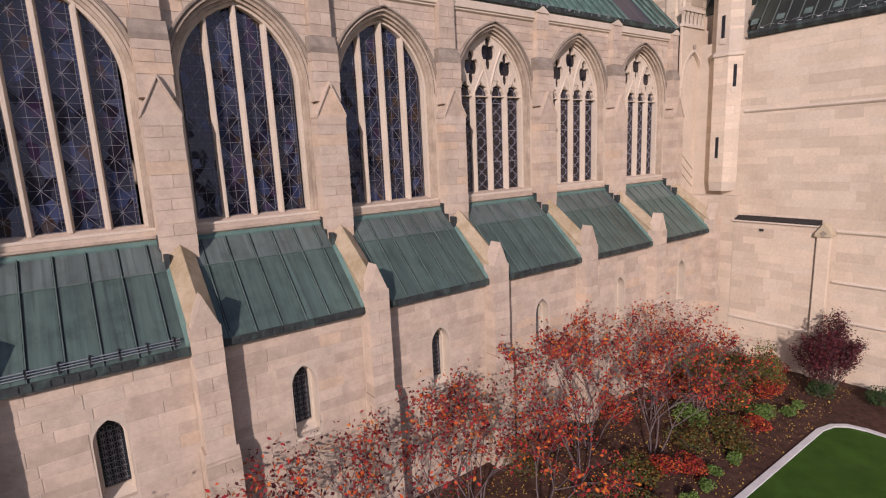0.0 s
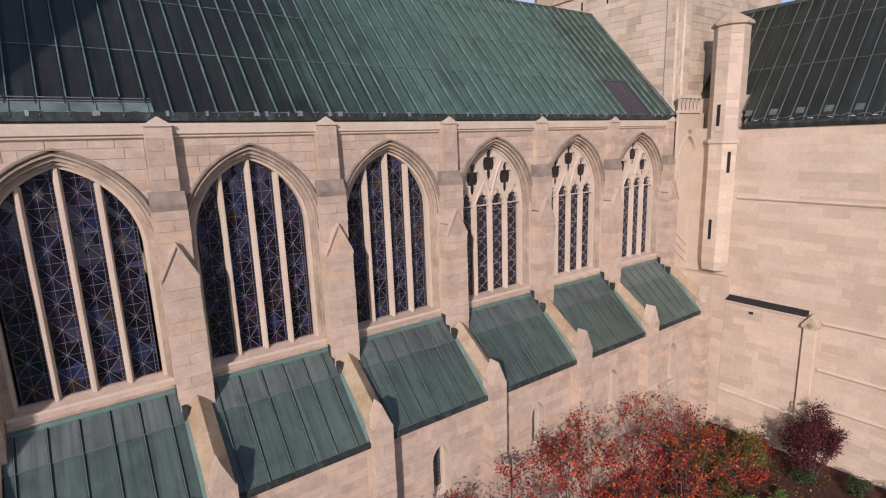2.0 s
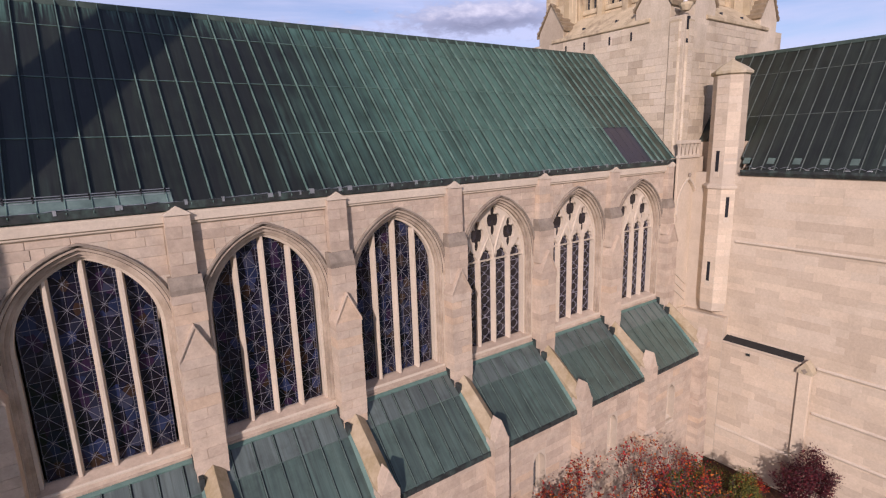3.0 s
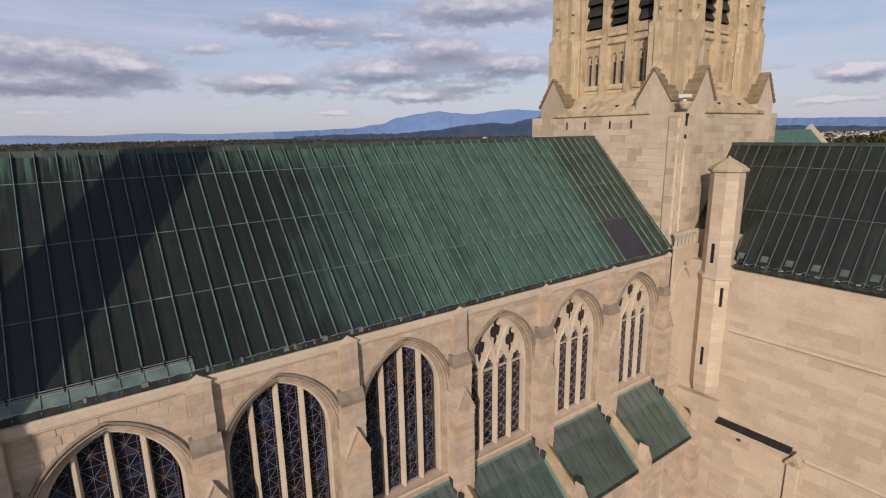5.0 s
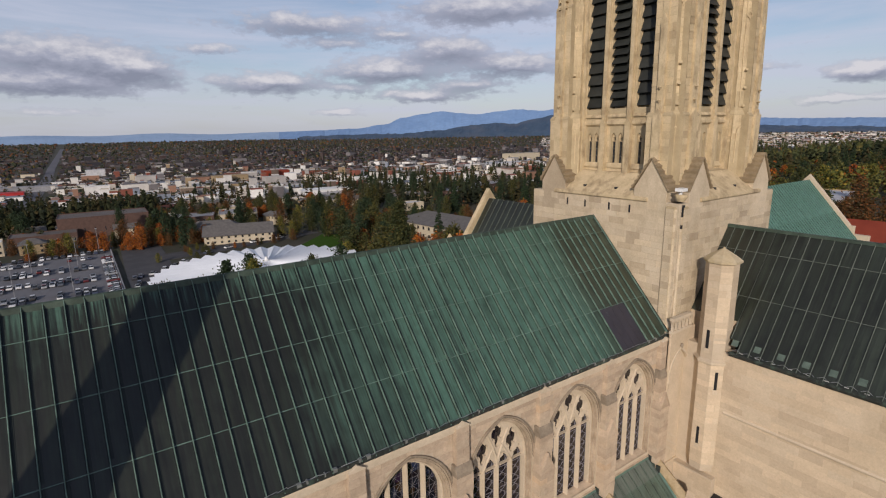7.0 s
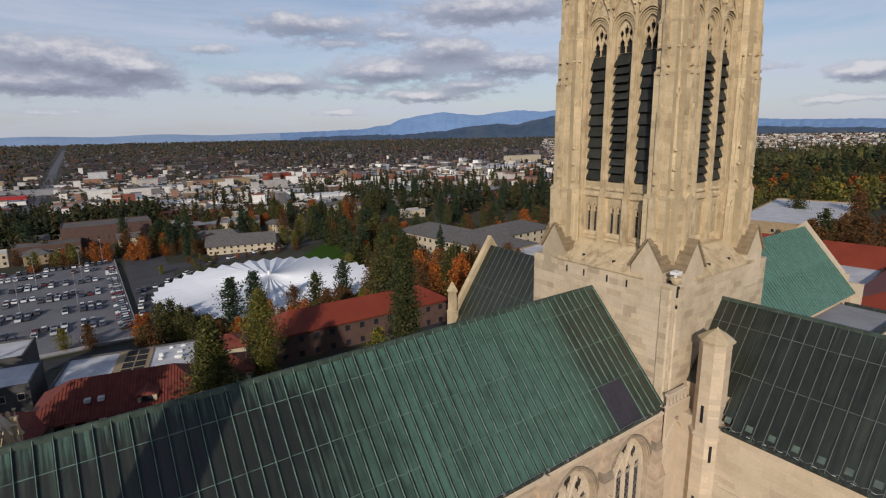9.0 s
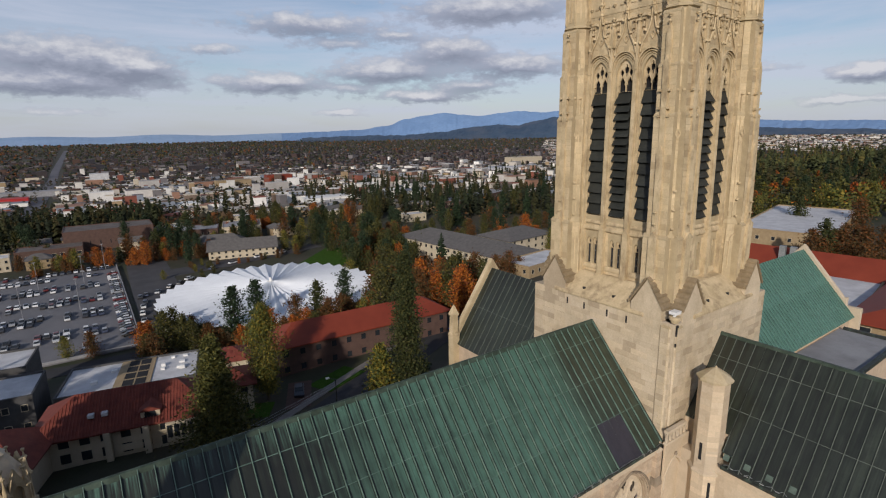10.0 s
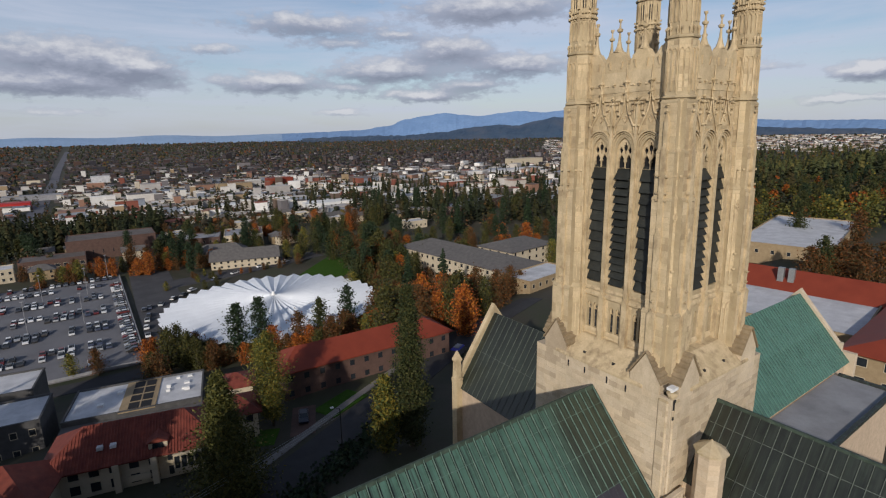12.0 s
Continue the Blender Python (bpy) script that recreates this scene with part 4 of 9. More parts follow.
# ---- tall windows ----
def leads(shape, u0, u1, lower, top_of, d, x, kind):
    """Lead cames of one light."""
    def bar(a, b, r=0.016):
        r = r * (0.70 if kind == "star" else 1.05)
        steps = max(1, int((Vector(b) - Vector(a)).length / 0.12))
        for i in range(steps):
            p = Vector(a).lerp(Vector(b), i / steps)
            q = Vector(a).lerp(Vector(b), (i + 1) / steps)
            if max(p[1], q[1]) < min(top_of(p[0]), top_of(q[0])) - 0.02:
                shape.tube(on_nave(x + p[0], p[1], d), on_nave(x + q[0], q[1], d), r, sides=4, turn=0.785)
    if kind == "star":
        step, edge = 0.92, u1 - 0.13
        mid = (u0 + edge) / 2
        bar((edge, lower), (edge, 17.6), 0.012), bar((u0 + 0.03, lower), (u0 + 0.03, 17.6), 0.012), bar((u1 - 0.03, lower), (u1 - 0.03, 17.6), 0.012)
        v = lower
        while v < 17.5:
            bar((u0, v), (u1, v), 0.014)
            bar((u0, v), (edge, v + step)), bar((edge, v), (u0, v + step)), bar((mid, v), (mid, v + step), 0.011)
            bar((u0, v + step / 2), (u1, v + step / 2), 0.011)
            for k in range(1, 6):
                bar((edge, v + step * k / 6), (u1, v + step * k / 6), 0.009)
            v += step
    else:
        step, mid = 0.62, (u0 + u1) / 2
        half = (u1 - u0) / 2 - 0.03
        v = lower
        while v < 17.4:
            for a, b in (((mid - half, v), (mid, v + step / 2)), ((mid, v + step / 2), (mid + half, v)), ((mid - half, v + step), (mid, v + step / 2)), ((mid, v + step / 2), (mid + half, v + step))):
                bar(a, b, 0.015)
            ring = [(mid + half * 0.62 * math.cos(k * math.pi / 5), v + step + half * 0.62 * math.sin(k * math.pi / 5)) for k in range(11)]
            for a, b in zip(ring[:-1], ring[1:]):
                bar(a, b, 0.015)
            bar((mid - half, v), (mid - half, v + step), 0.012), bar((mid + half, v), (mid + half, v + step), 0.012)
            v += step
        for v in (11.2, 12.8, 14.2):
            bar((u0, v), (u1, v), 0.022)


def ring_band(outer, inner):
    return outer[1:] + [outer[0], inner[0]] + list(reversed(inner[1:]))


def tall_window(k, x):
    kind = "star" if k < 3 else "tracery"
    label = "tall pointed window with straight stone mullions and star-patterned leaded glass" if k < 3 else "tall pointed window with carved stone tracery and patterned leaded glass"
    top = thing(f"window_{k + 1}", label, "window")
    top["kind"] = "structure"
    inner, spots = 2.14, [-1.08, 0.0, 1.08]
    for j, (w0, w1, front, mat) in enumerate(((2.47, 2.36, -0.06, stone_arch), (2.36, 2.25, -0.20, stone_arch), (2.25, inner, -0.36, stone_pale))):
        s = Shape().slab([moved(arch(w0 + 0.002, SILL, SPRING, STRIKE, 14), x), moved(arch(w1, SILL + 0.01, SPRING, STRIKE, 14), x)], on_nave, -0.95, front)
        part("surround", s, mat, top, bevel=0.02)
    hood_out, hood_in = arch(2.70, SPRING - 0.2, SPRING, STRIKE, 14), arch(2.50, SPRING - 0.2, SPRING, STRIKE, 14)
    band = hood_out[1:] + [hood_out[0]] + [hood_in[0]] + list(reversed(hood_in[1:]))
    s = Shape().slab([moved(band, x)], on_nave, 0.0, 0.07)
    part("arch_moulding", s, stone_arch, top, bevel=0.02)
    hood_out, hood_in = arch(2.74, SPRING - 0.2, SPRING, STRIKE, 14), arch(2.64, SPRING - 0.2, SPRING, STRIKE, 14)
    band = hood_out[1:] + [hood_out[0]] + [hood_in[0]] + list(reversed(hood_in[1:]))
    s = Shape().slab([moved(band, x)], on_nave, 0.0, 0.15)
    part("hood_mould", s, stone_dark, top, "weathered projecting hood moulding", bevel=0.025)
    # Two thin dark brown rings draw the grooves between the arch mouldings.
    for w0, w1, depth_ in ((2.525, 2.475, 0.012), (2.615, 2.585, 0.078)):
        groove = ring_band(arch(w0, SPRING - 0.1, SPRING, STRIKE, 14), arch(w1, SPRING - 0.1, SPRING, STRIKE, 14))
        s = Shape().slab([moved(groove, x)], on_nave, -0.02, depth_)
        part("hollow", s, dark_brown, top, "soot-blackened hollow of the arch moulding")
    s = Shape().slab([[(0.0, 9.20), (0.05, 9.24), (0.05, 9.52), (-0.02, 9.56), (-0.50, 9.74), (-0.95, 9.74), (-0.95, 9.20)]], lambda u, v, d: (x + d, WALL - u, v), -2.45, 2.45)
    part("sill", s, stone, top, bevel=0.015)
    for z, out, mat in ((9.30, 0.13, stone_arch), (9.56, 0.06, stone_pale)):
        s = Shape().slab([[(0.0, z - 0.05), (out, z - 0.02), (out, z + 0.04), (0.0, z + 0.09)]], lambda u, v, d: (x + d, WALL - u, v), -2.44, 2.44)
        part("sill_moulding", s, mat, top, bevel=0.01)
    heads = 14.55
    for u in spots:
        high = arch_height(u, inner, SPRING, STRIKE) + 0.03 if kind == "star" else heads + 0.1
        w = 0.115
        s = Shape().slab([[(u - w, -0.72), (u + w, -0.72), (u + w, -0.62), (u + w * 0.45, -0.34), (u - w * 0.45, -0.34), (u - w, -0.62)]], lambda a, b, d: (x + a, WALL - b, d), 9.70, high)
        part("mullion", s, stone_pale, top, "pale chamfered stone mullion", bevel=0.012)
    edges = [-inner, *spots, inner]
    for a, b in zip(edges[:-1], edges[1:]):
        u0, u1 = a + 0.09, b - 0.09
        if kind == "star":
            cap = [(u0 + (u1 - u0) * i / 8, arch_height(u0 + (u1 - u0) * i / 8, inner, SPRING, STRIKE)) for i in range(8, -1, -1)]
        else:
            cap = [(u1, heads + 0.5), (u0, heads + 0.5)]
        s = Shape().slab([moved([(u0, 9.74), (u1, 9.74)] + cap, x)], on_nave, -0.66, -0.64)
        pane = part("pane", s, glass_blue if kind == "star" else glass_grey, top, "dark leaded stained glass")
        s = Shape()
        limit = (lambda u: arch_height(u, inner, SPRING, STRIKE)) if kind == "star" else (lambda u: heads + 0.45)
        leads(s, u0, u1, 9.76, limit, -0.63, x, kind)
        part("lead_came", s, lead if kind == "star" else lead_pale, pane)
    if kind == "tracery":
        plate = arch(inner + 0.03, heads - 0.05, SPRING, STRIKE, 14)
        plate[0], plate[1] = (-arch_half(heads, inner, SILL, SPRING, STRIKE) - 0.03, heads - 0.05), (arch_half(heads, inner, SILL, SPRING, STRIKE) + 0.03, heads - 0.05)
        plate = [p for p in plate if p[1] >= heads - 0.051]
        holes = []
        for a, b in zip(edges[:-1], edges[1:]):
            mid, half = (a + b) / 2, (b - a) / 2 - 0.12
            holes.append([(mid - half, heads + 0.0), (mid + half, heads + 0.0), (mid + half, heads + 0.12), (mid + half * 0.72, heads + 0.3), (mid + half * 0.78, heads + 0.42), (mid + half * 0.25, heads + 0.52), (mid, heads + 0.74), (mid - half * 0.25, heads + 0.52), (mid - half * 0.78, heads + 0.42), (mid - half * 0.72, heads + 0.3), (mid - half, heads + 0.12)])
        holes += [quatrefoil(-1.13, 15.98, 0.44, 0.74, 0.92), quatrefoil(1.13, 15.98, 0.44, 0.74, 0.92), quatrefoil(0.0, 16.72, 0.46, 0.72, 0.92)]
        holes += [foil(-1.80, 15.35, 0.10, 2.0, 10), foil(1.80, 15.35, 0.10, 2.0, 10)]
        s = Shape().slab([moved(l, x) for l in [plate] + holes], on_nave, -0.72, -0.44)
        tracery = part("tracery", s, stone_pale, top, "carved stone tracery with foiled openings", bevel=0.03)
        s = Shape()
        for side in (-1, 1):
            path = [(0.0, 14.6), (side * 0.10, 15.2), (side * 0.34, 15.9), (side * 0.62, 16.5), (side * 0.80, 16.85)]
            for p, q in zip(path[:-1], path[1:]):
                s.tube(on_nave(x + p[0], p[1], -0.44), on_nave(x + q[0], q[1], -0.44), 0.075, sides=6)
            path = [(side * 1.08, 14.6), (side * 0.80, 15.1), (side * 0.52, 15.6), (side * 0.22, 16.0)]
            for p, q in zip(path[:-1], path[1:]):
                s.tube(on_nave(x + p[0], p[1], -0.45), on_nave(x + q[0], q[1], -0.45), 0.065, sides=6)
        part("rib", s, stone_pale, tracery)
        s = Shape().slab([moved(arch(inner, heads + 0.3, SPRING, STRIKE, 12)[2:] , x)], on_nave, -0.68, -0.66)
        part("pane", s, glass_grey, top, "dark stained glass behind the tracery")


for k, x in enumerate(BAYS):
    tall_window(k, x)

# ---- aisle ----
SLITS = [x + 0.12 for x in BAYS]
slit = arch(0.45, 1.75, 3.72, 0.3, 6)
s = Shape().slab([[(-13.0, GROUND - 0.3), (34.2, GROUND - 0.3), (34.2, 6.0), (-13.0, 6.0)]] + [moved(slit, x) for x in SLITS], on_aisle, -1.0, 0.0)
aisle_wall = structure("wall_aisle", s, mortar, "sandstone aisle wall with narrow slit windows and tree shadows", "wall")
gaps = [lambda v, x=x: (x - arch_half(v, 0.50, 1.55, 3.8, 0.3), x + arch_half(v, 0.50, 1.55, 3.8, 0.3)) if arch_half(v, 0.50, 1.55, 3.8, 0.3) > 0 else None for x in SLITS]
gaps += [lambda v, x=x: (x - 0.5, x + 0.5) if v > 2.4 else (x - 0.58, x + 0.58) for x in BUTTS]
rects = ashlar(-4.5, 34.1, GROUND, 5.9, rng, gaps, (0.36, 0.52), (0.7, 1.5))
near = [r for r in rects if -3 < r[0] < 14.8][:300]
lay_pieces(near, block, aisle_wall, lambda u, v: (u, AISLE, v), 0.0, rng, 0.013)
taken = set(near)
s = Shape()
lay_joined(s, [r for r in rects if r not in taken], on_aisle, rng, 0.013)
tagged(part("masonry", s, stone, aisle_wall), kind="stuff")

for k, x in enumerate(SLITS):
    top = thing(f"window_{k + 7}", "narrow slit window with a dark grille, deep in the stone wall", "window")
    top["kind"] = "structure"
    s = Shape().slab([moved(arch(0.45, 1.75, 3.72, 0.3, 6), x), moved(arch(0.36, 1.80, 3.70, 0.3, 6), x)], on_aisle, -0.8, -0.42)
    part("window_frame", s, stone_pale, top, bevel=0.01)
    s = Shape().slab([moved(arch(0.37, 1.78, 3.70, 0.3, 6), x)], on_aisle, -0.66, -0.64)
    part("pane", s, window_glass, top)
    s = Shape()
    for u in (-0.2, 0.0, 0.2):
        s.tube(on_aisle(x + u, 1.8, -0.62), on_aisle(x + u, 3.8, -0.62), 0.012, sides=4)
    v = 1.9
    while v < 3.8:
        s.tube(on_aisle(x - 0.3, v, -0.62), on_aisle(x + 0.3, v, -0.62), 0.014, sides=4)
        for u in (-0.2, 0.0, 0.2):
            ring = [(x + u + 0.075 * math.cos(a * math.pi / 3), v + 0.1 + 0.085 * math.sin(a * math.pi / 3)) for a in range(7)]
            for p, q in zip(ring[:-1], ring[1:]):
                s.tube(on_aisle(*p, -0.62), on_aisle(*q, -0.62), 0.01, sides=4)
        v += 0.21
    part("grille", s, lead, top, "wrought scroll grille")
    s = Shape().slab([[(0.02, 1.50), (0.05, 1.56), (0.05, 1.60), (-0.55, 1.98), (-0.9, 1.98), (-0.9, 1.50)]], lambda u, v, d: (x + d, AISLE - u, v), -0.445, 0.445)
    part("window_sill", s, stone_pale, top)

ROOF_LOW, ROOF_HIGH = Vector((0, 17.66, 6.12)), Vector((0, 20.96, 9.12))
for a, b in zip(BUTTS[:-1], BUTTS[1:]):
    x0, x1 = a + 0.40, b - 0.40
    seam_roof("roof_aisle", "lean-to copper aisle roof with standing seams and green run-off streaks", ROOF_LOW, ROOF_HIGH, (1, 0, 0), [x0] + spaced(x0 + 0.34, x1 - 0.58, 0.80) + [x1], [0.0, 0.70, 1.0], copper_aisle, seam_mid, rng, rib=0.08, panel_at=lambda a, r: copper_aisle_top if r > 0.7 else copper_aisle, shade_fold=0.07)
    s = Shape().hexa([ROOF_LOW + Vector((x1 - 0.16, 0, 0.05)), ROOF_LOW + Vector((x1, 0, 0.05)), ROOF_HIGH + Vector((x1, 0, 0.05)), ROOF_HIGH + Vector((x1 - 0.16, 0, 0.05))], [ROOF_LOW + Vector((x1 - 0.16, 0, 0.08)), ROOF_LOW + Vector((x1, 0, 0.20)), ROOF_HIGH + Vector((x1, 0, 0.20)), ROOF_HIGH + Vector((x1 - 0.16, 0, 0.08))])
    structure("roof_flashing", s, copper_bright, "bright verdigris edge flashing beside the buttress", "roof")
    s = Shape().slab([[(0.0, 9.02), (0.1, 9.0), (0.12, 9.1), (0.03, 9.22), (0.0, 9.22)]], lambda u, v, d: (d, WALL - u, v), x0, x1)
    structure("roof_flashing", s, copper_bright, "green copper flashing where aisle roof meets wall", "roof")
    s = Shape().box(x0, x1, 17.60, 17.93, 5.90, 6.17)
    for q in spaced(x0, x1, 0.36)[:-1]:
        w = rng.uniform(0.2, 0.33)
        s.box(q, q + w, 17.575, 17.61, 5.93 + rng.uniform(0, 0.04), 6.14)
    structure("gutter", s, gutter_dark, "blackened copper gutter box at the aisle eaves", "gutter")
    for k in range(3):
        back, front = 20.95 - 0.34 * k, 20.95 - 0.34 * (k + 1)
        s = Shape().box(x1 - 0.22 + 0.03 * k, x1 + 0.015, front, back, 8.35 - 0.31 * k, 9.40 - 0.31 * k)
        structure("roof_flashing", s, gutter_dark, "stepped dark flashing against the buttress", "roof", bevel=0.015)
guard(-3.6, 1.80, 17.72, 6.2, 0, 0.68, "grey wire snow guard on the aisle roof edge")


# ---- buttresses: one built, then copied ----
def buttress():
    top = thing("buttress", "stepped gabled sandstone buttress with lichened sloping coping", "buttress", "nave buttresses")

    def gabled(name, w, y0, y1, z0, z1, tip, mat):
        s = Shape().slab([[(-w, z0), (w, z0), (w, z1), (0, tip), (-w, z1)]], lambda u, v, d: (u, d, v), y0, y1)
        return part(name, s, mat, top, bevel=0.015)

    core = 0.014
    gabled("upper_shaft", 0.43 - core, 20.60 + core, WALL, 16.3, 18.72, 18.98, stone)
    s = Shape().slab([[(-0.43, 18.70), (0.43, 18.70), (0.47, 18.74), (0.0, 19.04), (-0.47, 18.74)]], lambda u, v, d: (u, d, v), 20.54, WALL)
    part("cap", s, stone_pale, top, bevel=0.012)
    s = Shape().slab([[(WALL, 15.85), (20.40, 15.85), (20.40, 16.05), (20.60, 16.5), (WALL, 16.5)]], lambda u, v, d: (d, u, v), -0.56, 0.56)
    part("weathering", s, stone_dark, top, "stained sloping weathering stone", bevel=0.012)
    gabled("middle_shaft", 0.56 - core, 20.40 + core, WALL, 14.0, 15.9, 15.9, stone)
    gabled("lower_shaft", 0.60 - core, 20.24 + core, WALL, 8.2, 13.52, 14.66, stone)
    s = Shape().slab([[(-0.63, 13.50), (0, 14.76), (0.63, 13.50), (0.63, 13.36), (0, 14.60), (-0.63, 13.36)]], lambda u, v, d: (u, d, v), 20.19, WALL)
    part("gable_coping", s, stone, top, bevel=0.012)
    # Saddleback coping that slopes down to the pier.
    s = Shape()
    ring = [[(-0.45, y, z - 0.5), (-0.45, y, z - 0.42), (0.0, y, z), (0.45, y, z - 0.42), (0.45, y, z - 0.5)] for y, z in ((20.75, 9.42), (17.66, 7.22))]
    s.add(ring[0] + ring[1], [(4, 3, 2, 1, 0), (5, 6, 7, 8, 9)] + [(k, (k + 1) % 5, 5 + (k + 1) % 5, 5 + k) for k in range(5)])
    part("coping", s, coping_lichen, top, "lichen-stained saddleback coping", bevel=0.02)
    s = Shape().slab([[(20.75, 8.2), (20.75, 8.96), (17.66, 6.76), (17.66, 5.9)]], lambda u, v, d: (d, u, v), -0.41, 0.41)
    part("coping_wall", s, coping_lichen, top, "lichen-stained side of the raking buttress")
    gabled("pier", 0.45 - core, 17.30 + core, 17.95, 2.3, 6.75, 7.80, stone)
    s = Shape().slab([[(AISLE, 2.3), (17.2, 2.3), (17.2, 2.34), (17.30, 2.6), (AISLE, 2.6)]], lambda u, v, d: (d, u, v), -0.54, 0.54)
    part("weathering", s, stone, top, bevel=0.012)
    gabled("plinth", 0.54 - core, 17.2 + core, AISLE, GROUND - 0.2, 2.32, 2.32, stone)
    for w, y0, y1, z0, z1 in ((0.43, 20.60, WALL, 16.5, 18.7), (0.56, 20.40, WALL, 14.75, 15.85), (0.60, 20.24, WALL, 8.9, 13.45), (0.45, 17.30, 17.96, 2.6, 6.8), (0.54, 17.20, 17.96, GROUND, 2.3)):
        z, odd = z0, 0
        while z < z1 - 0.1:
            t = min(z + rng.uniform(0.36, 0.5), z1)
            cut = rng.uniform(-0.25, 0.25) * w if odd % 2 else None
            for a, b in ([(-w, w)] if cut is None else [(-w, cut), (cut, w)]):
                p = rng.uniform(0.0, 0.012)
                s = Shape().box(a + 0.008 - (p if a == -w else 0), b - 0.008 + (p if b == w else 0), y0 - p, y1, z + 0.008, t - 0.008)
                part("stone", s, stone, top)
            z, odd = t, odd + 1
    return top


first = buttress()
first.location.x = BUTTS[0]
for x in BUTTS[1:]:
    copy_thing(first, Matrix.Translation((x, 0, 0)))

# West end of the aisle, closed against the stair turret.
seam_roof("roof_aisle_west", "lean-to copper roof at the west end of the aisle", ROOF_LOW, ROOF_HIGH, (1, 0, 0), spaced(-13.0, -4.2, 0.72), [0.0, 0.76, 1.0], copper_aisle, seam_mid, rng, rib=0.12)
s = Shape().box(-13.0, -9.4, 14.8, 18.2, GROUND - 0.2, 12.0)
structure("wall_turret_link", s, stone, "plain stone wall between turret and aisle", "wall")
s = Shape().hexa([(-13.2, 14.6, 12.0), (-9.2, 14.6, 12.0), (-9.2, 21.2, 12.0), (-13.2, 21.2, 12.0)], [(-13.2, 14.6, 12.1), (-9.2, 14.6, 12.1), (-9.2, 21.2, 14.0), (-13.2, 21.2, 14.0)])
structure("roof_turret_link", s, copper_aisle, "small copper lean-to roof behind the turret", "roof")

# ---- south transept, stair turret and link ----
TX, TR_X, TR_Z = 36.1, 41.6, 26.35


def on_transept(u, v, d):
    return (TX - d, u, v)


s = Shape().slab([[(-14, GROUND - 0.3), (20.9, GROUND - 0.3), (20.9, 18.2), (-14, 18.2)]], on_transept, -1.0, 0.0)
transept_wall = structure("wall_transept", s, mortar, "tall plain smooth-faced sandstone transept wall", "wall")
rects = ashlar(2.0, 19.6, GROUND, 18.1, rng, (), (0.45, 0.62), (0.9, 2.4))
smooth_stone = material("smooth pale ashlar", [(0.53, 0.43, 0.31), (0.61, 0.50, 0.365)], 0.5, bump=0.15, grain=7.0, pick=[(1, 1, 1), (0.93, 0.92, 0.91), (1.05, 1.035, 1.01), (0.97, 0.95, 0.925), (1.03, 1.01, 0.985), (0.87, 0.85, 0.835), (1.0, 1.0, 1.0), (0.96, 0.95, 0.935), (1.06, 1.04, 1.02), (0.90, 0.88, 0.86)], stain=(0.40, 0.31, 0.20), stain_scale=0.3, stain_amount=0.45)
s = Shape()
JOINT = 0.005
near = [r for r in rects if 8.0 < r[0] < 18.0 and -1.0 < r[2] < 9.0][:300]
taken = set(near)
lay_joined(s, [r for r in rects if r not in taken], on_transept, rng, 0.010)
tagged(part("masonry", s, smooth_stone, transept_wall), kind="stuff")
block_smooth = stone_piece(smooth_stone)
lay_pieces(near, block_smooth, transept_wall, lambda u, v: (TX, u, v), -math.pi / 2, rng, 0.010)
JOINT = 0.018
for y0, y1, z in ((-14, 17.2, 13.55), (-14, 11.6, 6.15), (-14, 11.6, 3.1), (12.5, 17.9, -0.15), (-14, 11.6, 0.75)):
    s = Shape().slab([[(0.0, z - 0.12), (0.06, z - 0.08), (0.12, z), (0.12, z + 0.05), (0.0, z + 0.14)]], lambda u, v, d: (TX - u, d, v), y0, y1)
    structure("trim_string", s, stone_pale, "thin projecting stone string course", "trim")

# Shallow projection with a lead-covered top, and its gabled pilaster.
s = Shape().box(35.55, TX + 0.02, 12.35, 17.25, GROUND - 0.2, 6.42)
porch = tagged(part("projecting_bay", s, mortar), "shallow pale stone wall projection with a dark flat top", "wall bay")
rects = ashlar(12.4, 17.22, GROUND, 6.3, rng, (), (0.45, 0.6), (0.8, 1.8))
JOINT = 0.008
lay_pieces(rects[:200], block_smooth, porch, lambda u, v: (35.55, u, v), -math.pi / 2, rng, 0.010)
JOINT = 0.018
s = Shape().box(35.44, TX, 12.3, 17.35, 6.42, 6.52)
part("coping", s, stone_pale, porch, bevel=0.02)
s = Shape().hexa([(35.50, 12.36, 6.52), (TX - 0.02, 12.36, 6.52), (TX - 0.02, 17.2, 6.52), (35.50, 17.2, 6.52)], [(35.50, 12.36, 6.57), (TX - 0.02, 12.36, 6.80), (TX - 0.02, 17.2, 6.80), (35.50, 17.2, 6.57)])
part("lead_top", s, dark_lead, porch, "blackened lead covering")
s = Shape().slab([[(0.0, -0.28), (0.10, -0.22), (0.12, -0.12), (0.0, 0.0)]], lambda u, v, d: (35.55 - u, d, v), 12.4, 17.25)
part("string_course", s, stone_pale, porch)
s = Shape().box(35.46, 35.57, 15.35, 15.6, 5.9, 6.05)
part("spout", s, gutter_dark, porch, "small dark drain spout")
pil = thing("pilaster", "slender gabled stone pilaster with a carved foil", "pilaster", at=(0, 0, 0))
s = Shape().box(35.36, 35.70, 11.65, 12.35, GROUND - 0.2, 5.9)
part("shaft", s, smooth_stone, pil, bevel=0.03)
s = Shape().slab([[(11.55, 5.9), (12.45, 5.9), (12.45, 6.1), (12.0, 6.75), (11.55, 6.1)]], lambda u, v, d: (d, u, v), 35.26, 35.9)
part("cap", s, stone_cap, pil, bevel=0.02)
s = Shape().slab([foil(12.0, 6.12, 0.17, 1.0, 20)], lambda u, v, d: (d, u, v), 35.23, 35.27)
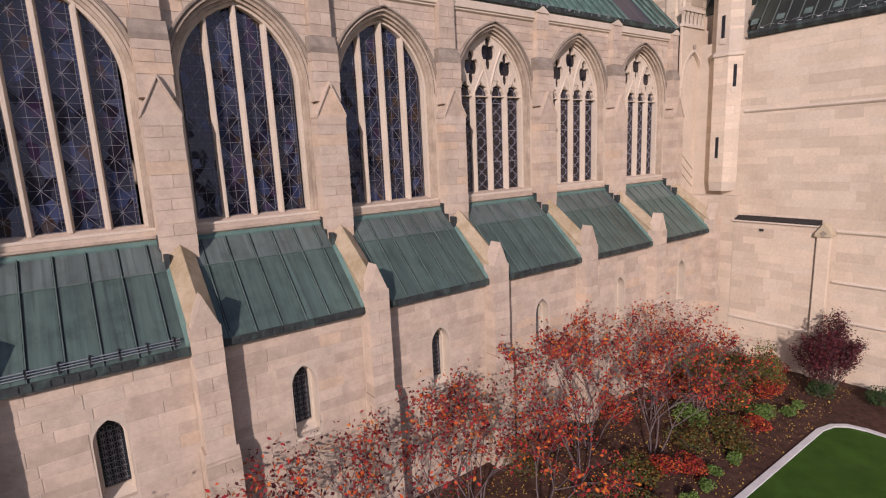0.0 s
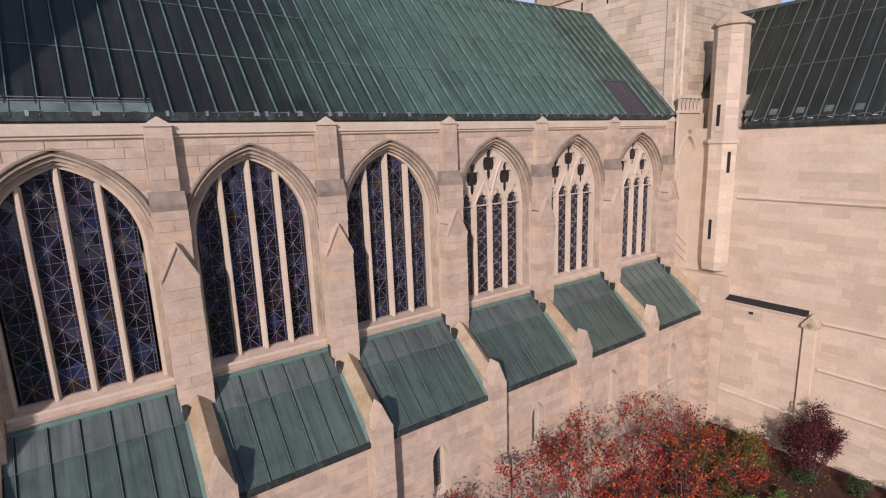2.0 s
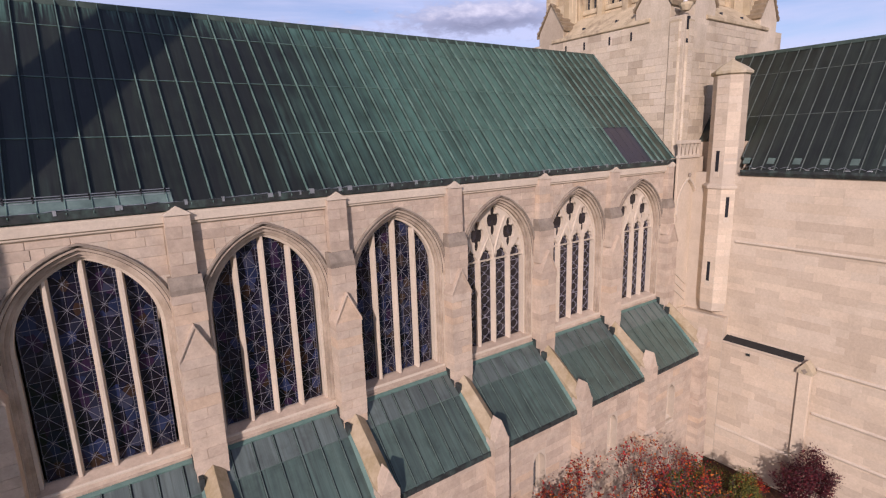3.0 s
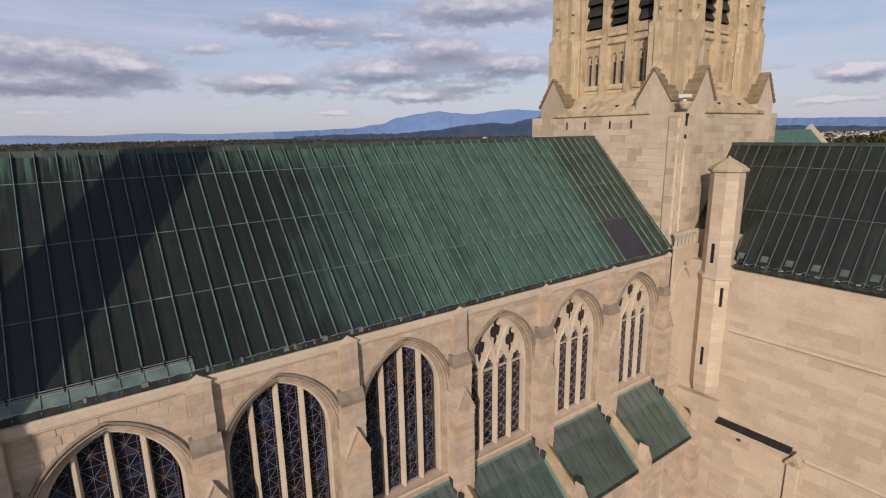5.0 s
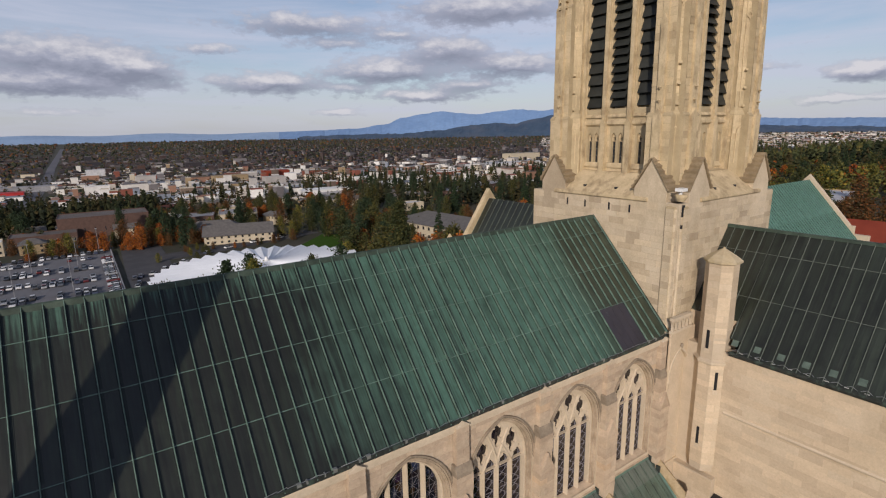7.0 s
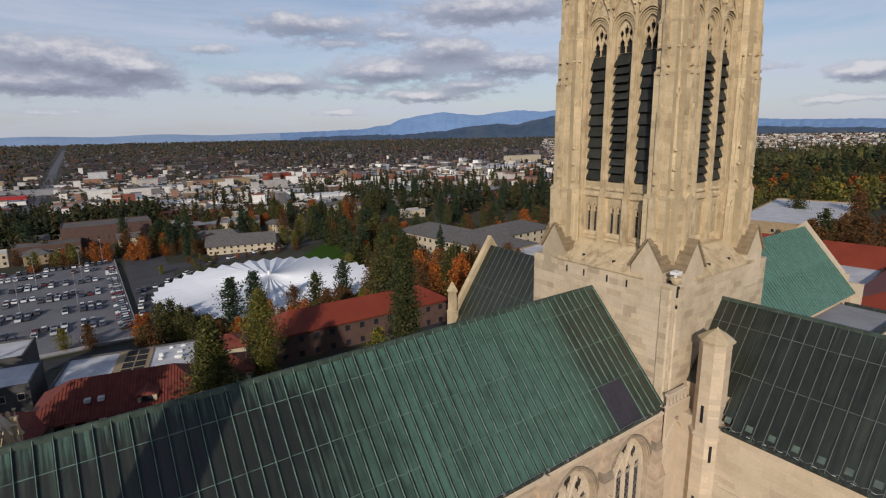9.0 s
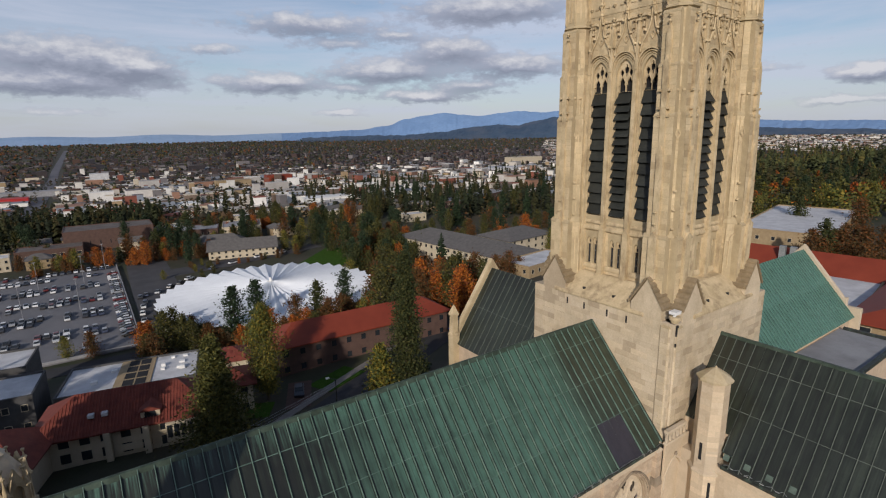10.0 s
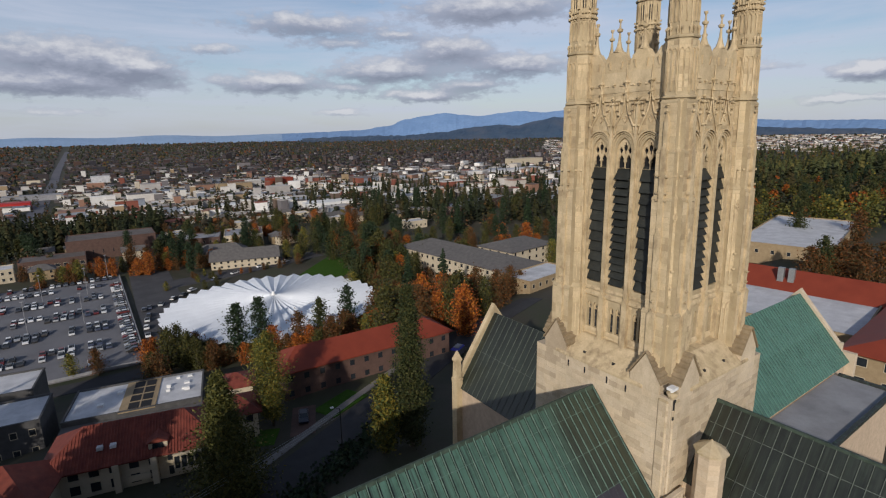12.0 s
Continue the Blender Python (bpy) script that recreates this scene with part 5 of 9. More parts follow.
part("foil_panel", s, stone_dark, pil)

s = Shape().box(35.56, TX + 0.02, 17.25, 20.4, GROUND - 0.2, 8.1)
base = structure("wall_turret_base", s, mortar, "smooth pale stone wall below the stair turret", "wall")
s = Shape()
JOINT = 0.006
lay_joined(s, ashlar(17.27, 20.3, GROUND, 8.0, rng, (), (0.45, 0.6), (0.8, 1.6)), lambda u, v, d: (35.56 - d, u, v), rng, 0.010)
JOINT = 0.018
tagged(part("masonry", s, smooth_stone, base), kind="stuff")

# Transept roof.
seams = [-14.0] + [17.37 - 0.735 * k for k in range(42, 0, -1)]
seam_roof("roof_transept_west", "dark standing-seam copper transept roof with pale seam lines", (35.82, 0, 18.42), (TR_X, 0, TR_Z), (0, 1, 0), seams, [0.0, 0.44, 0.805, 1.0], copper_transept, seam_transept, rng, rib=0.09, shade_fold=0.05)
# Behind the turret the slope starts higher up, on a plain upstand.
for share, ends, laps in ((0.10, [16.64, 17.37], [0.0, 0.378, 0.783, 1.0]), (0.24, [17.37, 18.105, 18.84, 19.575, 20.31, 21.0], [0.0, 0.263, 0.743, 1.0])):
    lift_x, lift_z = 35.82 + share * (TR_X - 35.82), 18.42 + share * (TR_Z - 18.42)
    seam_roof("roof_transept_west_upper", "dark copper roof slope between turret and tower", (lift_x, 0, lift_z), (TR_X, 0, TR_Z), (0, 1, 0), ends, laps, copper_transept, seam_transept, rng, rib=0.09, shade_fold=0.05)
s = Shape().box(lift_x + 0.05, lift_x + 0.4, 17.4, 20.9, 17.0, lift_z + 0.02)
structure("wall_upstand", s, smooth_stone, "plain stone upstand behind the stair turret", "wall")
s = Shape().hexa([(47.38, -14, 18.2), (TR_X, -14, TR_Z - 0.2), (TR_X, 20.9, TR_Z - 0.2), (47.38, 20.9, 18.2)], [(47.38, -14, 18.42), (TR_X, -14, TR_Z - 0.01), (TR_X, 20.9, TR_Z - 0.01), (47.38, 20.9, 18.42)])
structure("roof_transept_east", s, copper_transept, "east slope of the transept roof", "roof")
s = Shape().slab([[(-0.15, TR_Z - 0.1), (0, TR_Z + 0.02), (0.15, TR_Z - 0.1), (0.1, TR_Z + 0.14), (-0.1, TR_Z + 0.14)]], lambda u, v, d: (TR_X + u, d, v), -14, 20.9)
structure("roof_ridge", s, ridge_copper, "copper ridge cap of the transept", "roof")
s = Shape().slab([[(0.0, 18.05), (0.2, 18.1), (0.32, 18.3), (0.32, 18.46), (0.24, 18.46), (0.2, 18.34), (-0.2, 18.36), (-0.2, 18.05)]], lambda u, v, d: (TX - u, d, v), -14, 17.2)
gut = structure("gutter", s, gutter_dark, "dark gutter along the transept eaves", "gutter")
for y in spaced(-6.0, 16.4, 1.0):
    s = Shape().box(35.86, 36.02, y - 0.13, y + 0.13, 18.46, 18.56)
    part("heat_clip", s, white_paint, gut, "small pale clip")
for k in range(16):
    y = 17.0 - 1.47 * k
    s = Shape().hexa([(36.10, y - 0.21, 18.83), (36.10, y + 0.21, 18.83), (36.36, y + 0.21, 19.18), (36.36, y - 0.21, 19.18)], [(36.07, y - 0.21, 18.87), (36.07, y + 0.21, 18.87), (36.33, y + 0.21, 19.22), (36.33, y - 0.21, 19.22)])
    structure("roof_patch", s, seam_mid, "pale green soldered patch at the eaves", "roof")
s = Shape()
y = 17.0
while y > -9.0:
    dip = rng.uniform(0.06, 0.12)
    s.tube((35.80, y, 18.60), (35.92, y - 0.30, 18.62 + dip), 0.016, sides=4).tube((35.92, y - 0.30, 18.62 + dip), (35.80, y - 0.60, 18.60), 0.016, sides=4)
    y -= 0.74
part("heating_cable", s, steel, gut, "pale zigzag de-icing cable")
s = Shape().box(35.9, 47.4, -14.9, -14.0, GROUND, 18.2)
s.slab([[(35.9, 18.2), (47.4, 18.2), (TR_X, 26.6)]], lambda u, v, d: (u, d, v), -14.9, -14.0)
structure("wall_transept_gable", s, stone, "south gable wall of the transept", "wall")
s = Shape().box(46.5, 47.2, -14, 20.9, GROUND, 18.2)
structure("wall_transept_east", s, stone, "east transept wall", "wall")

# Link wall with a blind arch, and its little balustrade.
link_y = 20.35
niche = arch(1.2, 8.2, 15.75, 1.0, 10)
s = Shape().slab([[(33.75, 6.0), (37.0, 6.0), (37.0, 19.25), (33.75, 19.25)], moved(niche, 35.15)], lambda u, v, d: (u, link_y - d, v), -0.5, 0.0)
link = structure("wall_link", s, smooth_stone, "plain stone wall with a tall blind arch", "wall", bevel=0.03)
s = Shape().box(33.75, 37.0, link_y + 0.16, link_y + 0.9, 6.0, 19.25)
part("niche_back", s, smooth_stone, link)
for k in range(3):
    s = Shape().slab([[(33.98, 10.0 + 0.62 * k), (35.9, 8.6 + 0.62 * k), (35.9, 8.75 + 0.62 * k), (33.98, 10.15 + 0.62 * k)]], lambda u, v, d: (u, link_y - d, v), -0.17, -0.08)
    part("weathering_step", s, stone_pale, link)
hood_out, hood_in = arch(1.38, 15.3, 15.75, 1.0, 10), arch(1.22, 15.3, 15.75, 1.0, 10)
s = Shape().slab([moved(hood_out[1:] + [hood_out[0], hood_in[0]] + list(reversed(hood_in[1:])), 35.15)], lambda u, v, d: (u, link_y - d, v), 0.0, 0.09)
part("hood_mould", s, stone_pale, link, bevel=0.015)
s = Shape().blob(35.15, link_y - 0.1, 18.05, 0.16, 0.12, 0.2, rng)
part("finial", s, stone_dark, link, "small carved finial")
bal = thing("balustrade", "small pierced stone balustrade between nave and turret", "balustrade")
s = Shape().box(33.7, 36.3, link_y - 0.1, link_y + 0.2, 19.25, 19.45)
part("base_rail", s, stone_pale, bal, bevel=0.012)
s = Shape().box(33.7, 36.3, link_y - 0.12, link_y + 0.22, 20.22, 20.45)
part("top_rail", s, stone_pale, bal, bevel=0.012)
for k in range(6):
    x = 33.8 + 0.49 * k
    s = Shape().slab([[(x - 0.02, 19.45), (x + 0.08, 19.45), (x + 0.08, 19.95), (x + 0.2, 20.22), (x - 0.14, 20.22), (x - 0.02, 19.95)]], lambda u, v, d: (u, d, v), link_y - 0.05, link_y + 0.12)
    part("baluster", s, stone_pale, bal)

turret = thing("stair_turret", "octagonal pale stone stair turret with slit windows and a faceted cap", "turret")
tx, ty = 36.55, 18.6
s = Shape().rings(tx, ty, [(8.0, 0.3), (8.4, 1.1), (9.0, 1.18), (17.15, 1.18), (17.2, 1.28), (17.35, 1.28), (17.5, 1.10), (24.7, 1.06)], 8)
part("shaft", s, mortar, turret)
s = Shape()
for k in range(8):
    a = math.pi / 4 * k
    ca, sa = math.cos(a), math.sin(a)
    for z0, z1, r in ((9.0, 17.1, 1.18), (17.5, 24.7, 1.08)):
        ap = r * math.cos(math.pi / 8)
        half = r * math.sin(math.pi / 8)
        z = z0
        lay_joined(s, ashlar(-half, half, z0, z1, rng, (), (0.42, 0.56), (0.5, 1.1)), lambda u, v, d, ap=ap, ca=ca, sa=sa: (tx + (ap + d) * ca - u * sa, ty + (ap + d) * sa + u * ca, v), rng, 0.010)
tagged(part("masonry", s, smooth_stone, turret), kind="stuff")
s = Shape().rings(tx, ty, [(17.12, 1.20), (17.18, 1.28), (17.32, 1.3), (17.42, 1.16)], 8)
part("string_course", s, stone_pale, turret)
s = Shape().rings(tx, ty, [(24.6, 1.10), (24.68, 1.26), (24.84, 1.28), (24.86, 1.24), (25.15, 0.86), (25.17, 0.82), (25.38, 0.48), (25.4, 0.44), (25.6, 0.10), (25.72, 0.04)], 8)
part("cap", s, stone_cap, turret, "faceted stepped stone cap", bevel=0.01)
for a, z in ((math.pi, 18.3), (math.pi * 1.25, 15.2), (math.pi, 10.6)):
    ap = 1.18 * math.cos(math.pi / 8) - (0.06 if z > 17.5 else 0.0)
    put = lambda u, v, d, a=a, ap=ap: (tx + (ap + d) * math.cos(a) - u * math.sin(a), ty + (ap + d) * math.sin(a) + u * math.cos(a), v)
    s = Shape().slab([[(-0.105, z), (0.105, z), (0.105, z + 1.4), (-0.105, z + 1.4)]], put, -0.05, 0.016)
    slot = part("slit_window", s, dark_inside, turret, "dark slit window")
    s = Shape().slab([[(-0.17, z - 0.35), (0.17, z - 0.35), (0.17, z), (-0.17, z)]], put, -0.02, 0.045)
    part("sill", s, stone_pale, slot)

# ---- bell tower ----
CX, CY = 41.6, 28.1
UX, UY = 41.25, 28.15  # middle of the belfry stage
LOW, UP = 7.2, 4.62
tower = thing("bell_tower", "tall limestone Gothic bell tower with louvred belfry openings and pinnacles", "tower")


def on_side(k, half):
    """Lays (u, v, d) on side k of the tower: 0 south, 1 west, 2 north, 3 east."""
    a = -math.pi / 2 * k
    c, s_ = math.cos(a), math.sin(a)
    if half == LOW or half == LOW - 0.02:
        return lambda u, v, d: (CX + c * u + s_ * (half + d), CY + s_ * u - c * (half + d), v)
    return lambda u, v, d: (UX + c * u + s_ * (half + d), UY + s_ * u - c * (half + d), v)


s = Shape().box(CX - LOW + 0.02, CX + LOW - 0.02, CY - LOW + 0.02, CY + LOW - 0.02, GROUND, 28.7)
low_stage = part("lower_stage", s, mortar, tower)
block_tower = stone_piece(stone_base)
for k in range(2):
    to = on_side(k, LOW - 0.02)
    rects = ashlar(-LOW + 0.02, LOW - 0.02, 16.5, 28.65, rng, (), (0.42, 0.56), (0.7, 1.6))
    kept = [r for r in rects if r[2] > 21.0][:150]
    taken = set(kept)
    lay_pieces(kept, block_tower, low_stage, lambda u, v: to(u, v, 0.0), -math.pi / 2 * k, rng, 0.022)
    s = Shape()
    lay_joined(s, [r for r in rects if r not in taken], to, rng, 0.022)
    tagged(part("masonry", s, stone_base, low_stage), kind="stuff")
for k in range(4):
    to = on_side(k, LOW)
    # Ledge with sloping top back to the belfry stage.
    s = Shape().slab([[(0.08, 28.62), (0.14, 28.68), (0.14, 28.86), (0.0, 28.95), (-1.9, 30.5), (-3.2, 30.7), (-3.2, 28.62)]], lambda u, v, d: to(d, v, u), -4.6, 4.6)
    part("ledge", s, stone_carved, tower, "weathered sloping stone ledge", bevel=0.02)
    # Each slot is a flat black plate, its shade put into the colour.
    for u in (-3.1, -1.2, 1.2, 3.1) if k else ():
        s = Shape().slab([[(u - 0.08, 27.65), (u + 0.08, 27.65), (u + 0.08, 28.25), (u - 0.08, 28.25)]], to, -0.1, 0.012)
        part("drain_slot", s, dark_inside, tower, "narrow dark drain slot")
    for u in (-1.7, 1.4):
        x, y, z = to(u, 29.15, -0.55)
        s = Shape().tube((x, y, 28.9), (x, y, 29.45), 0.16, sides=10)
        part("floodlight", s, black_iron, tower, "small black cylindrical floodlight")
    # Gabled corner buttresses in pairs.
    for side in (-1, 1):
        u = side * 4.75
        s = Shape().slab([[(u - 1.35, 26.6), (u + 1.35, 26.6), (u + 1.35, 29.6), (u, 31.75), (u - 1.35, 29.6)]], to, -2.2, 0.0)
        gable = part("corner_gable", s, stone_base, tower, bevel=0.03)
        for flank in (-1, 1):
            rows = 6
            for j in range(rows):
                s = Shape()
                t0, t1 = j / rows, (j + 1) / rows
                a, b = (u + flank * 1.5 * (1 - t0), 29.5 + 2.3 * t0), (u + flank * 1.5 * (1 - t1), 29.5 + 2.3 * t1)
                s.slab([[a, b, (b[0], b[1] + 0.09), (a[0] + flank * 0.05, a[1] + 0.26)]], to, -2.2, 0.12)
                part("coping_slab", s, coping_brown, gable, "weathered coping slab")

# Corner lamp box at the south-west angle.
s = Shape().rings(CX - LOW - 0.02, CY - LOW - 0.02, [(28.9, 0.25), (29.2, 0.42), (29.35, 0.45), (29.4, 0.35)], 10)
part("corbel", s, stone_carved, tower, "small round corbel at the corner")
s = Shape().box(CX - LOW - 0.42, CX - LOW + 0.28, CY - LOW - 0.3, CY - LOW + 0.25, 29.62, 29.84)
s.tube((CX - LOW - 0.1, CY - LOW, 29.38), (CX - LOW - 0.1, CY - LOW, 29.65), 0.12)
part("lamp_box", s, white_paint, tower, "white floodlight box")
for z, h in ((27.75, 0.85), (26.9, 0.28)):
    s = Shape().box(-0.12, 0.12, -0.1, 0.12, z, z + h, Matrix.Translation((CX - LOW + 0.35, CY - LOW - 0.0, 0)))
    part("slit", s, dark_inside, tower, "dark slit opening")
s = Shape().rings(CX - LOW + 0.68, CY - LOW + 0.68, [(GROUND, 0.85), (28.4, 0.85), (28.7, 0.4)], 8)
part("corner_shaft", s, stone_joint, tower)
s = Shape()
for j in range(8):
    a = math.pi / 4 * j
    ap = 0.85 * math.cos(math.pi / 8)
    lay_joined(s, ashlar(-0.32, 0.32, 14.0, 28.3, rng, (), (0.42, 0.56), (0.3, 0.72)), lambda u, v, d, a=a: (CX - LOW + 0.68 + (ap + d) * math.cos(a) - u * math.sin(a), CY - LOW + 0.68 + (ap + d) * math.sin(a) + u * math.cos(a), v), rng, 0.012)
tagged(part("masonry", s, stone_base, tower), kind="stuff")

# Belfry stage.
# A solid black box paints in the shade behind the louvres.
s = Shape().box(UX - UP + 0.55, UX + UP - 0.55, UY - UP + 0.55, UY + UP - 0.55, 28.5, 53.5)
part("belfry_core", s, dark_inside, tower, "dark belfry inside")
LANC = [-2.42, 0.0, 2.42]
PIERS = [-3.42, -1.21, 1.21, 3.42]
BEL = dict(w=0.74, base=35.6, spring=47.3, c=0.5)
lancet = arch(BEL["w"], BEL["base"], BEL["spring"], BEL["c"], 8)
holes = [moved(lancet, u) for u in LANC]
for u in LANC:
    for du in (-0.33, 0.33):
        holes.append(moved(arch(0.22, 31.2, 33.3, 0.15, 5), u + du))


def hook(shape, p, out, size):
    """A leaf crocket: a curled lip that springs outwards and up from p."""
    p, out, up = Vector(p), Vector(out).normalized(), Vector((0, 0, 1))
    side = out.cross(up).normalized() * size * 0.38
    foot, lip = p - up * size * 0.35, p + out * size * 0.85 + up * size * 0.10
    shape.hexa([foot - side * 0.5, foot + side * 0.5, p + side * 0.5 + up * size * 0.3, p - side * 0.5 + up * size * 0.3],
               [lip - side - up * size * 0.22, lip + side - up * size * 0.22, lip + side + up * size * 0.42, lip - side + up * size * 0.42])


def knop(shape, x, y, z, r, sides=6):
    """A flared bud of a finial."""
    shape.rings(x, y, [(z - r * 0.9, r * 0.30), (z - r * 0.35, r * 0.55), (z, r), (z + r * 0.30, r * 1.02), (z + r * 0.45, r * 0.35), (z + r * 0.9, r * 0.25)], sides)


def finial(shape, x, y, z, tall, r=0.34):
    """A concave spike with two flared buds."""
    k = tall / 2.5
    shape.rings(x, y, [(z, r * 1.25), (z + 0.10 * k, r * 1.22), (z + 0.14 * k, r), (z + 0.45 * k, r * 0.66), (z + 0.9 * k, r * 0.36), (z + 1.5 * k, r * 0.22), (z + 1.58 * k, r * 0.6), (z + 1.68 * k, r * 0.72), (z + 1.76 * k, r * 0.70), (z + 1.84 * k, r * 0.25), (z + 2.2 * k, r * 0.16), (z + 2.4 * k, r * 0.46), (z + 2.5 * k, r * 0.48)], 8)


def ring_of(outer, inner):
    return outer[1:] + [outer[0], inner[0]] + list(reversed(inner[1:]))


def side_parts(k):
    """One side of the belfry stage with its openings and carving."""
    to = on_side(k, UP)
    away = Vector(to(0, 0, 1)) - Vector(to(0, 0, 0))
    along = (Vector(to(1, 0, 0)) - Vector(to(0, 0, 0))).normalized()
    s = Shape().slab([[(-3.7, 29.0), (3.7, 29.0), (3.7, 54.2), (-3.7, 54.2)]] + holes, to, -0.6, 0.0)
    wall = part("belfry_wall", s, stone_joint, tower, bevel=0.02)
    s = Shape()
    blocked = [window_gap(u, 1.15, 34.6, 47.8, 0.05) for u in LANC] + [lambda v, u=u: (u - 0.7, u + 0.7) if 30.9 < v < 34.2 else None for u in LANC] + [lambda v, u=u: (u - 0.14, u + 0.14) for u in PIERS]
    lay_joined(s, ashlar(-3.7, 3.7, 30.3, 54.1, rng, blocked, (0.4, 0.52), (0.45, 1.0)), to, rng, 0.016)
    tagged(part("masonry", s, stone_tower, wall), kind="stuff")
    for u in LANC:
        s = Shape()
        for w0, w1, d0, d1, sp, cc in ((1.16, 1.075, -0.02, 0.24, 47.80, 0.05), (1.035, 0.96, -0.02, 0.15, 47.72, 0.08), (0.92, 0.85, -0.02, 0.07, 47.6, 0.16), (0.80, 0.70, -0.20, -0.10, 47.40, 0.40)):
            s.slab([moved(ring_of(arch(w0, 35.4, sp, cc, 8), arch(w1, 35.38, sp, cc, 8)), u)], to, d0, d1)
        frame_ = part("belfry_window", s, stone_carved, tower, "moulded stone frame of a tall louvred lancet", bevel=0.012)
        s = Shape().slab([[(0.14, 34.9), (0.14, 35.0), (-0.5, 35.75), (-0.5, 34.9)]], lambda a, v, d: to(u + d, v, a), -0.92, 0.92)
        part("sill", s, stone_carved, frame_)
        z, tight = 35.75, u == 0
        while z < 45.6:
            push = rng.uniform(-0.05, 0.05) + (0.16 if tight else 0.0)
            s = Shape()
            low_z, high_z = z, min(z + (0.85 if tight else 1.16), 46.3)
            a = [to(u - 0.72, low_z, 0.06 + push), to(u + 0.72, low_z, 0.06 + push), to(u + 0.72, low_z, 0.0 + push), to(u - 0.72, low_z, 0.0 + push)]
            b = [to(u - 0.72, high_z, -0.36), to(u + 0.72, high_z, -0.36), to(u + 0.72, high_z, -0.42), to(u - 0.72, high_z, -0.42)]
            s.hexa(a, b)
            part("louvre", s, louvre_slate, frame_)
            z += 0.66 if tight else 0.92
        # Tracery in the head: two cusped lights, a long foil and two daggers.
        head = arch(0.73, 45.9, 47.3, 0.5, 8)
        light = [(-0.68, 45.92), (-0.035, 45.92), (-0.04, 46.38), (-0.14, 46.46), (-0.10, 46.68), (-0.35, 47.08), (-0.60, 46.68), (-0.56, 46.46), (-0.68, 46.38)]
        cut = [light, [(-p, q) for p, q in reversed(light)], foil(0.0, 47.62, 0.21, 2.5, 16), foil(-0.42, 47.40, 0.19, 1.6, 12), foil(0.42, 47.40, 0.19, 1.6, 12)]
        s = Shape().slab([moved(l, u) for l in [head] + cut], to, -0.34, -0.20)
        part("tracery", s, stone_carved, frame_, bevel=0.012)
        # Ogee gablet with crockets and a finial above the opening.
        s = Shape()
        path = [(0.98, 48.75), (0.94, 49.1), (0.78, 49.5), (0.52, 49.95), (0.30, 50.4), (0.17, 50.9), (0.10, 51.5), (0.07, 52.3)]
        for side in (-1, 1):
            for p, q in zip(path[:-1], path[1:]):
                s.tube(to(u + side * p[0], p[1], 0.15), to(u + side * q[0], q[1], 0.15), 0.075, 0.065, sides=5)
            for p, q in list(zip(path[:-2], path[1:-1]))[1::2]:
                hook(s, to(u + side * (0.5 * (p[0] + q[0]) + 0.05), 0.5 * (p[1] + q[1]) + 0.08, 0.2), along * side * 0.8 + away * 0.7, 0.25)
        # Blind tracery between the gablet's arms.
        s.slab([moved(foil(0, 49.95, 0.24, 1.3, 12), u), moved(foil(0, 49.95, 0.15, 1.3, 12), u)], to, 0.0, 0.10)
        for side in (-1, 1):
            s.tube(to(u + side * 0.62, 50.3, 0.06), to(u + side * 0.62, 51.2, 0.06), 0.05, sides=4)
            s.tube(to(u + side * 0.86, 49.9, 0.06), to(u + side * 0.86, 51.2, 0.06), 0.05, sides=4)
            for v in (50.6, 51.1):
                hook(s, to(u + side * 0.74, v, 0.05), away, 0.24)
        x, y, z = to(u, 0.0, 0.2)
        knop(s, x, y, 51.95, 0.20)
        knop(s, x, y, 52.75, 0.27)
        s.rings(x, y, [(52.3, 0.07), (53.2, 0.06), (53.9, 0.03)], 5)
        part("gablet", s, stone_carved, tower, "ogee gablet with leaf crockets", bevel=0)
        # Paired small windows below.
        for du in (-0.33, 0.33):
            s = Shape().slab([moved(arch(0.235, 31.15, 33.3, 0.15, 5), u + du)], to, -0.34, -0.30)
            pane = part("small_window", s, window_glass, tower, "small dark lancet with a stone foil head")
            s = Shape().slab([moved(arch(0.225, 32.95, 33.3, 0.15, 5), u + du), [(u + du - 0.1, 33.0), (u + du + 0.1, 33.0), (u + du + 0.12, 33.2), (u + du, 33.45), (u + du - 0.12, 33.2)]], to, -0.3, -0.16)
            part("foil_head", s, stone_carved, pane)
            for v in (31.75, 32.35):
                s = Shape().tube(to(u + du - 0.22, v, -0.27), to(u + du + 0.22, v, -0.27), 0.018, sides=4)
                part("glazing_bar", s, lead, pane)
        s = Shape().slab([[(0.02, 34.2), (0.2, 34.35), (0.2, 34.5), (0.02, 34.75)]], lambda a, v, d: to(u + d, v, a), -0.95, 0.95)
        part("string_course", s, stone_carved, tower, bevel=0.012)
        s = Shape().slab([[(0.02, 30.75), (0.12, 30.8), (0.12, 30.9), (0.0, 31.2)]], lambda a, v, d: to(u + d, v, a), -0.85, 0.85)
        part("string_course", s, stone_carved, tower)
    # Pilaster shafts between the openings.
    for u in PIERS:
        s = Shape()
        for z0, z1, w, d in ((29.6, 34.4, 0.26, 0.42), (34.4, 46.8, 0.17, 0.34), (46.8, 50.6, 0.11, 0.26)):
            s.slab([[(u - w, z0), (u + w, z0), (u + w, z1), (u, z1 + 0.5), (u - w, z1)]], to, -0.05, d)
        for du in (-0.22, 0.22):
            s.tube(to(u + du, 34.6, 0.04), to(u + du, 48.4, 0.04), 0.05, sides=5)
        x, y, z = to(u, 0.0, 0.16)
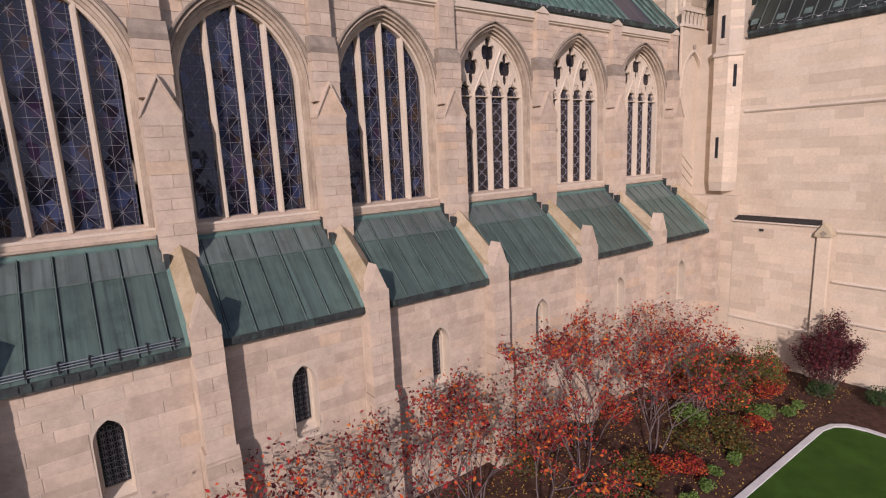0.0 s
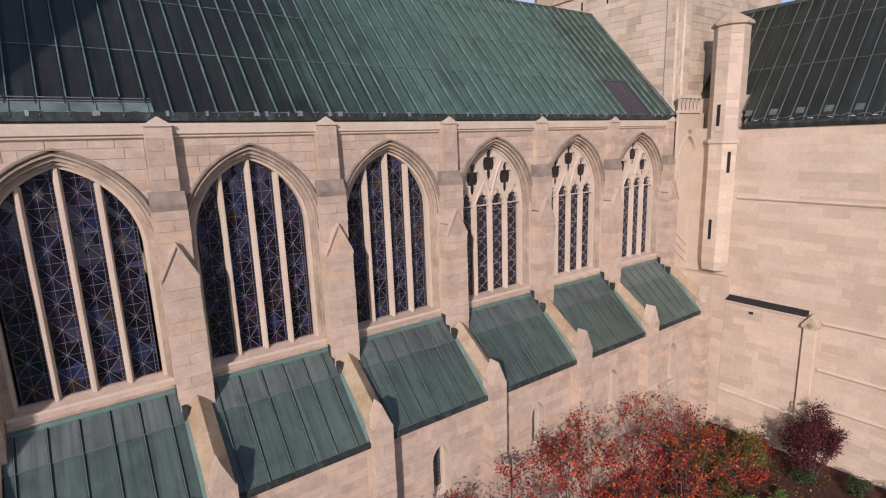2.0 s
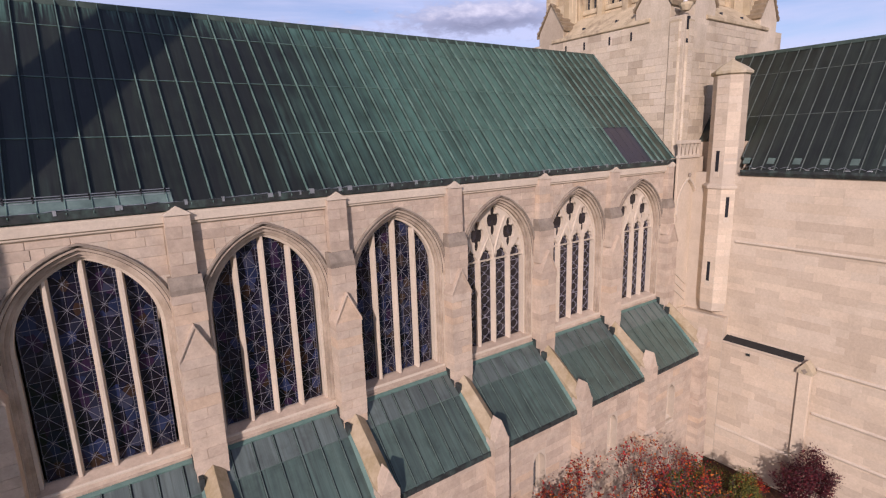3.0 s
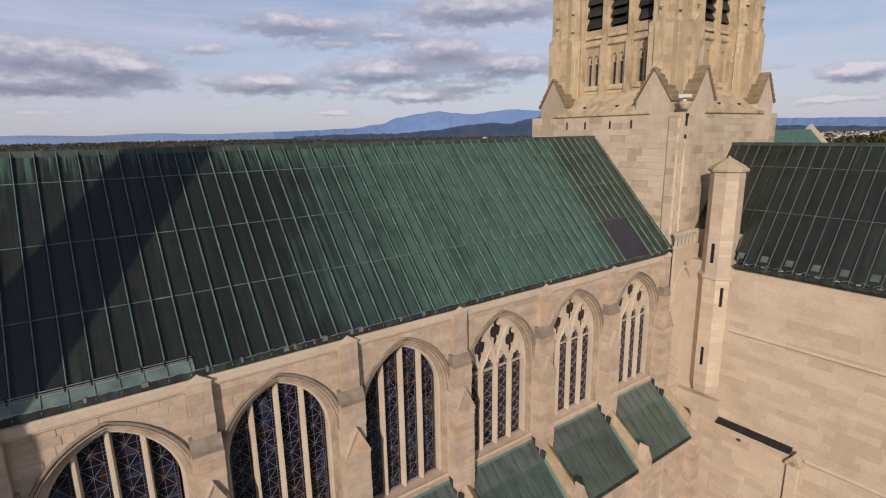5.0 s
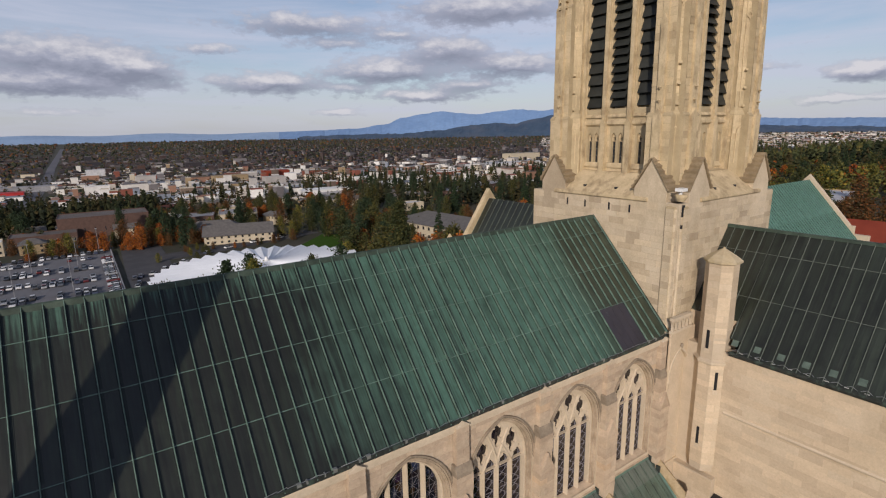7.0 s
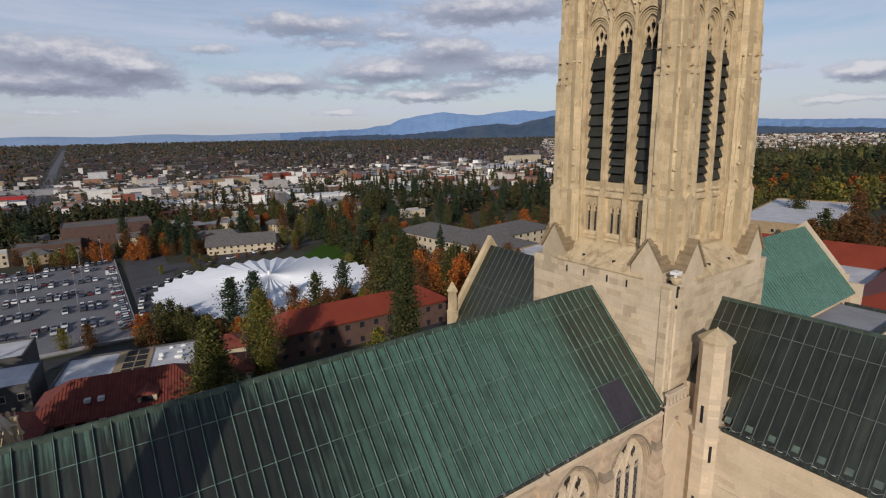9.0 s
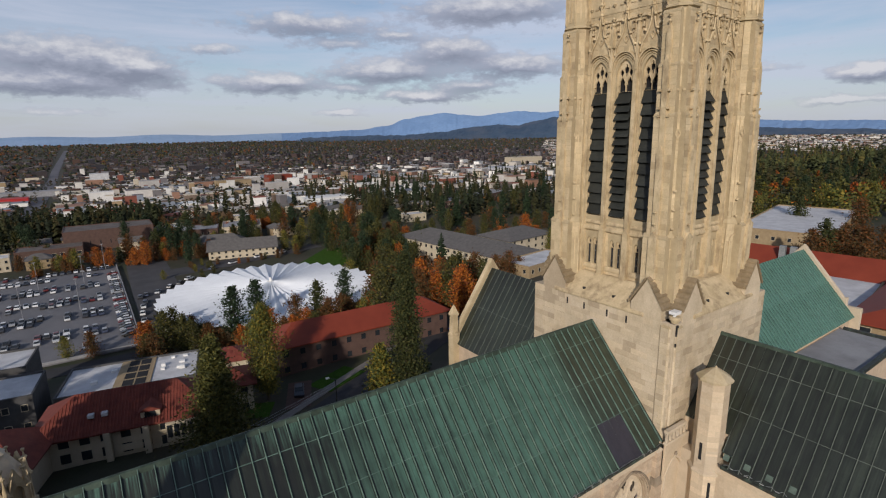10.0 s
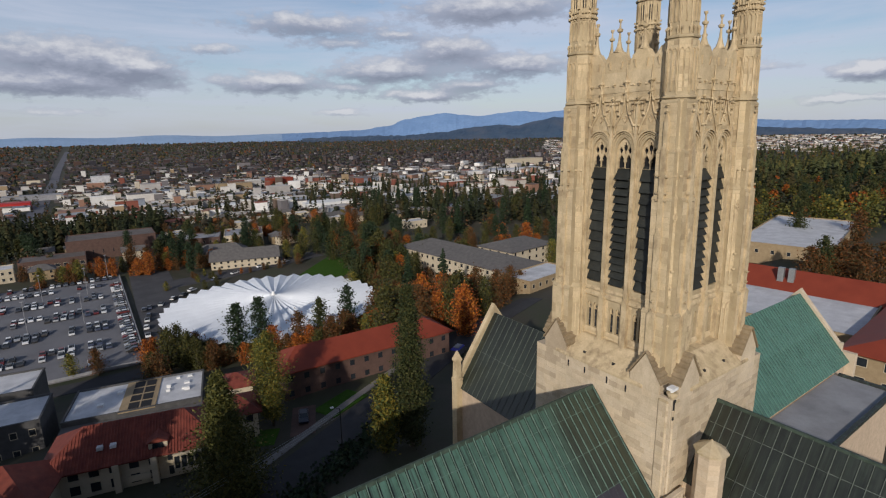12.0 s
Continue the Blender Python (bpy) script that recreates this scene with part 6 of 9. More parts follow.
        for v, r in ((47.5, 0.17), (51.05, 0.21), (51.5, 0.18), (52.6, 0.16)):
            knop(s, x, y, v, r)
        part("shaft", s, stone_carved, tower, "slender stepped shaft with carved bosses", bevel=0.012)
    for u in LANC:
        for side in (-1, 1):
            s = Shape().slab([[(0.0, 51.25), (0.16, 51.33), (0.16, 51.42), (0.0, 51.55)]], lambda a, v, d: to(d, v, a), min(u + side * 0.3, u + side * 1.0), max(u + side * 0.3, u + side * 1.0))
            part("string_course", s, stone_carved, tower)
            s = Shape().slab([[(0.0, 52.42), (0.13, 52.5), (0.13, 52.58), (0.0, 52.68)]], lambda a, v, d: to(d, v, a), min(u + side * 0.32, u + side * 0.7), max(u + side * 0.32, u + side * 0.7))
            part("string_course", s, stone_carved, tower)
    # Parapet: rounded merlons over the piers, each with a tall finial.
    for u in PIERS:
        half = 1.08
        outline = [(u - half, 53.6), (u + half, 53.6), (u + half, 54.2), (u + half - 0.06, 54.5), (u + 0.80, 54.75), (u + 0.55, 55.1), (u + 0.45, 55.2), (u - 0.45, 55.2), (u - 0.55, 55.1), (u - 0.80, 54.75), (u - half + 0.06, 54.5), (u - half, 54.2)]
        s = Shape().slab([outline], to, -0.55, 0.06)
        merlon = part("merlon", s, stone_tower, tower, "round-shouldered parapet merlon", bevel=0.03)
        s = Shape()
        for side in (-1, 1):
            s.hexa([to(u + side * 0.52 - 0.06, 53.85, 0.05), to(u + side * 0.52 + 0.06, 53.85, 0.05), to(u + side * 0.62 + 0.06, 54.45, 0.05), to(u + side * 0.62 - 0.06, 54.45, 0.05)], [to(u + side * 0.52 - 0.06, 53.85, 0.12), to(u + side * 0.52 + 0.06, 53.85, 0.12), to(u + side * 0.62 + 0.06, 54.45, 0.20), to(u + side * 0.62 - 0.06, 54.45, 0.20)])
        part("panel", s, stone_carved, merlon)
        x, y, z = to(u, 0.0, -0.25)
        s = Shape()
        finial(s, x, y, 55.18, 2.5)
        part("pinnacle", s, stone_carved, tower, "tall slender finial with two flared buds", smooth=False)
    s = Shape().slab([[(-3.7, 52.0), (3.7, 52.0), (3.7, 53.75), (-3.7, 53.75)]], to, -0.6, 0.054)
    part("parapet", s, stone_tower, tower, "stone parapet wall below the merlons")


for k in range(4):
    side_parts(k)


def corner(sx, sy):
    """An octagonal corner turret with panelled faces, finials and an open lantern."""
    x, y = UX + sx * 4.75, UY + sy * 4.75
    s = Shape().rings(x, y, [(28.6, 1.55), (35.0, 1.50), (35.3, 1.36), (44.0, 1.31), (44.3, 1.22), (47.6, 1.20), (47.8, 1.13), (51.2, 1.11), (51.25, 1.31), (51.36, 1.31), (51.45, 1.18), (55.3, 1.15), (55.35, 1.27), (55.5, 1.29), (55.6, 1.07), (60.7, 1.02)], 8)
    tur = part("corner_turret", s, stone_joint, tower, "octagonal panelled corner turret with carved finials", bevel=0.015)
    st, ribs, clasp = Shape(), Shape(), Shape()
    for j in range(8):
        a = math.pi / 4 * j
        ca, sa = math.cos(a), math.sin(a)
        out = Vector((ca, sa, 0))

        def on_face(r):
            ap = r * math.cos(math.pi / 8)
            return lambda u, v, d: (x + (ap + d) * ca - u * sa, y + (ap + d) * sa + u * ca, v)

        for z0, z1, r in ((30.4, 34.9, 1.51), (35.4, 43.9, 1.335), (44.4, 47.5, 1.21), (47.9, 51.1, 1.12), (51.5, 55.2, 1.165)):
            half = r * math.sin(math.pi / 8)
            lay_joined(st, ashlar(-half, half, z0, z1, rng, (), (0.42, 0.56), (0.4, 0.9)), on_face(r - 0.004), rng, 0.012)
        half = 0.30
        inward = j % 2 == 0 and ca * sx + sa * sy < -0.5
        if j % 2 == 0 and not inward:
            # A flat clasping buttress squares off each main face.
            for z0, z1, r, w in ((29.6, 34.9, 1.73, 0.98), (34.9, 43.9, 1.53, 0.82), (43.9, 47.4, 1.385, 0.76), (47.4, 51.0, 1.255, 0.70)):
                clasp.slab([[(-w, z0), (w, z0), (w, z1), (-w, z1)]], on_face(r), -0.9, 0.0)
                lay_joined(st, ashlar(-w, w, z0 + 0.1, z1, rng, (), (0.42, 0.56), (0.5, 1.0)), on_face(r + 0.004), rng, 0.012)
                clasp.slab([[(0.03, z1 - 0.12), (0.03, z1 - 0.02), (-0.2, z1 + 0.22), (-0.3, z1 - 0.12)]], lambda a, v, d, r=r: on_face(r)(d, v, a), -w - 0.02, w + 0.02)
            # A stepped pilaster with a gabled head runs up each main face.
            put = on_face(1.56)
            for z0, z1, w, d0, d1 in ((30.0, 34.8, 0.34, 0.0, 0.40), (34.8, 41.2, 0.26, -0.05, 0.20), (41.2, 47.5, 0.22, -0.25, 0.10), (47.5, 49.6, 0.17, -0.30, -0.02)):
                ribs.slab([[(-w, z0), (w, z0), (w, z1), (0, z1 + 0.55), (-w, z1)]], put, d0 - 0.2, d1)
            for v, d in ((35.9, 0.3), (36.8, 0.3), (50.3, -0.1), (50.75, -0.1)):
                px, py, pz = put(0, v, d)
                knop(ribs, px, py, v, 0.15)
            for side in (-1, 1):
                for v in (43.8, 44.35, 45.6):
                    hook(ribs, put(side * 0.36, v, -0.08), out, 0.26)
        elif j % 2:
            put = on_face(1.36)
            for side in (-0.22, 0.22):
                ribs.tube(put(side, 35.5, 0.02), put(side, 43.8, 0.02), 0.05, sides=4)
                hook(ribs, put(side, 45.6, -0.08), out, 0.24)
                ribs.tube(put(side, 44.2, -0.1), put(side, 45.5, -0.06), 0.07, 0.09, sides=5)
            for v in (35.6, 37.0, 38.4):
                hook(ribs, put(0, v, 0.05), out, 0.26)
            ribs.slab([foil(0.0, 42.6, 0.20, 1.9, 14), foil(0.0, 42.6, 0.11, 1.9, 14)], put, -0.02, 0.07)
            ribs.slab([ring_of(arch(0.30, 31.0, 33.6, 0.3, 5), arch(0.22, 31.05, 33.6, 0.3, 5))], on_face(1.50), -0.02, 0.09)
        # Blind arches of the upper stages.
        for z0, z1, r, w, u0 in ((51.7, 54.35, 1.165, 0.19, 0.20), (56.4, 57.6, 1.06, 0.17, 0.18)):
            for u in (-u0, u0):
                ribs.slab([moved(ring_of(arch(w, z0, z1, 0.25, 5), arch(w - 0.05, z0 + 0.05, z1, 0.25, 5)), u)], on_face(r), -0.02, 0.09)
        put = on_face(1.06)
        for u in (-0.26, 0.0, 0.26):
            ribs.tube(put(u, 58.0, 0.02), put(u, 60.6, 0.02), 0.06, sides=4)
            hook(ribs, put(u, 58.2, 0.0), out, 0.26)
            hook(ribs, put(u + 0.13, 58.6, 0.0), out, 0.22)
        ribs.slab([foil(0, 57.95, 0.22, 1.2, 12), foil(0, 57.95, 0.13, 1.2, 12)], put, 0.0, 0.07)
        # The lantern slot is a black plate too, its shade painted on.
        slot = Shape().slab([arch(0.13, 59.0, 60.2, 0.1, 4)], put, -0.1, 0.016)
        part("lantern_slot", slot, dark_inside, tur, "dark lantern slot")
        # Upright leaf hooks standing on the ring, and the ribs of the angles.
        for u in (-0.28, 0.28):
            put = on_face(1.20)
            ribs.rings(*put(u, 0, 0.0)[:2], [(55.5, 0.05), (55.85, 0.05), (55.95, 0.10), (56.08, 0.11), (56.16, 0.04)], 6)
        e = a + math.pi / 8
        ce, se = math.cos(e), math.sin(e)
        for z0, z1, r, w in ((30.2, 34.9, 1.53, 0.08), (35.6, 43.9, 1.34, 0.07), (44.5, 51.1, 1.17, 0.065), (51.5, 55.2, 1.17, 0.07), (55.7, 60.6, 1.05, 0.07)):
            ribs.tube((x + r * ce, y + r * se, z0), (x + r * ce, y + r * se, z1), w, w * 0.85, sides=5)
        hook(ribs, (x + 1.05 * ce, y + 1.05 * se, 58.9), (ce, se, 0), 0.24)
    part("clasping_buttress", clasp, stone_joint, tur, "flat stepped clasping buttresses")
    tagged(part("masonry", st, stone_tower, tur), kind="stuff")
    part("carved_rib", ribs, stone_carved, tur, "carved ribs and leaf crockets")
    s = Shape().rings(x, y, [(60.7, 1.2), (60.85, 1.24), (60.95, 0.8), (61.4, 0.62), (61.9, 0.35), (63.2, 0.10)], 8)
    part("spirelet", s, stone_carved, tur)


for sx in (-1, 1):
    for sy in (-1, 1):
        corner(sx, sy)

# The belfry stage leans in a little towards the top on its south and east sides.
for ob in tower.children_recursive:
    if ob.data and ob.data.users == 1:
        for v in ob.data.vertices:
            lean = 0.017 * max(v.co.z - 38.0, 0.0)
            v.co.y += lean * max(UY - v.co.y, 0.0) / 4.75
            v.co.x -= lean * max(v.co.x - UX, 0.0) / 4.75

# ---- north transept ----
seam_roof("roof_north_transept", "dark green copper roof of the far transept", (35.75, 0, 16.9), (TR_X + 0.2, 0, 25.8), (0, 1, 0), spaced(35.0, 50.3, 0.9), [0.0, 0.5, 1.0], copper_transept, seam_transept, rng, rib=0.09, shade_fold=0.05)
s = Shape().hexa([(47.6, 35, 16.6), (TR_X + 0.2, 35, 25.6), (TR_X + 0.2, 50.3, 25.6), (47.6, 50.3, 16.6)], [(47.6, 35, 16.8), (TR_X + 0.2, 35, 25.79), (TR_X + 0.2, 50.3, 25.79), (47.6, 50.3, 16.8)])
structure("roof_north_transept_east", s, copper_transept, "east slope of the far transept roof", "roof")
s = Shape().box(36.0, 47.4, 35.0, 50.3, -9, 16.85)
structure("wall_north_transept", s, stone, "sandstone walls of the far transept", "wall")
s = Shape().slab([[(35.5, 16.4), (47.9, 16.4), (47.9, 17.4), (41.8, 26.6), (35.5, 17.4)]], lambda u, v, d: (u, d, v), 50.3, 50.9)
s.slab([[(35.3, 17.2), (41.8, 26.5), (48.3, 17.2), (48.3, 17.6), (41.8, 27.0), (35.3, 17.6)]], lambda u, v, d: (u, d, v), 50.28, 50.92)
structure("wall_north_gable", s, stone_tower, "stone gable of the far transept with pale coping", "wall")
pier = thing("corner_pier", "slender stone corner pier with a small gabled cap", "pier")
s = Shape().box(35.1, 36.1, 49.9, 50.9, -9, 18.0)
part("shaft", s, stone_tower, pier, bevel=0.03)
s = Shape().rings(35.6, 50.4, [(18.0, 0.75), (18.3, 0.75), (18.35, 0.6), (20.6, 0.5), (20.7, 0.66), (20.9, 0.66), (22.0, 0.08)], 4)
part("cap", s, stone_carved, pier)

# ---- chancel ----
seam_roof("roof_chancel_south", "bright green copper chancel roof with close standing seams", (0, 21.6, 19.65), (0, 28.1, 27.2), (1, 0, 0), spaced(48.8, 76.3, 0.62), [0.0, 0.5, 1.0], copper_chancel, seam_pale, rng)
s = Shape().hexa([(48.8, 34.6, 19.45), (76.3, 34.6, 19.45), (76.3, 28.1, 27.0), (48.8, 28.1, 27.0)], [(48.8, 34.6, 19.65), (76.3, 34.6, 19.65), (76.3, 28.1, 27.19), (48.8, 28.1, 27.19)])
structure("roof_chancel_north", s, copper_chancel, "north slope of the chancel roof", "roof")
s = Shape().box(48.8, 76.3, 22.0, 34.2, GROUND, 19.5)
structure("wall_chancel", s, stone, "sandstone chancel walls", "wall")
s = Shape().slab([[(21.0, 17.0), (35.2, 17.0), (35.2, 19.0), (33.2, 21.6), (28.1, 27.9), (23.0, 21.9), (22.6, 21.9), (22.6, 20.9), (21.0, 20.9)]], lambda u, v, d: (d, u, v), 76.3, 76.95)
structure("wall_chancel_gable", s, stone_pale, "chancel gable with pale stone coping and kneelers", "wall", bevel=0.03)
s = Shape().box(48.9, 72.6, 15.9, 22.0, GROUND, 19.0)
structure("wall_chancel_aisle", s, stone, "low flat-roofed stone range beside the chancel", "wall")
s = Shape().box(48.9, 72.3, 16.2, 21.8, 19.0, 19.08)
structure("roof_chancel_aisle", s, flat_grey, "grey flat roof with damp patches beside the chancel", "roof")
s = Shape().box(48.9, 72.7, 15.8, 16.2, 19.0, 19.4).box(72.3, 72.7, 16.2, 21.4, 19.0, 19.4)
structure("trim_parapet_low", s, gutter_dark, "dark metal-capped parapet of the flat roof", "trim")

# ---- north-west stair turret behind the nave ----
nwx, nwy = -7.5, 42.0
crown = thing("stair_turret", "octagonal stone turret with gabled crown behind the nave", "turret", at=(0, 0, -2.6))
s = Shape().rings(nwx, nwy, [(-9.0, 2.2), (12.0, 2.15), (12.2, 1.95), (21.2, 1.9), (21.3, 2.1), (21.5, 2.1), (21.6, 1.7), (24.0, 1.6)], 8)
part("shaft", s, stone_joint, crown)
st = Shape()
for j in range(8):
    a = math.pi / 4 * j
    put = lambda r: (lambda u, v, d: (nwx + (r * math.cos(math.pi / 8) + d) * math.cos(a) - u * math.sin(a), nwy + (r * math.cos(math.pi / 8) + d) * math.sin(a) + u * math.cos(a), v))
    lay_joined(st, ashlar(-0.72, 0.72, 12.4, 21.1, rng, (), (0.42, 0.56), (0.4, 1.0)), put(1.9), rng, 0.014)
    s = Shape().slab([[(-0.62, 21.6), (0.62, 21.6), (0.62, 23.4), (0.0, 25.0), (-0.62, 23.4)], arch(0.36, 21.8, 23.2, 0.25, 5)], put(1.75), -0.05, 0.16)
    part("gablet", s, stone_carved, crown, bevel=0.02)
    e = a + math.pi / 8
    s = Shape()
    finial(s, nwx + 1.75 * math.cos(e), nwy + 1.75 * math.sin(e), 23.4, 1.9, 0.24)
    part("pinnacle", s, stone_carved, crown)
tagged(part("masonry", st, stone_tower, crown), kind="stuff")
s = Shape().rings(nwx, nwy, [(24.0, 1.62), (24.15, 1.6), (25.6, 0.85), (25.75, 0.9), (26.6, 0.1)], 8)
part("cap", s, stone_pale, crown)

# ---- garden below the aisle ----
s = Shape().slab([[(-14, 9.45), (28.9, 9.45), (29.9, 9.2), (30.5, 8.7), (30.75, 7.9), (30.75, -14), (35.9, -14), (36.1, 17.0), (34.0, 17.9), (-14, 17.9)]], lambda u, v, d: (u, v, d), -3.2, -2.97)
structure("ground_bed", s, mulch, "bark-mulched planting bed beside the church", "ground")
s = Shape().slab([[(-14, 9.15), (28.9, 9.15), (29.75, 8.95), (30.25, 8.5), (30.45, 7.8), (30.45, -14), (-14, -14)]], lambda u, v, d: (u, v, d), -3.2, -2.94)
structure("lawn", s, grass, "short dark green mown lawn with a rounded corner", "lawn")
outer = [(-14, 9.45), (28.9, 9.45), (29.9, 9.2), (30.5, 8.7), (30.75, 7.9), (30.75, -14)]
inner_edge = [(-14, 9.15), (28.9, 9.15), (29.75, 8.95), (30.25, 8.5), (30.45, 7.8), (30.45, -14)]
s = Shape().slab([outer + list(reversed(inner_edge))], lambda u, v, d: (u, v, d), -3.2, -2.89)
structure("kerb", s, concrete, "pale concrete kerb round the lawn", "kerb", bevel=0.02)
top = thing("window_13", "dark arched basement window low in the aisle wall", "window")
top["kind"] = "structure"
s = Shape().slab([moved(arch(0.62, -2.4, -1.25, 0.3, 6), 15.4)], on_aisle, -0.05, 0.03)
part("pane", s, dark_inside, top)
o, i = arch(0.8, -2.4, -1.25, 0.3, 6), arch(0.62, -2.38, -1.25, 0.3, 6)
s = Shape().slab([moved(o[1:] + [o[0], i[0]] + list(reversed(i[1:])), 15.4)], on_aisle, -0.02, 0.06)
part("window_frame", s, stone, top)
rng = random.Random(5)


def leaf(shape, p, size, r, narrow=0.55):
    """One folded leaf: two triangles on a slightly bent quad."""
    a = Vector((r.gauss(0, 1), r.gauss(0, 1), r.gauss(0, 0.7))).normalized()
    b = a.cross(Vector((r.gauss(0, 1), r.gauss(0, 1), r.gauss(0, 1)))).normalized()
    p = Vector(p)
    shape.add([p - a * size, p + b * size * narrow, p + a * size, p - b * size * narrow], [(0, 1, 2, 3)])


def branchy(shape, p, way, length, radius, depth, r, ends):
    """A forking branch; ends collects the twigs."""
    p, way = Vector(p), Vector(way).normalized()
    steps = 3
    for i in range(steps):
        q = p + way * (length / steps)
        shape.tube(p, q, radius * (1 - 0.25 * i / steps), radius * (1 - 0.25 * (i + 1) / steps), sides=4 if depth < 2 else 5)
        p = q
        way = (way + Vector((r.gauss(0, 0.13), r.gauss(0, 0.13), r.gauss(0.04, 0.08)))).normalized()
        if depth <= 1:
            ends.append((p.copy(), way.copy()))
    if depth == 0:
        ends.append((p, way))
        return
    for k in range(r.choice((2, 3, 3))):
        side = Vector((r.gauss(0, 1), r.gauss(0, 1), r.gauss(0.15, 0.5))).normalized()
        branchy(shape, p, way * 0.9 + side * 0.62, length * r.uniform(0.6, 0.82), radius * 0.6, depth - 1, r, ends)


def red_tree(x, y, height, seed, leaves, mat, label, stems=4):
    r = random.Random(seed)
    top = thing("small_tree", label, "tree", "autumn trees by the aisle", at=(x, y, -2.98))
    wood, ends = Shape(), []
    for k in range(stems):
        a = 2 * math.pi * (k + r.random() * 0.6) / stems
        lean = r.uniform(0.18, 0.5)
        branchy(wood, (0.12 * math.cos(a), 0.12 * math.sin(a), -0.05), (lean * math.cos(a), lean * math.sin(a), 1), height * 0.42, 0.038, 4, r, ends)
    part("trunk", wood, birch, top, "pale forking stems and bare twigs")
    crown = Shape()
    r.shuffle(ends)
    used = ends[: max(12, int(len(ends) * 0.6))]
    for k in range(leaves):
        p, way = used[k % len(used)]
        t = r.uniform(-0.5, 0.25)
        q = p + way * t + Vector((r.gauss(0, 0.09), r.gauss(0, 0.09), r.gauss(0.05, 0.16)))
        leaf(crown, q, r.uniform(0.05, 0.10), r, 0.6)
    part("crown", crown, mat, top)
    return top


RED = "many-stemmed small tree with sparse crimson autumn leaves and bare twigs"
for x, y, h, sd, count in ((3.6, 13.6, 6.0, 1, 1300), (5.4, 14.8, 5.4, 2, 1200), (9.6, 14.6, 6.0, 3, 1900), (11.6, 15.6, 4.6, 4, 1500), (13.4, 13.4, 5.0, 5, 1900), (16.6, 14.4, 6.4, 6, 2600), (18.6, 15.5, 5.8, 7, 2400), (20.4, 13.2, 4.8, 8, 2200), (23.6, 15.4, 5.6, 9, 1700), (26.2, 14.2, 4.6, 10, 1800)):
    red_tree(x, y, h * 0.95, sd, int(count * 0.76), leaf_red, RED)

# Two more trees out of view, added to dapple the aisle wall with shade.
red_tree(-3.4, 12.6, 5.4, 21, 900, leaf_red, RED)
red_tree(0.8, 12.2, 4.4, 22, 900, leaf_red, RED)


def shrub(x, y, w, h, seed, mat, label, leaves=900, size=0.06, spiky=0.0, category="shrub"):
    r = random.Random(seed)
    top = thing("shrub", label, category, at=(x, y, -2.98))
    wood = Shape()
    for k in range(7):
        a = 2 * math.pi * k / 7 + r.random()
        wood.tube((0, 0, -0.05), (0.6 * w * math.cos(a), 0.6 * w * math.sin(a), h * r.uniform(0.5, 0.85)), 0.03, 0.012, sides=4)
    part("stem", wood, bark, top)
    crown = Shape()
    lobes = [(Vector((r.uniform(-0.5, 0.5) * w, r.uniform(-0.5, 0.5) * w, h * r.uniform(0.3, 0.75))), r.uniform(0.35, 0.6)) for k in range(9)]
    for k in range(leaves):
        c, e = lobes[k % len(lobes)]
        d = Vector((r.gauss(0, 1), r.gauss(0, 1), r.gauss(0, 1))).normalized() * r.uniform(0.55, 1.0) ** 0.5
        q = c + Vector((d.x * w * e, d.y * w * e, d.z * h * e * 0.7))
        if spiky and r.random() < spiky:
            a = k % 13
            q = Vector((0.6 * w * math.cos(a * 2.4) * r.uniform(0.4, 1), 0.6 * w * math.sin(a * 2.4) * r.uniform(0.4, 1), 0)) * (0.5 + 0.5 * r.random()) + Vector((0, 0, h * r.uniform(0.6, 1.25)))
        q.z = max(q.z, 0.04)
        leaf(crown, q, size * r.uniform(0.7, 1.3), r)
    part("crown", crown, mat, top)


r = random.Random(31)
wine = thing("shrub", "large dark wine-red shrub with upright shoots on mulch", "shrub", at=(34.0, 10.6, -2.98))
wood, crown = Shape(), Shape()
for k in range(46):
    a, out = r.uniform(0, 6.28), r.random()
    tip = Vector((2.3 * out * math.cos(a), 2.3 * out * math.sin(a), (5.0 - 2.7 * out) * r.uniform(0.75, 1.12)))
    mid = Vector((tip.x * 0.55, tip.y * 0.55, tip.z * 0.4))
    wood.tube((0.1 * math.cos(a), 0.1 * math.sin(a), -0.05), mid, 0.025, 0.018, sides=4).tube(mid, tip, 0.018, 0.006, sides=4)
    for i in range(190):
        f = r.uniform(0.15, 1.0)
        q = mid.lerp(tip, f)
        leaf(crown, (q.x + r.gauss(0, 0.16), q.y + r.gauss(0, 0.16), max(q.z + r.gauss(0, 0.14), 0.05)), r.uniform(0.04, 0.085), r)
part("stem", wood, bark, wine)
part("crown", crown, leaf_wine, wine)
shrub(31.6, 13.2, 1.3, 2.4, 35, leaf_yellow, "tall yellow-green shrub in the corner of the bed", 3600, 0.055, 0.15)
shrub(29.0, 13.4, 0.8, 0.9, 32, leaf_red, "low crimson shrub in the planting bed", 1300, 0.05)
shrub(20.8, 11.6, 0.8, 0.8, 33, leaf_red, "low crimson shrub in the planting bed", 1300, 0.05)
for k, (x, y) in enumerate(((22.9, 10.65), (21.4, 10.65), (20.0, 10.5), (18.7, 10.4), (30.5, 10.95), (29.3, 10.9))):
    shrub(x, y, 0.42, 0.5, 40 + k, leaf_lime, "small rounded light green perennial clump on mulch", 700, 0.045)
for k, (x, y) in enumerate(((32.9, 10.6), (34.2, 8.4), (34.9, 6.6))):
    shrub(x, y, 0.75, 0.9, 50 + k, leaf_green, "low green evergreen shrub on mulch", 1100, 0.055)
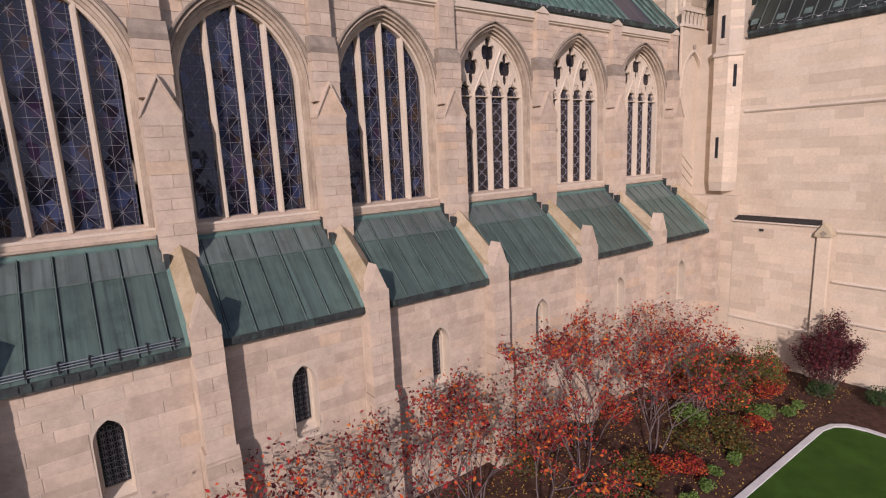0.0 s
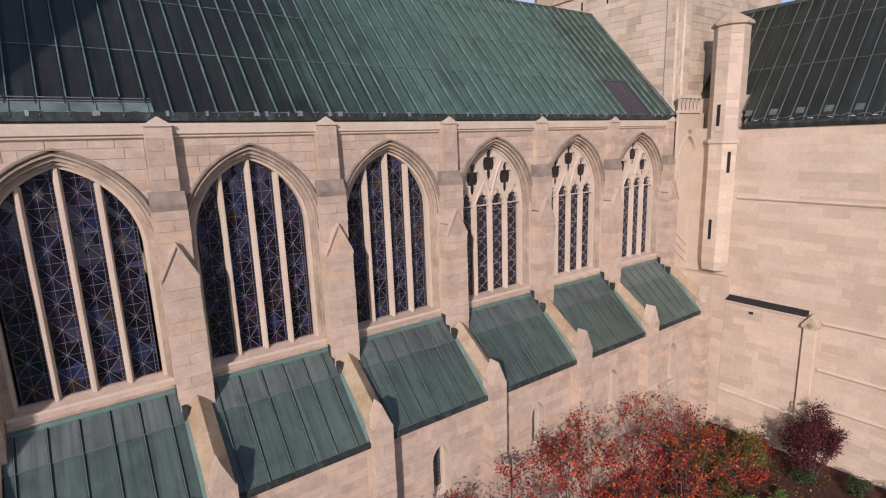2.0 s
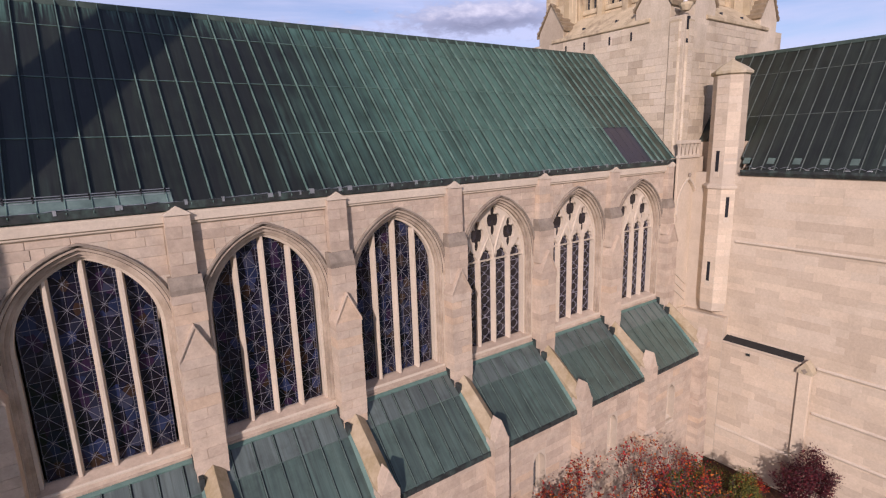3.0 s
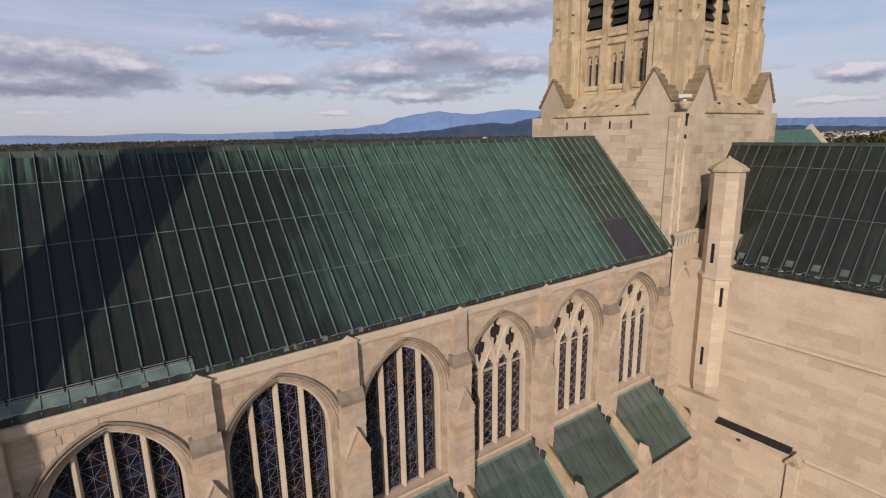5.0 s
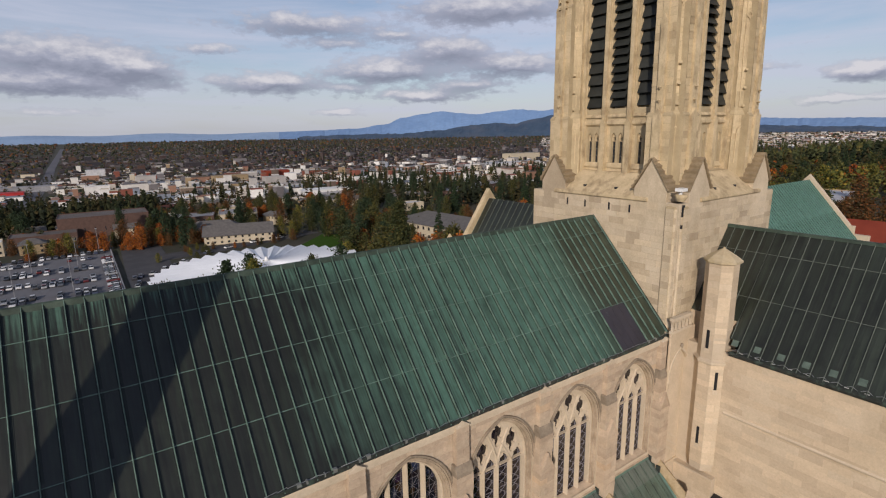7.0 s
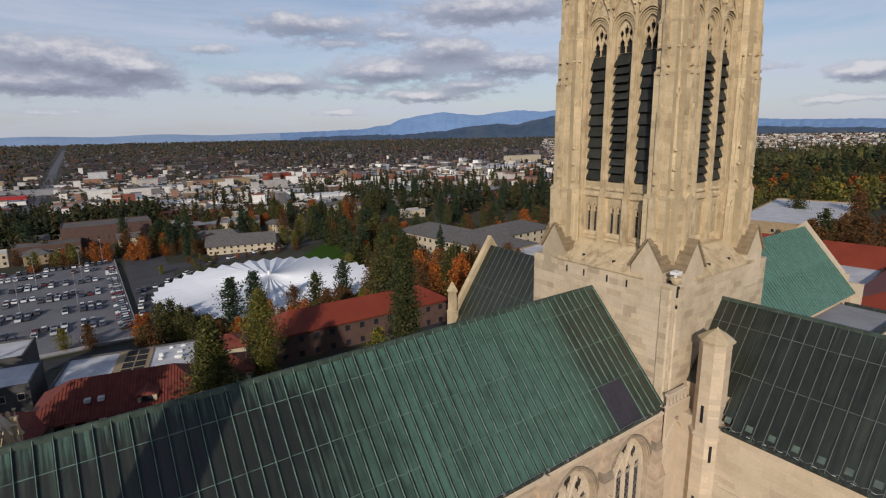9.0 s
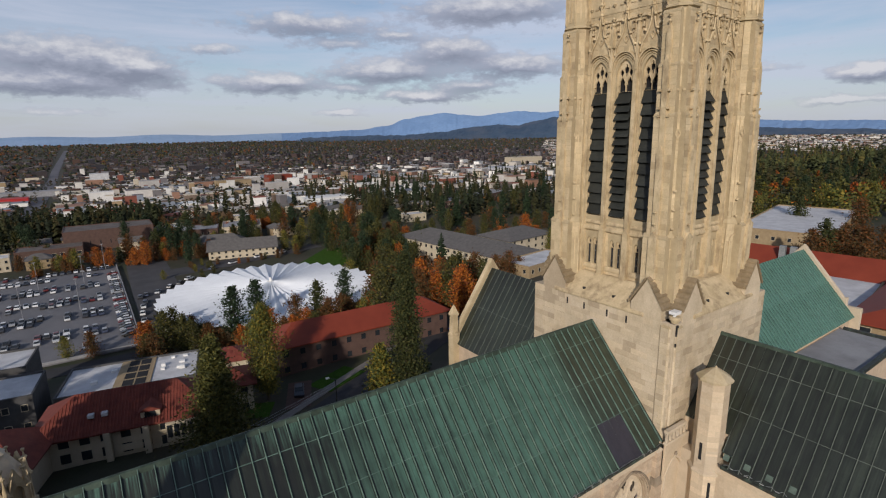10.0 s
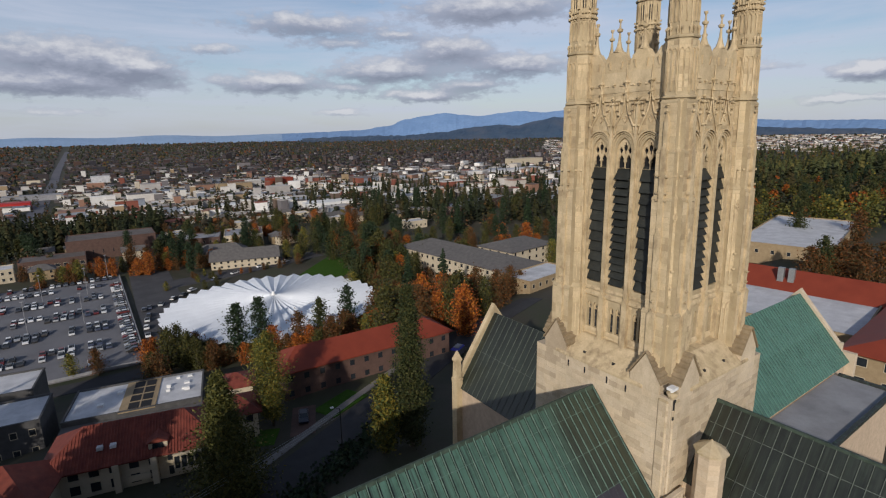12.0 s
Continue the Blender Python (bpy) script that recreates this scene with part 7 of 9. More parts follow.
for k, (x, y, w, h) in enumerate(((30.4, 14.4, 1.3, 1.5), (32.4, 13.2, 1.2, 1.1), (31.2, 16.0, 1.3, 2.2), (27.6, 13.0, 1.4, 1.3), (25.0, 12.4, 1.4, 1.0), (22.6, 12.6, 1.4, 1.1), (18.4, 12.6, 1.3, 1.0), (15.4, 12.2, 1.4, 1.0), (28.6, 15.6, 1.4, 2.0), (12.2, 12.6, 1.3, 1.0))):
    shrub(x, y, w, h, 60 + k, leaf_shrub, "loose mixed autumn-coloured shrub in the bed", 1500, 0.06)
for k, (x, y, w, h, m) in enumerate(((10.4, 11.2, 1.1, 0.8, 0), (13.6, 11.0, 1.0, 0.7, 1), (16.8, 11.2, 1.0, 0.8, 0), (19.6, 12.2, 1.0, 0.9, 1), (24.0, 11.0, 0.9, 0.7, 0), (26.4, 11.4, 1.0, 0.8, 1), (28.0, 11.6, 0.9, 0.8, 2), (30.6, 12.6, 1.0, 1.0, 1), (26.6, 15.8, 1.2, 1.6, 1), (29.8, 16.8, 1.1, 1.5, 2), (32.8, 15.6, 1.2, 1.3, 0), (33.8, 13.8, 1.2, 1.2, 1), (21.6, 16.2, 1.2, 1.6, 1), (14.8, 16.2, 1.2, 1.5, 0), (8.0, 12.4, 1.2, 1.0, 1), (24.6, 13.8, 1.0, 1.2, 2), (17.2, 16.6, 1.2, 1.3, 1))):
    shrub(x, y, w, h, 80 + k, (leaf_shrub, leaf_red, leaf_lime)[m], ("loose mixed autumn-coloured shrub in the bed", "low crimson shrub in the planting bed", "leafy light green shrub in the bed")[m], 1500, 0.055)
s = Shape()
r = random.Random(77)
for k in range(4200):
    x, y = r.uniform(8, 35.5), r.uniform(9.6, 17.5)
    leaf(s, (x, y, -2.945), r.uniform(0.03, 0.06), r)
tagged(part("fallen_leaves", s, leaf_gold), "scattered fallen leaves over the mulch", "leaves", kind="stuff")

# ---- trees of the bluff and the town ----
def conifer(height, spread, seed, levels=24, mat=None, label="tall dark green conifer with drooping boughs"):
    r = random.Random(seed)
    top = thing("conifer_tree", label, "tree")
    wood = Shape().tube((0, 0, -0.8), (0, 0, height * 0.97), 0.022 * height, 0.02, sides=6)
    part("trunk", wood, bark, top)
    crown = Shape()
    for k in range(levels):
        t = k / levels
        z = height * (0.12 + 0.88 * t)
        reach = spread * (1 - t) ** 0.8 * r.uniform(0.75, 1.15) + 0.15
        boughs = 9 if t < 0.7 else 6
        for j in range(boughs):
            a = 2 * math.pi * (j + r.random()) / boughs
            out = Vector((math.cos(a), math.sin(a), 0))
            side = Vector((-math.sin(a), math.cos(a), 0))
            long = reach * r.uniform(0.6, 1.1)
            droop = -0.32 * long * r.uniform(0.4, 1.2)
            base = Vector((0, 0, z + r.uniform(-0.02, 0.02) * height))
            for i in range(3):
                f0 = 0.15 + 0.28 * i
                c = base + out * long * f0 + Vector((0, 0, droop * f0))
                e = base + out * long * min(f0 + 0.5, 1.0) + Vector((0, 0, droop * min(f0 + 0.5, 1.0) + r.uniform(-0.1, 0.15) * spread * 0.3))
                w = side * (0.30 * long * (1 - f0 * 0.6) * r.uniform(0.7, 1.2) + 0.1)
                up = Vector((0, 0, r.uniform(0.05, 0.3)))
                crown.add([c - w + up, e, c + w, c - Vector((0, 0, 0.3 + 0.1 * long))], [(0, 1, 2), (0, 3, 1), (2, 1, 3)])
    part("crown", crown, mat or leaf_conifer, top)
    return top


def plume(height, spread, seed, mat, label, clumps, profile, size=0.5, loose=0.3, lean=0.9):
    """A tree whose crown follows a profile of (share of height, share of spread), built of upswept boughs of small leaves."""
    r = random.Random(seed)
    top = thing("pine_tree" if mat in (leaf_conifer, leaf_pine) else "autumn_tree" if mat in (leaf_orange, leaf_brown) else "broadleaf_tree", label, "tree")
    wood = Shape().tube((0, 0, -1.5), (0, 0, height * 0.9), 0.017 * height, 0.03, sides=7)
    crown = Shape()

    def wide(t):
        for (p, hp), (q, hq) in zip(profile[:-1], profile[1:]):
            if p <= t <= q:
                return spread * (hp + (hq - hp) * (t - p) / (q - p))
        return 0.0

    boughs = 90 if clumps > 4000 else 48
    for k in range(boughs):
        t = profile[0][0] + (0.97 - profile[0][0]) * (k + 0.5) / boughs
        a = k * 2.399 + r.uniform(-0.3, 0.3)
        reach = wide(t) * r.uniform(1 - loose, 1.0 + loose * 0.35)
        start = Vector((0, 0, height * max(t - lean * reach / height, 0.04)))
        end = Vector((reach * math.cos(a), reach * math.sin(a), height * t))
        wood.tube(start, start.lerp(end, 0.8), 0.05 + 0.03 * reach, 0.02, sides=4)
        for i in range(clumps // boughs):
            f = r.uniform(0.25, 1.0) ** 0.6
            c = start.lerp(end, f)
            w = (0.14 + 0.16 * f) * reach + 0.25
            leaf(crown, (c.x + r.gauss(0, w), c.y + r.gauss(0, w), c.z + r.gauss(0, w * 1.1)), size * r.uniform(0.45, 1.0), r, 0.5)
    part("trunk", wood, bark, top)
    part("crown", crown, mat, top)
    return top


PINE = ((0.14, 0.45), (0.3, 0.85), (0.55, 1.0), (0.8, 0.66), (1.0, 0.08))
ROUND = ((0.10, 0.5), (0.3, 0.95), (0.6, 1.0), (0.85, 0.6), (1.0, 0.12))
BROAD = "broad tree in rust-brown autumn leaf"
KINDS = {
    "c1": plume(20, 3.7, 101, leaf_conifer, "tall irregular dark green pine", 2340, PINE, 0.61, 0.8, 0.15),
    "c2": plume(17, 3.4, 102, leaf_pine, "tall irregular olive green pine", 2145, PINE, 0.59, 0.8, 0.15), "c3": conifer(23, 4.4, 103, 30),
    "o1": plume(13, 3.6, 111, leaf_orange, "rounded street tree in orange autumn leaf", 2145, ROUND, 0.49, 0.55),
    "o2": plume(11, 3.2, 112, leaf_orange, "rounded street tree in orange autumn leaf", 1950, ROUND, 0.46, 0.55),
    "b1": plume(14, 3.8, 113, leaf_brown, BROAD, 2145, ROUND, 0.51, 0.55), "b2": plume(12, 3.4, 114, leaf_brown, BROAD, 1950, ROUND, 0.49, 0.55),
    "g1": plume(14, 3.6, 115, leaf_olive, "broad tree with dull olive leaves", 2145, ROUND, 0.51, 0.55),
    "g2": plume(17, 3.4, 116, leaf_olive, "tall tree with dull olive leaves", 2340, ROUND, 0.51, 0.55),
    "y1": plume(13, 3.3, 117, leaf_yellow, "tree turning yellow-green in autumn", 1950, ROUND, 0.49, 0.55),
}
for k, ob in enumerate(KINDS.values()):
    ob.location = (-40 - 14 * k, 470, land(-40 - 14 * k, 470) - 0.1)
tree_rng = random.Random(9)


def plant(kind, x, y, scale=1.0):
    ob = copy_thing(KINDS[kind], Matrix.Translation((x, y, land(x, y) - 0.1)) @ Matrix.Rotation(tree_rng.uniform(0, 6.28), 4, "Z"))
    ob.scale = (scale * tree_rng.uniform(0.9, 1.1),) * 2 + (scale * tree_rng.uniform(0.9, 1.12),)
    return ob


# Single trees near the church.
slim = plume(23.3, 5.2, 121, leaf_cone, "broad conical tree with dense dark olive leaves beside the house", 26000, ((0.03, 0.9), (0.2, 1.0), (0.5, 0.66), (0.8, 0.27), (1.0, 0.02)), 0.34, 0.22)
slim.location = (12.6, 83.0, land(12.6, 83) - 0.1)
poplar = plume(21.5, 3.1, 122, leaf_yellow, "slender poplar with thin yellow-green leaves", 12600, ((0.12, 0.4), (0.35, 0.95), (0.6, 1.0), (0.85, 0.55), (1.0, 0.05)), 0.30, 0.5)
poplar.location = (25.6, 102.5, land(25.6, 102.5) - 0.1)
pine = plume(33, 3.0, 123, leaf_pine, "very tall dark conifer beside the street", 21000, ((0.06, 0.75), (0.25, 1.0), (0.5, 0.85), (0.8, 0.45), (1.0, 0.04)), 0.32, 0.35, 0.35)
pine.location = (44.5, 77.5, land(44.5, 77.5) - 0.1)
under = plume(16, 2.4, 124, leaf_yellow, "slim yellowing tree under the tall conifer", 5400, ((0.1, 0.6), (0.4, 1.0), (0.8, 0.6), (1.0, 0.05)), 0.4, 0.4)
under.location = (39.5, 78.5, land(39.5, 78.5) - 0.1)
flame = plume(16, 3.6, 125, leaf_orange, "bright orange maple behind the transept", 5400, ((0.1, 0.6), (0.4, 1.0), (0.75, 0.75), (1.0, 0.1)), 0.5, 0.35)
flame.location = (88.0, 118.0, land(88, 118) - 0.1)
for kind, x, y, sc in (("c1", 36, 178, 1.13), ("c1", 42.8, 174, 1.08), ("c2", 60, 163, 1.0), ("c1", 72.6, 168, 0.97), ("o2", 44, 165, 1.0), ("b2", 47, 159, 0.75), ("o2", 64, 163, 0.65), ("b1", 53, 165, 0.95), ("b2", 57, 160, 0.6), ("o2", 12, 200, 0.85), ("g1", 15.3, 188, 1.1), ("g1", 19, 191, 0.95), ("b1", 24, 187, 0.85), ("o2", 9.5, 195, 0.9), ("g2", 21, 184, 0.8), ("g1", 27, 182, 0.6), ("b2", 31, 177, 0.7), ("o2", 36, 170, 0.75), ("b1", 70, 160, 0.65), ("o2", 76, 163, 0.6), ("b2", 81, 168, 0.7), ("b1", 87, 172, 0.75), ("g2", 92, 180, 0.8), ("y1", 39, 166, 0.7), ("o1", 50, 160, 0.6), ("y1", 62, 158, 0.45), ("y1", -12, 201, 0.6), ("b2", -5, 199, 0.7), ("g1", 73, 139, 1.4), ("b1", 80, 150, 1.2), ("b1", 86, 140, 1.1), ("g2", 66, 128, 1.1), ("b1", 94, 172, 1.2), ("o1", 100, 160, 1.2), ("b2", 84, 168, 1.1), ("g2", 98, 186, 1.4), ("c3", 112, 190, 1.1), ("b1", 112, 132, 0.9), ("b2", 120, 136, 0.9), ("g1", 104, 128, 0.9), ("b1", 132, 146, 0.8), ("b2", 141, 150, 0.8),
                       ("y1", -9, 342, 0.9), ("o1", 1, 345, 0.95), ("o1", 7, 343, 0.9), ("y1", -16, 344, 0.8), ("o1", 24, 332, 1.0), ("o2", 19, 335, 1.0), ("y1", -26, 345, 0.7), ("g1", 12, 350, 0.7), ("b2", 30, 338, 0.9), ("c1", 37, 366, 1.0), ("c1", 44, 318, 0.95), ("c3", 41, 372, 0.9), ("c2", 33, 362, 0.9), ("y1", 99, 318, 0.9), ("y1", 104, 312, 0.8), ("c1", 125, 282, 1.15), ("c3", 131, 271, 1.2), ("c1", 120, 300, 1.0), ("g2", 136, 262, 1.4), ("b1", 138, 250, 1.2), ("o1", 143, 275, 1.3), ("b1", 148, 300, 1.2), ("o1", 132, 232, 1.1), ("b2", 128, 216, 1.1), ("g2", 122, 205, 1.2), ("g1", 112, 240, 1.0), ("b1", 118, 226, 1.1)):
    plant(kind, x, y, sc)


def between(a, b):
    return a + (b - a) * tree_rng.random()


def grove(count, kinds, near, far, left, right, scale=(0.8, 1.25)):
    """Trees strewn between two distances and two bearings east of north, in degrees."""
    for k in range(count):
        d, a = between(near, far), radians(between(left, right))
        plant(tree_rng.choice(kinds), d * math.sin(a), d * math.cos(a), between(*scale))


grove(40, ["b1", "g1", "g2", "o1", "c1", "y1", "c2"], 236, 330, 24, 33, (0.8, 1.2))
grove(26, ["b1", "b2", "g1", "o1", "c3"], 150, 215, 27, 38, (0.8, 1.2))
grove(30, ["b1", "g1", "c1", "o2", "y1"], 345, 470, 2, 16, (0.7, 1.1))
grove(24, ["b1", "b2", "o1", "g1", "g2", "y1"], 330, 470, 16, 30)
grove(30, ["c1", "c3", "c3", "c2", "g2"], 380, 620, 27, 46, (0.9, 1.3))
grove(26, ["b1", "o1", "g1", "y1", "b2", "c1"], 270, 400, 28, 47)
grove(44, ["o1", "y1", "b1", "o2", "g2", "c2", "b2"], 290, 520, 64, 80)
grove(14, ["c1", "c3", "c2"], 380, 620, 64, 80, (0.9, 1.2))
grove(8, ["b1", "b2"], 205, 235, 70.5, 76, (0.7, 0.9))


def thicket(count, kinds, x0, x1, y0, y1, scale):
    """Trees strewn over a rectangle of the plan."""
    for k in range(count):
        plant(tree_rng.choice(kinds), between(x0, x1), between(y0, y1), between(*scale))


thicket(20, ["b1", "b2", "o2", "g1", "b2", "y1"], 30, 92, 148, 166, (0.5, 0.85))
thicket(9, ["g1", "b1", "g2", "b2"], 8, 32, 170, 190, (0.6, 0.9))
thicket(12, ["b1", "o2", "g1", "o1", "b2"], -44, 34, 346, 366, (0.4, 0.7))
thicket(26, ["b1", "g1", "c1", "b2", "o1", "c2", "g2"], 36, 130, 352, 440, (0.7, 1.1))
thicket(26, ["b1", "b2", "g1", "g2", "c2", "o1"], 118, 152, 222, 330, (0.9, 1.35))
thicket(9, ["b2", "o2", "g1", "b1"], 50, 104, 300, 311, (0.25, 0.5))
thicket(14, ["c1", "o1", "b2", "c2", "o2", "c1"], 34, 58, 328, 352, (0.55, 0.95))
thicket(8, ["c1", "c2", "g2"], 112, 150, 330, 372, (0.9, 1.2))
thicket(10, ["b2", "o2", "y1", "b1"], -30, 30, 330, 341, (0.35, 0.6))
thicket(16, ["b1", "g2", "b2", "g1", "o1"], 150, 215, 232, 300, (0.7, 1.0))
thicket(9, ["g1", "b2", "y1"], 26, 52, 262, 312, (0.22, 0.4))
thicket(12, ["b1", "b2", "g1", "o2"], 84, 128, 136, 176, (0.8, 1.1))
thicket(14, ["b1", "g1", "c1", "b2"], -60, 60, 440, 500, (0.8, 1.2))
# Unseen tall conifers, added on the bluff west of the church to shade street and houses.
for k in range(24):
    y = between(22, 76)
    plant(tree_rng.choice(["c3", "c1"]), -0.115 * y - 17.0 - between(0, 1) ** 1.3 * 42, y, between(1.3, 1.7))
# More unseen conifers, added to shade the blocks beyond the houses.
for k in range(11):
    plant(tree_rng.choice(["c3", "c1"]), between(-82, -52), between(88, 124), between(1.3, 1.7))
for x, y in ((205, 63), (212, 58), (216, 54), (222, 52), (196, 68)):
    plant("b1", x, y, 0.98)
plant("c2", 200, 66, 0.9)


# ---- buildings ----
def dwelling(name, label, x, y, z, wide, deep, tall, wall, roof_mat, turn=0.0, roof="flat", pitch=3.0, rows=2, cols=6, over=0.6, window=(1.2, 1.5), category="building", base=3.0, frame_mat=None, framed=True):
    """A building on a plan wide by deep, middle at x, y; its front looks south. Windows on the south and west fronts."""
    top = thing(name, label, category, at=(x, y, z))
    top.rotation_euler = (0, 0, radians(turn))
    w, d = wide / 2, deep / 2
    s = Shape().box(-w, w, -d, d, -base, tall)
    part("wall", s, wall, top)
    s = Shape()
    if roof == "flat":
        s.box(-w + 0.3, w - 0.3, -d + 0.3, d - 0.3, tall, tall + 0.12)
        part("roof", s, roof_mat, top)
        s = Shape()
        s.box(-w - 0.1, w + 0.1, -d - 0.1, -d + 0.3, tall, tall + 0.6).box(-w - 0.1, w + 0.1, d - 0.3, d + 0.1, tall, tall + 0.6)
        s.box(-w - 0.1, -w + 0.3, -d + 0.3, d - 0.3, tall, tall + 0.6).box(w - 0.3, w + 0.1, -d + 0.3, d - 0.3, tall, tall + 0.6)
        part("parapet", s, wall, top)
    else:
        a, b = w + over, d + over
        inset = b * 0.9 if roof == "hip" else 0.0
        ends = [(-a, -b, tall), (a, -b, tall), (a, b, tall), (-a, b, tall)]
        if wide >= deep:
            ridge = [(-a + inset, 0, tall + pitch), (a - inset, 0, tall + pitch)]
            faces = [(0, 1, 5, 4), (2, 3, 4, 5), (1, 2, 5), (3, 0, 4), (3, 2, 1, 0)]
        else:
            inset = a * 0.9 if roof == "hip" else 0.0
            ridge = [(0, -b + inset, tall + pitch), (0, b - inset, tall + pitch)]
            faces = [(0, 1, 4), (1, 2, 5, 4), (2, 3, 5), (3, 0, 4, 5), (3, 2, 1, 0)]
        s.add(ends + ridge, faces)
        s.box(-a, a, -b, b, tall - 0.25, tall - 0.001)
        part("roof", s, roof_mat, top)
    ww, wh = window
    floor_h = tall / rows
    glass = Shape().box(-ww / 2, ww / 2, -0.05, 0.05, 0, wh)
    rim = Shape()
    for q in ((-ww / 2 - 0.1, -ww / 2, 0, wh), (ww / 2, ww / 2 + 0.1, 0, wh), (-ww / 2 - 0.1, ww / 2 + 0.1, -0.12, 0), (-ww / 2 - 0.1, ww / 2 + 0.1, wh, wh + 0.1)):
        rim.box(q[0], q[1], -0.1, 0.05, q[2], q[3])
    glass_me, rim_me = mesh_of("window", glass, window_glass), mesh_of("window_frame", rim, frame_mat or stucco)
    for j in range(rows):
        for i in range(cols):
            pane = shared("window", glass_me, top, -w + wide * (i + 0.5) / cols, -d, floor_h * j + floor_h * 0.32)
            if framed:
                shared("window_frame", rim_me, pane, 0, 0, 0)
        side = max(1, round(cols * deep / wide))
        for i in range(side):
            pane = shared("window", glass_me, top, -w, -d + deep * (i + 0.5) / side, floor_h * j + floor_h * 0.32, turn=-math.pi / 2)
            if framed:
                shared("window_frame", rim_me, pane, 0, 0, 0)
    return top


cottages = [dwelling("house", "small pale town house with a grey gabled roof", -30, 455, land(-30, 455), 13, 9, 5.4, stucco, shingle, 4.0, "gable", 2.8, 2, 3, 0.5, (1.1, 1.3), "house", framed=False),
            dwelling("house", "small brown town house with a dark hipped roof", -12, 462, land(-12, 462), 12, 10, 5.6, tan_wall, shingle, 4.0, "hip", 2.8, 2, 3, 0.5, (1.1, 1.3), "house", framed=False),
            dwelling("flat_roofed_block", "low pale town block with a flat roof", 12, 470, land(12, 470), 20, 13, 5.6, stucco, membrane, 2.0, "flat", rows=1, cols=5, framed=False)]
for k in range(36):
    d, a = between(360, 600), radians(between(-7, 34))
    x, y = d * math.sin(a), d * math.cos(a)
    if min((x - 11) ** 2 / 40**2 + (y - 424) ** 2 / 26**2, (x - 69) ** 2 + (y - 330) ** 2 - 900) < 1.2:
        continue
    copy_thing(cottages[k % 3], Matrix.Translation((x, y, land(x, y))) @ Matrix.Rotation(tree_rng.choice((0, 0, math.pi / 2)) + tree_rng.uniform(-0.1, 0.1), 4, "Z"))


# Red-tiled house and its neighbours at the foot of the bluff.
house = dwelling("house", "cream stucco house with a steep red clay tile roof", 1.5, 104.0, -11.0, 27, 12.5, 5.6, stucco, tile_red, -13.0, "hip", 4.6, 2, 9, 1.0, (1.5, 1.7), "house")
roll = mesh_of("tile_roll", Shape().tube((0, -7.25, 5.66), (0, -0.1, 10.18), 0.10, 0.09, sides=6), tile_red)
for i in range(54):
    x0 = -13.5 + 0.5 * i
    inset = max(0.0, abs(x0) + 0.2 - 8.0)
    keep = 1.0 - inset / 6.6
    if keep > 0.1:
        shared("tile_roll", roll, house, x0, -7.25 * (1 - keep), 5.66 * (1 - keep), 1.0, keep, keep)


def dormer(x, y, z, w, h, parent):
    s = Shape().box(x - w / 2, x + w / 2, y, y + 3.0, z, z + h * 0.6)
    d = part("dormer", s, stucco, parent, "small arched roof dormer")
    s = Shape().slab([[(x - w / 2 - 0.3, z + h * 0.6), (x + w / 2 + 0.3, z + h * 0.6), (x, z + h)]], lambda u, v, q: (u, q, v), y - 0.3, y + 3.6)
    part("dormer_roof", s, tile_red, d)
    s = Shape().slab([moved(arch(w * 0.3, z + 0.15, z + h * 0.32, 0.05, 5), x)], lambda u, v, q: (u, q, v), y - 0.06, y + 0.05)
    part("dormer_window", s, window_glass, d)


dormer(4.0, -6.0, 6.2, 3.0, 2.3, house)
for x, w in ((9.0, 5.5),):
    s = Shape().box(x - w / 2, x + w / 2, -7.6, -6.2, 1.7, 5.3)
    bay = part("sun_room", s, stucco, house, "glazed upper sun room")
    for k in range(5):
        s = Shape().box(x - w / 2 + 0.2 + k * w / 5, x - w / 2 + (k + 1) * w / 5 - 0.1, -7.66, -7.55, 2.6, 4.9)
        part("pane", s, window_glass, bay)
for x in (-2.6, 3.2):
    s = Shape().box(x - 0.5, x + 0.5, -7.4, -6.2, -3.0, 5.5)
    part("pier", s, stucco, house, "cream corner pier")
s = Shape().box(-1.2, 2.4, -7.0, -6.2, 1.5, 2.0)
s.box(-1.2, 2.4, -7.1, -6.9, 2.0, 2.7)
part("balcony", s, stucco, house, "small arched balcony")
for x in (-5.0, -3.0):
    s = Shape().box(x - 0.45, x + 0.45, -4.9, -4.0, 7.5, 8.1)
    part("skylight", s, membrane, house, "pale roof skylight")

wing = dwelling("house", "red-tiled house wing beside the drive", 18.3, 105.0, -11.6, 9.5, 8, 6.9, stucco, tile_red, -13.0, "hip", 2.2, 2, 3, 0.9, (1.3, 1.6), "house")
dwelling("house", "small hipped red-tiled house", 21.3, 113.5, -12.6, 6.5, 6.5, 9.2, stucco, tile_red, -13.0, "hip", 1.8, 2, 3, 0.8, (1.2, 1.3), "house")
annexe = dwelling("house", "low red-tiled house front with a dormer", -20.5, 101.0, -11.0, 19, 13, 5.6, stucco, tile_red, -18.0, "hip", 4.6, 2, 4, 1.0, (1.5, 1.7), "house")
dormer(3.5, -6.2, 6.0, 3.2, 2.4, annexe)
shop = dwelling("flat_roofed_block", "low block with a white membrane roof and sawn-open rafters", 4.0, 146.5, -22.0, 30, 17, 6.0, siding_grey, membrane, -12.0, "flat", rows=1, cols=6)
s = Shape().box(-3.5, 4.5, -8.8, 8.8, 6.15, 6.35)
gap = part("roof_opening", s, tan_wall, shop, "tan roof strip with open rafter bays")
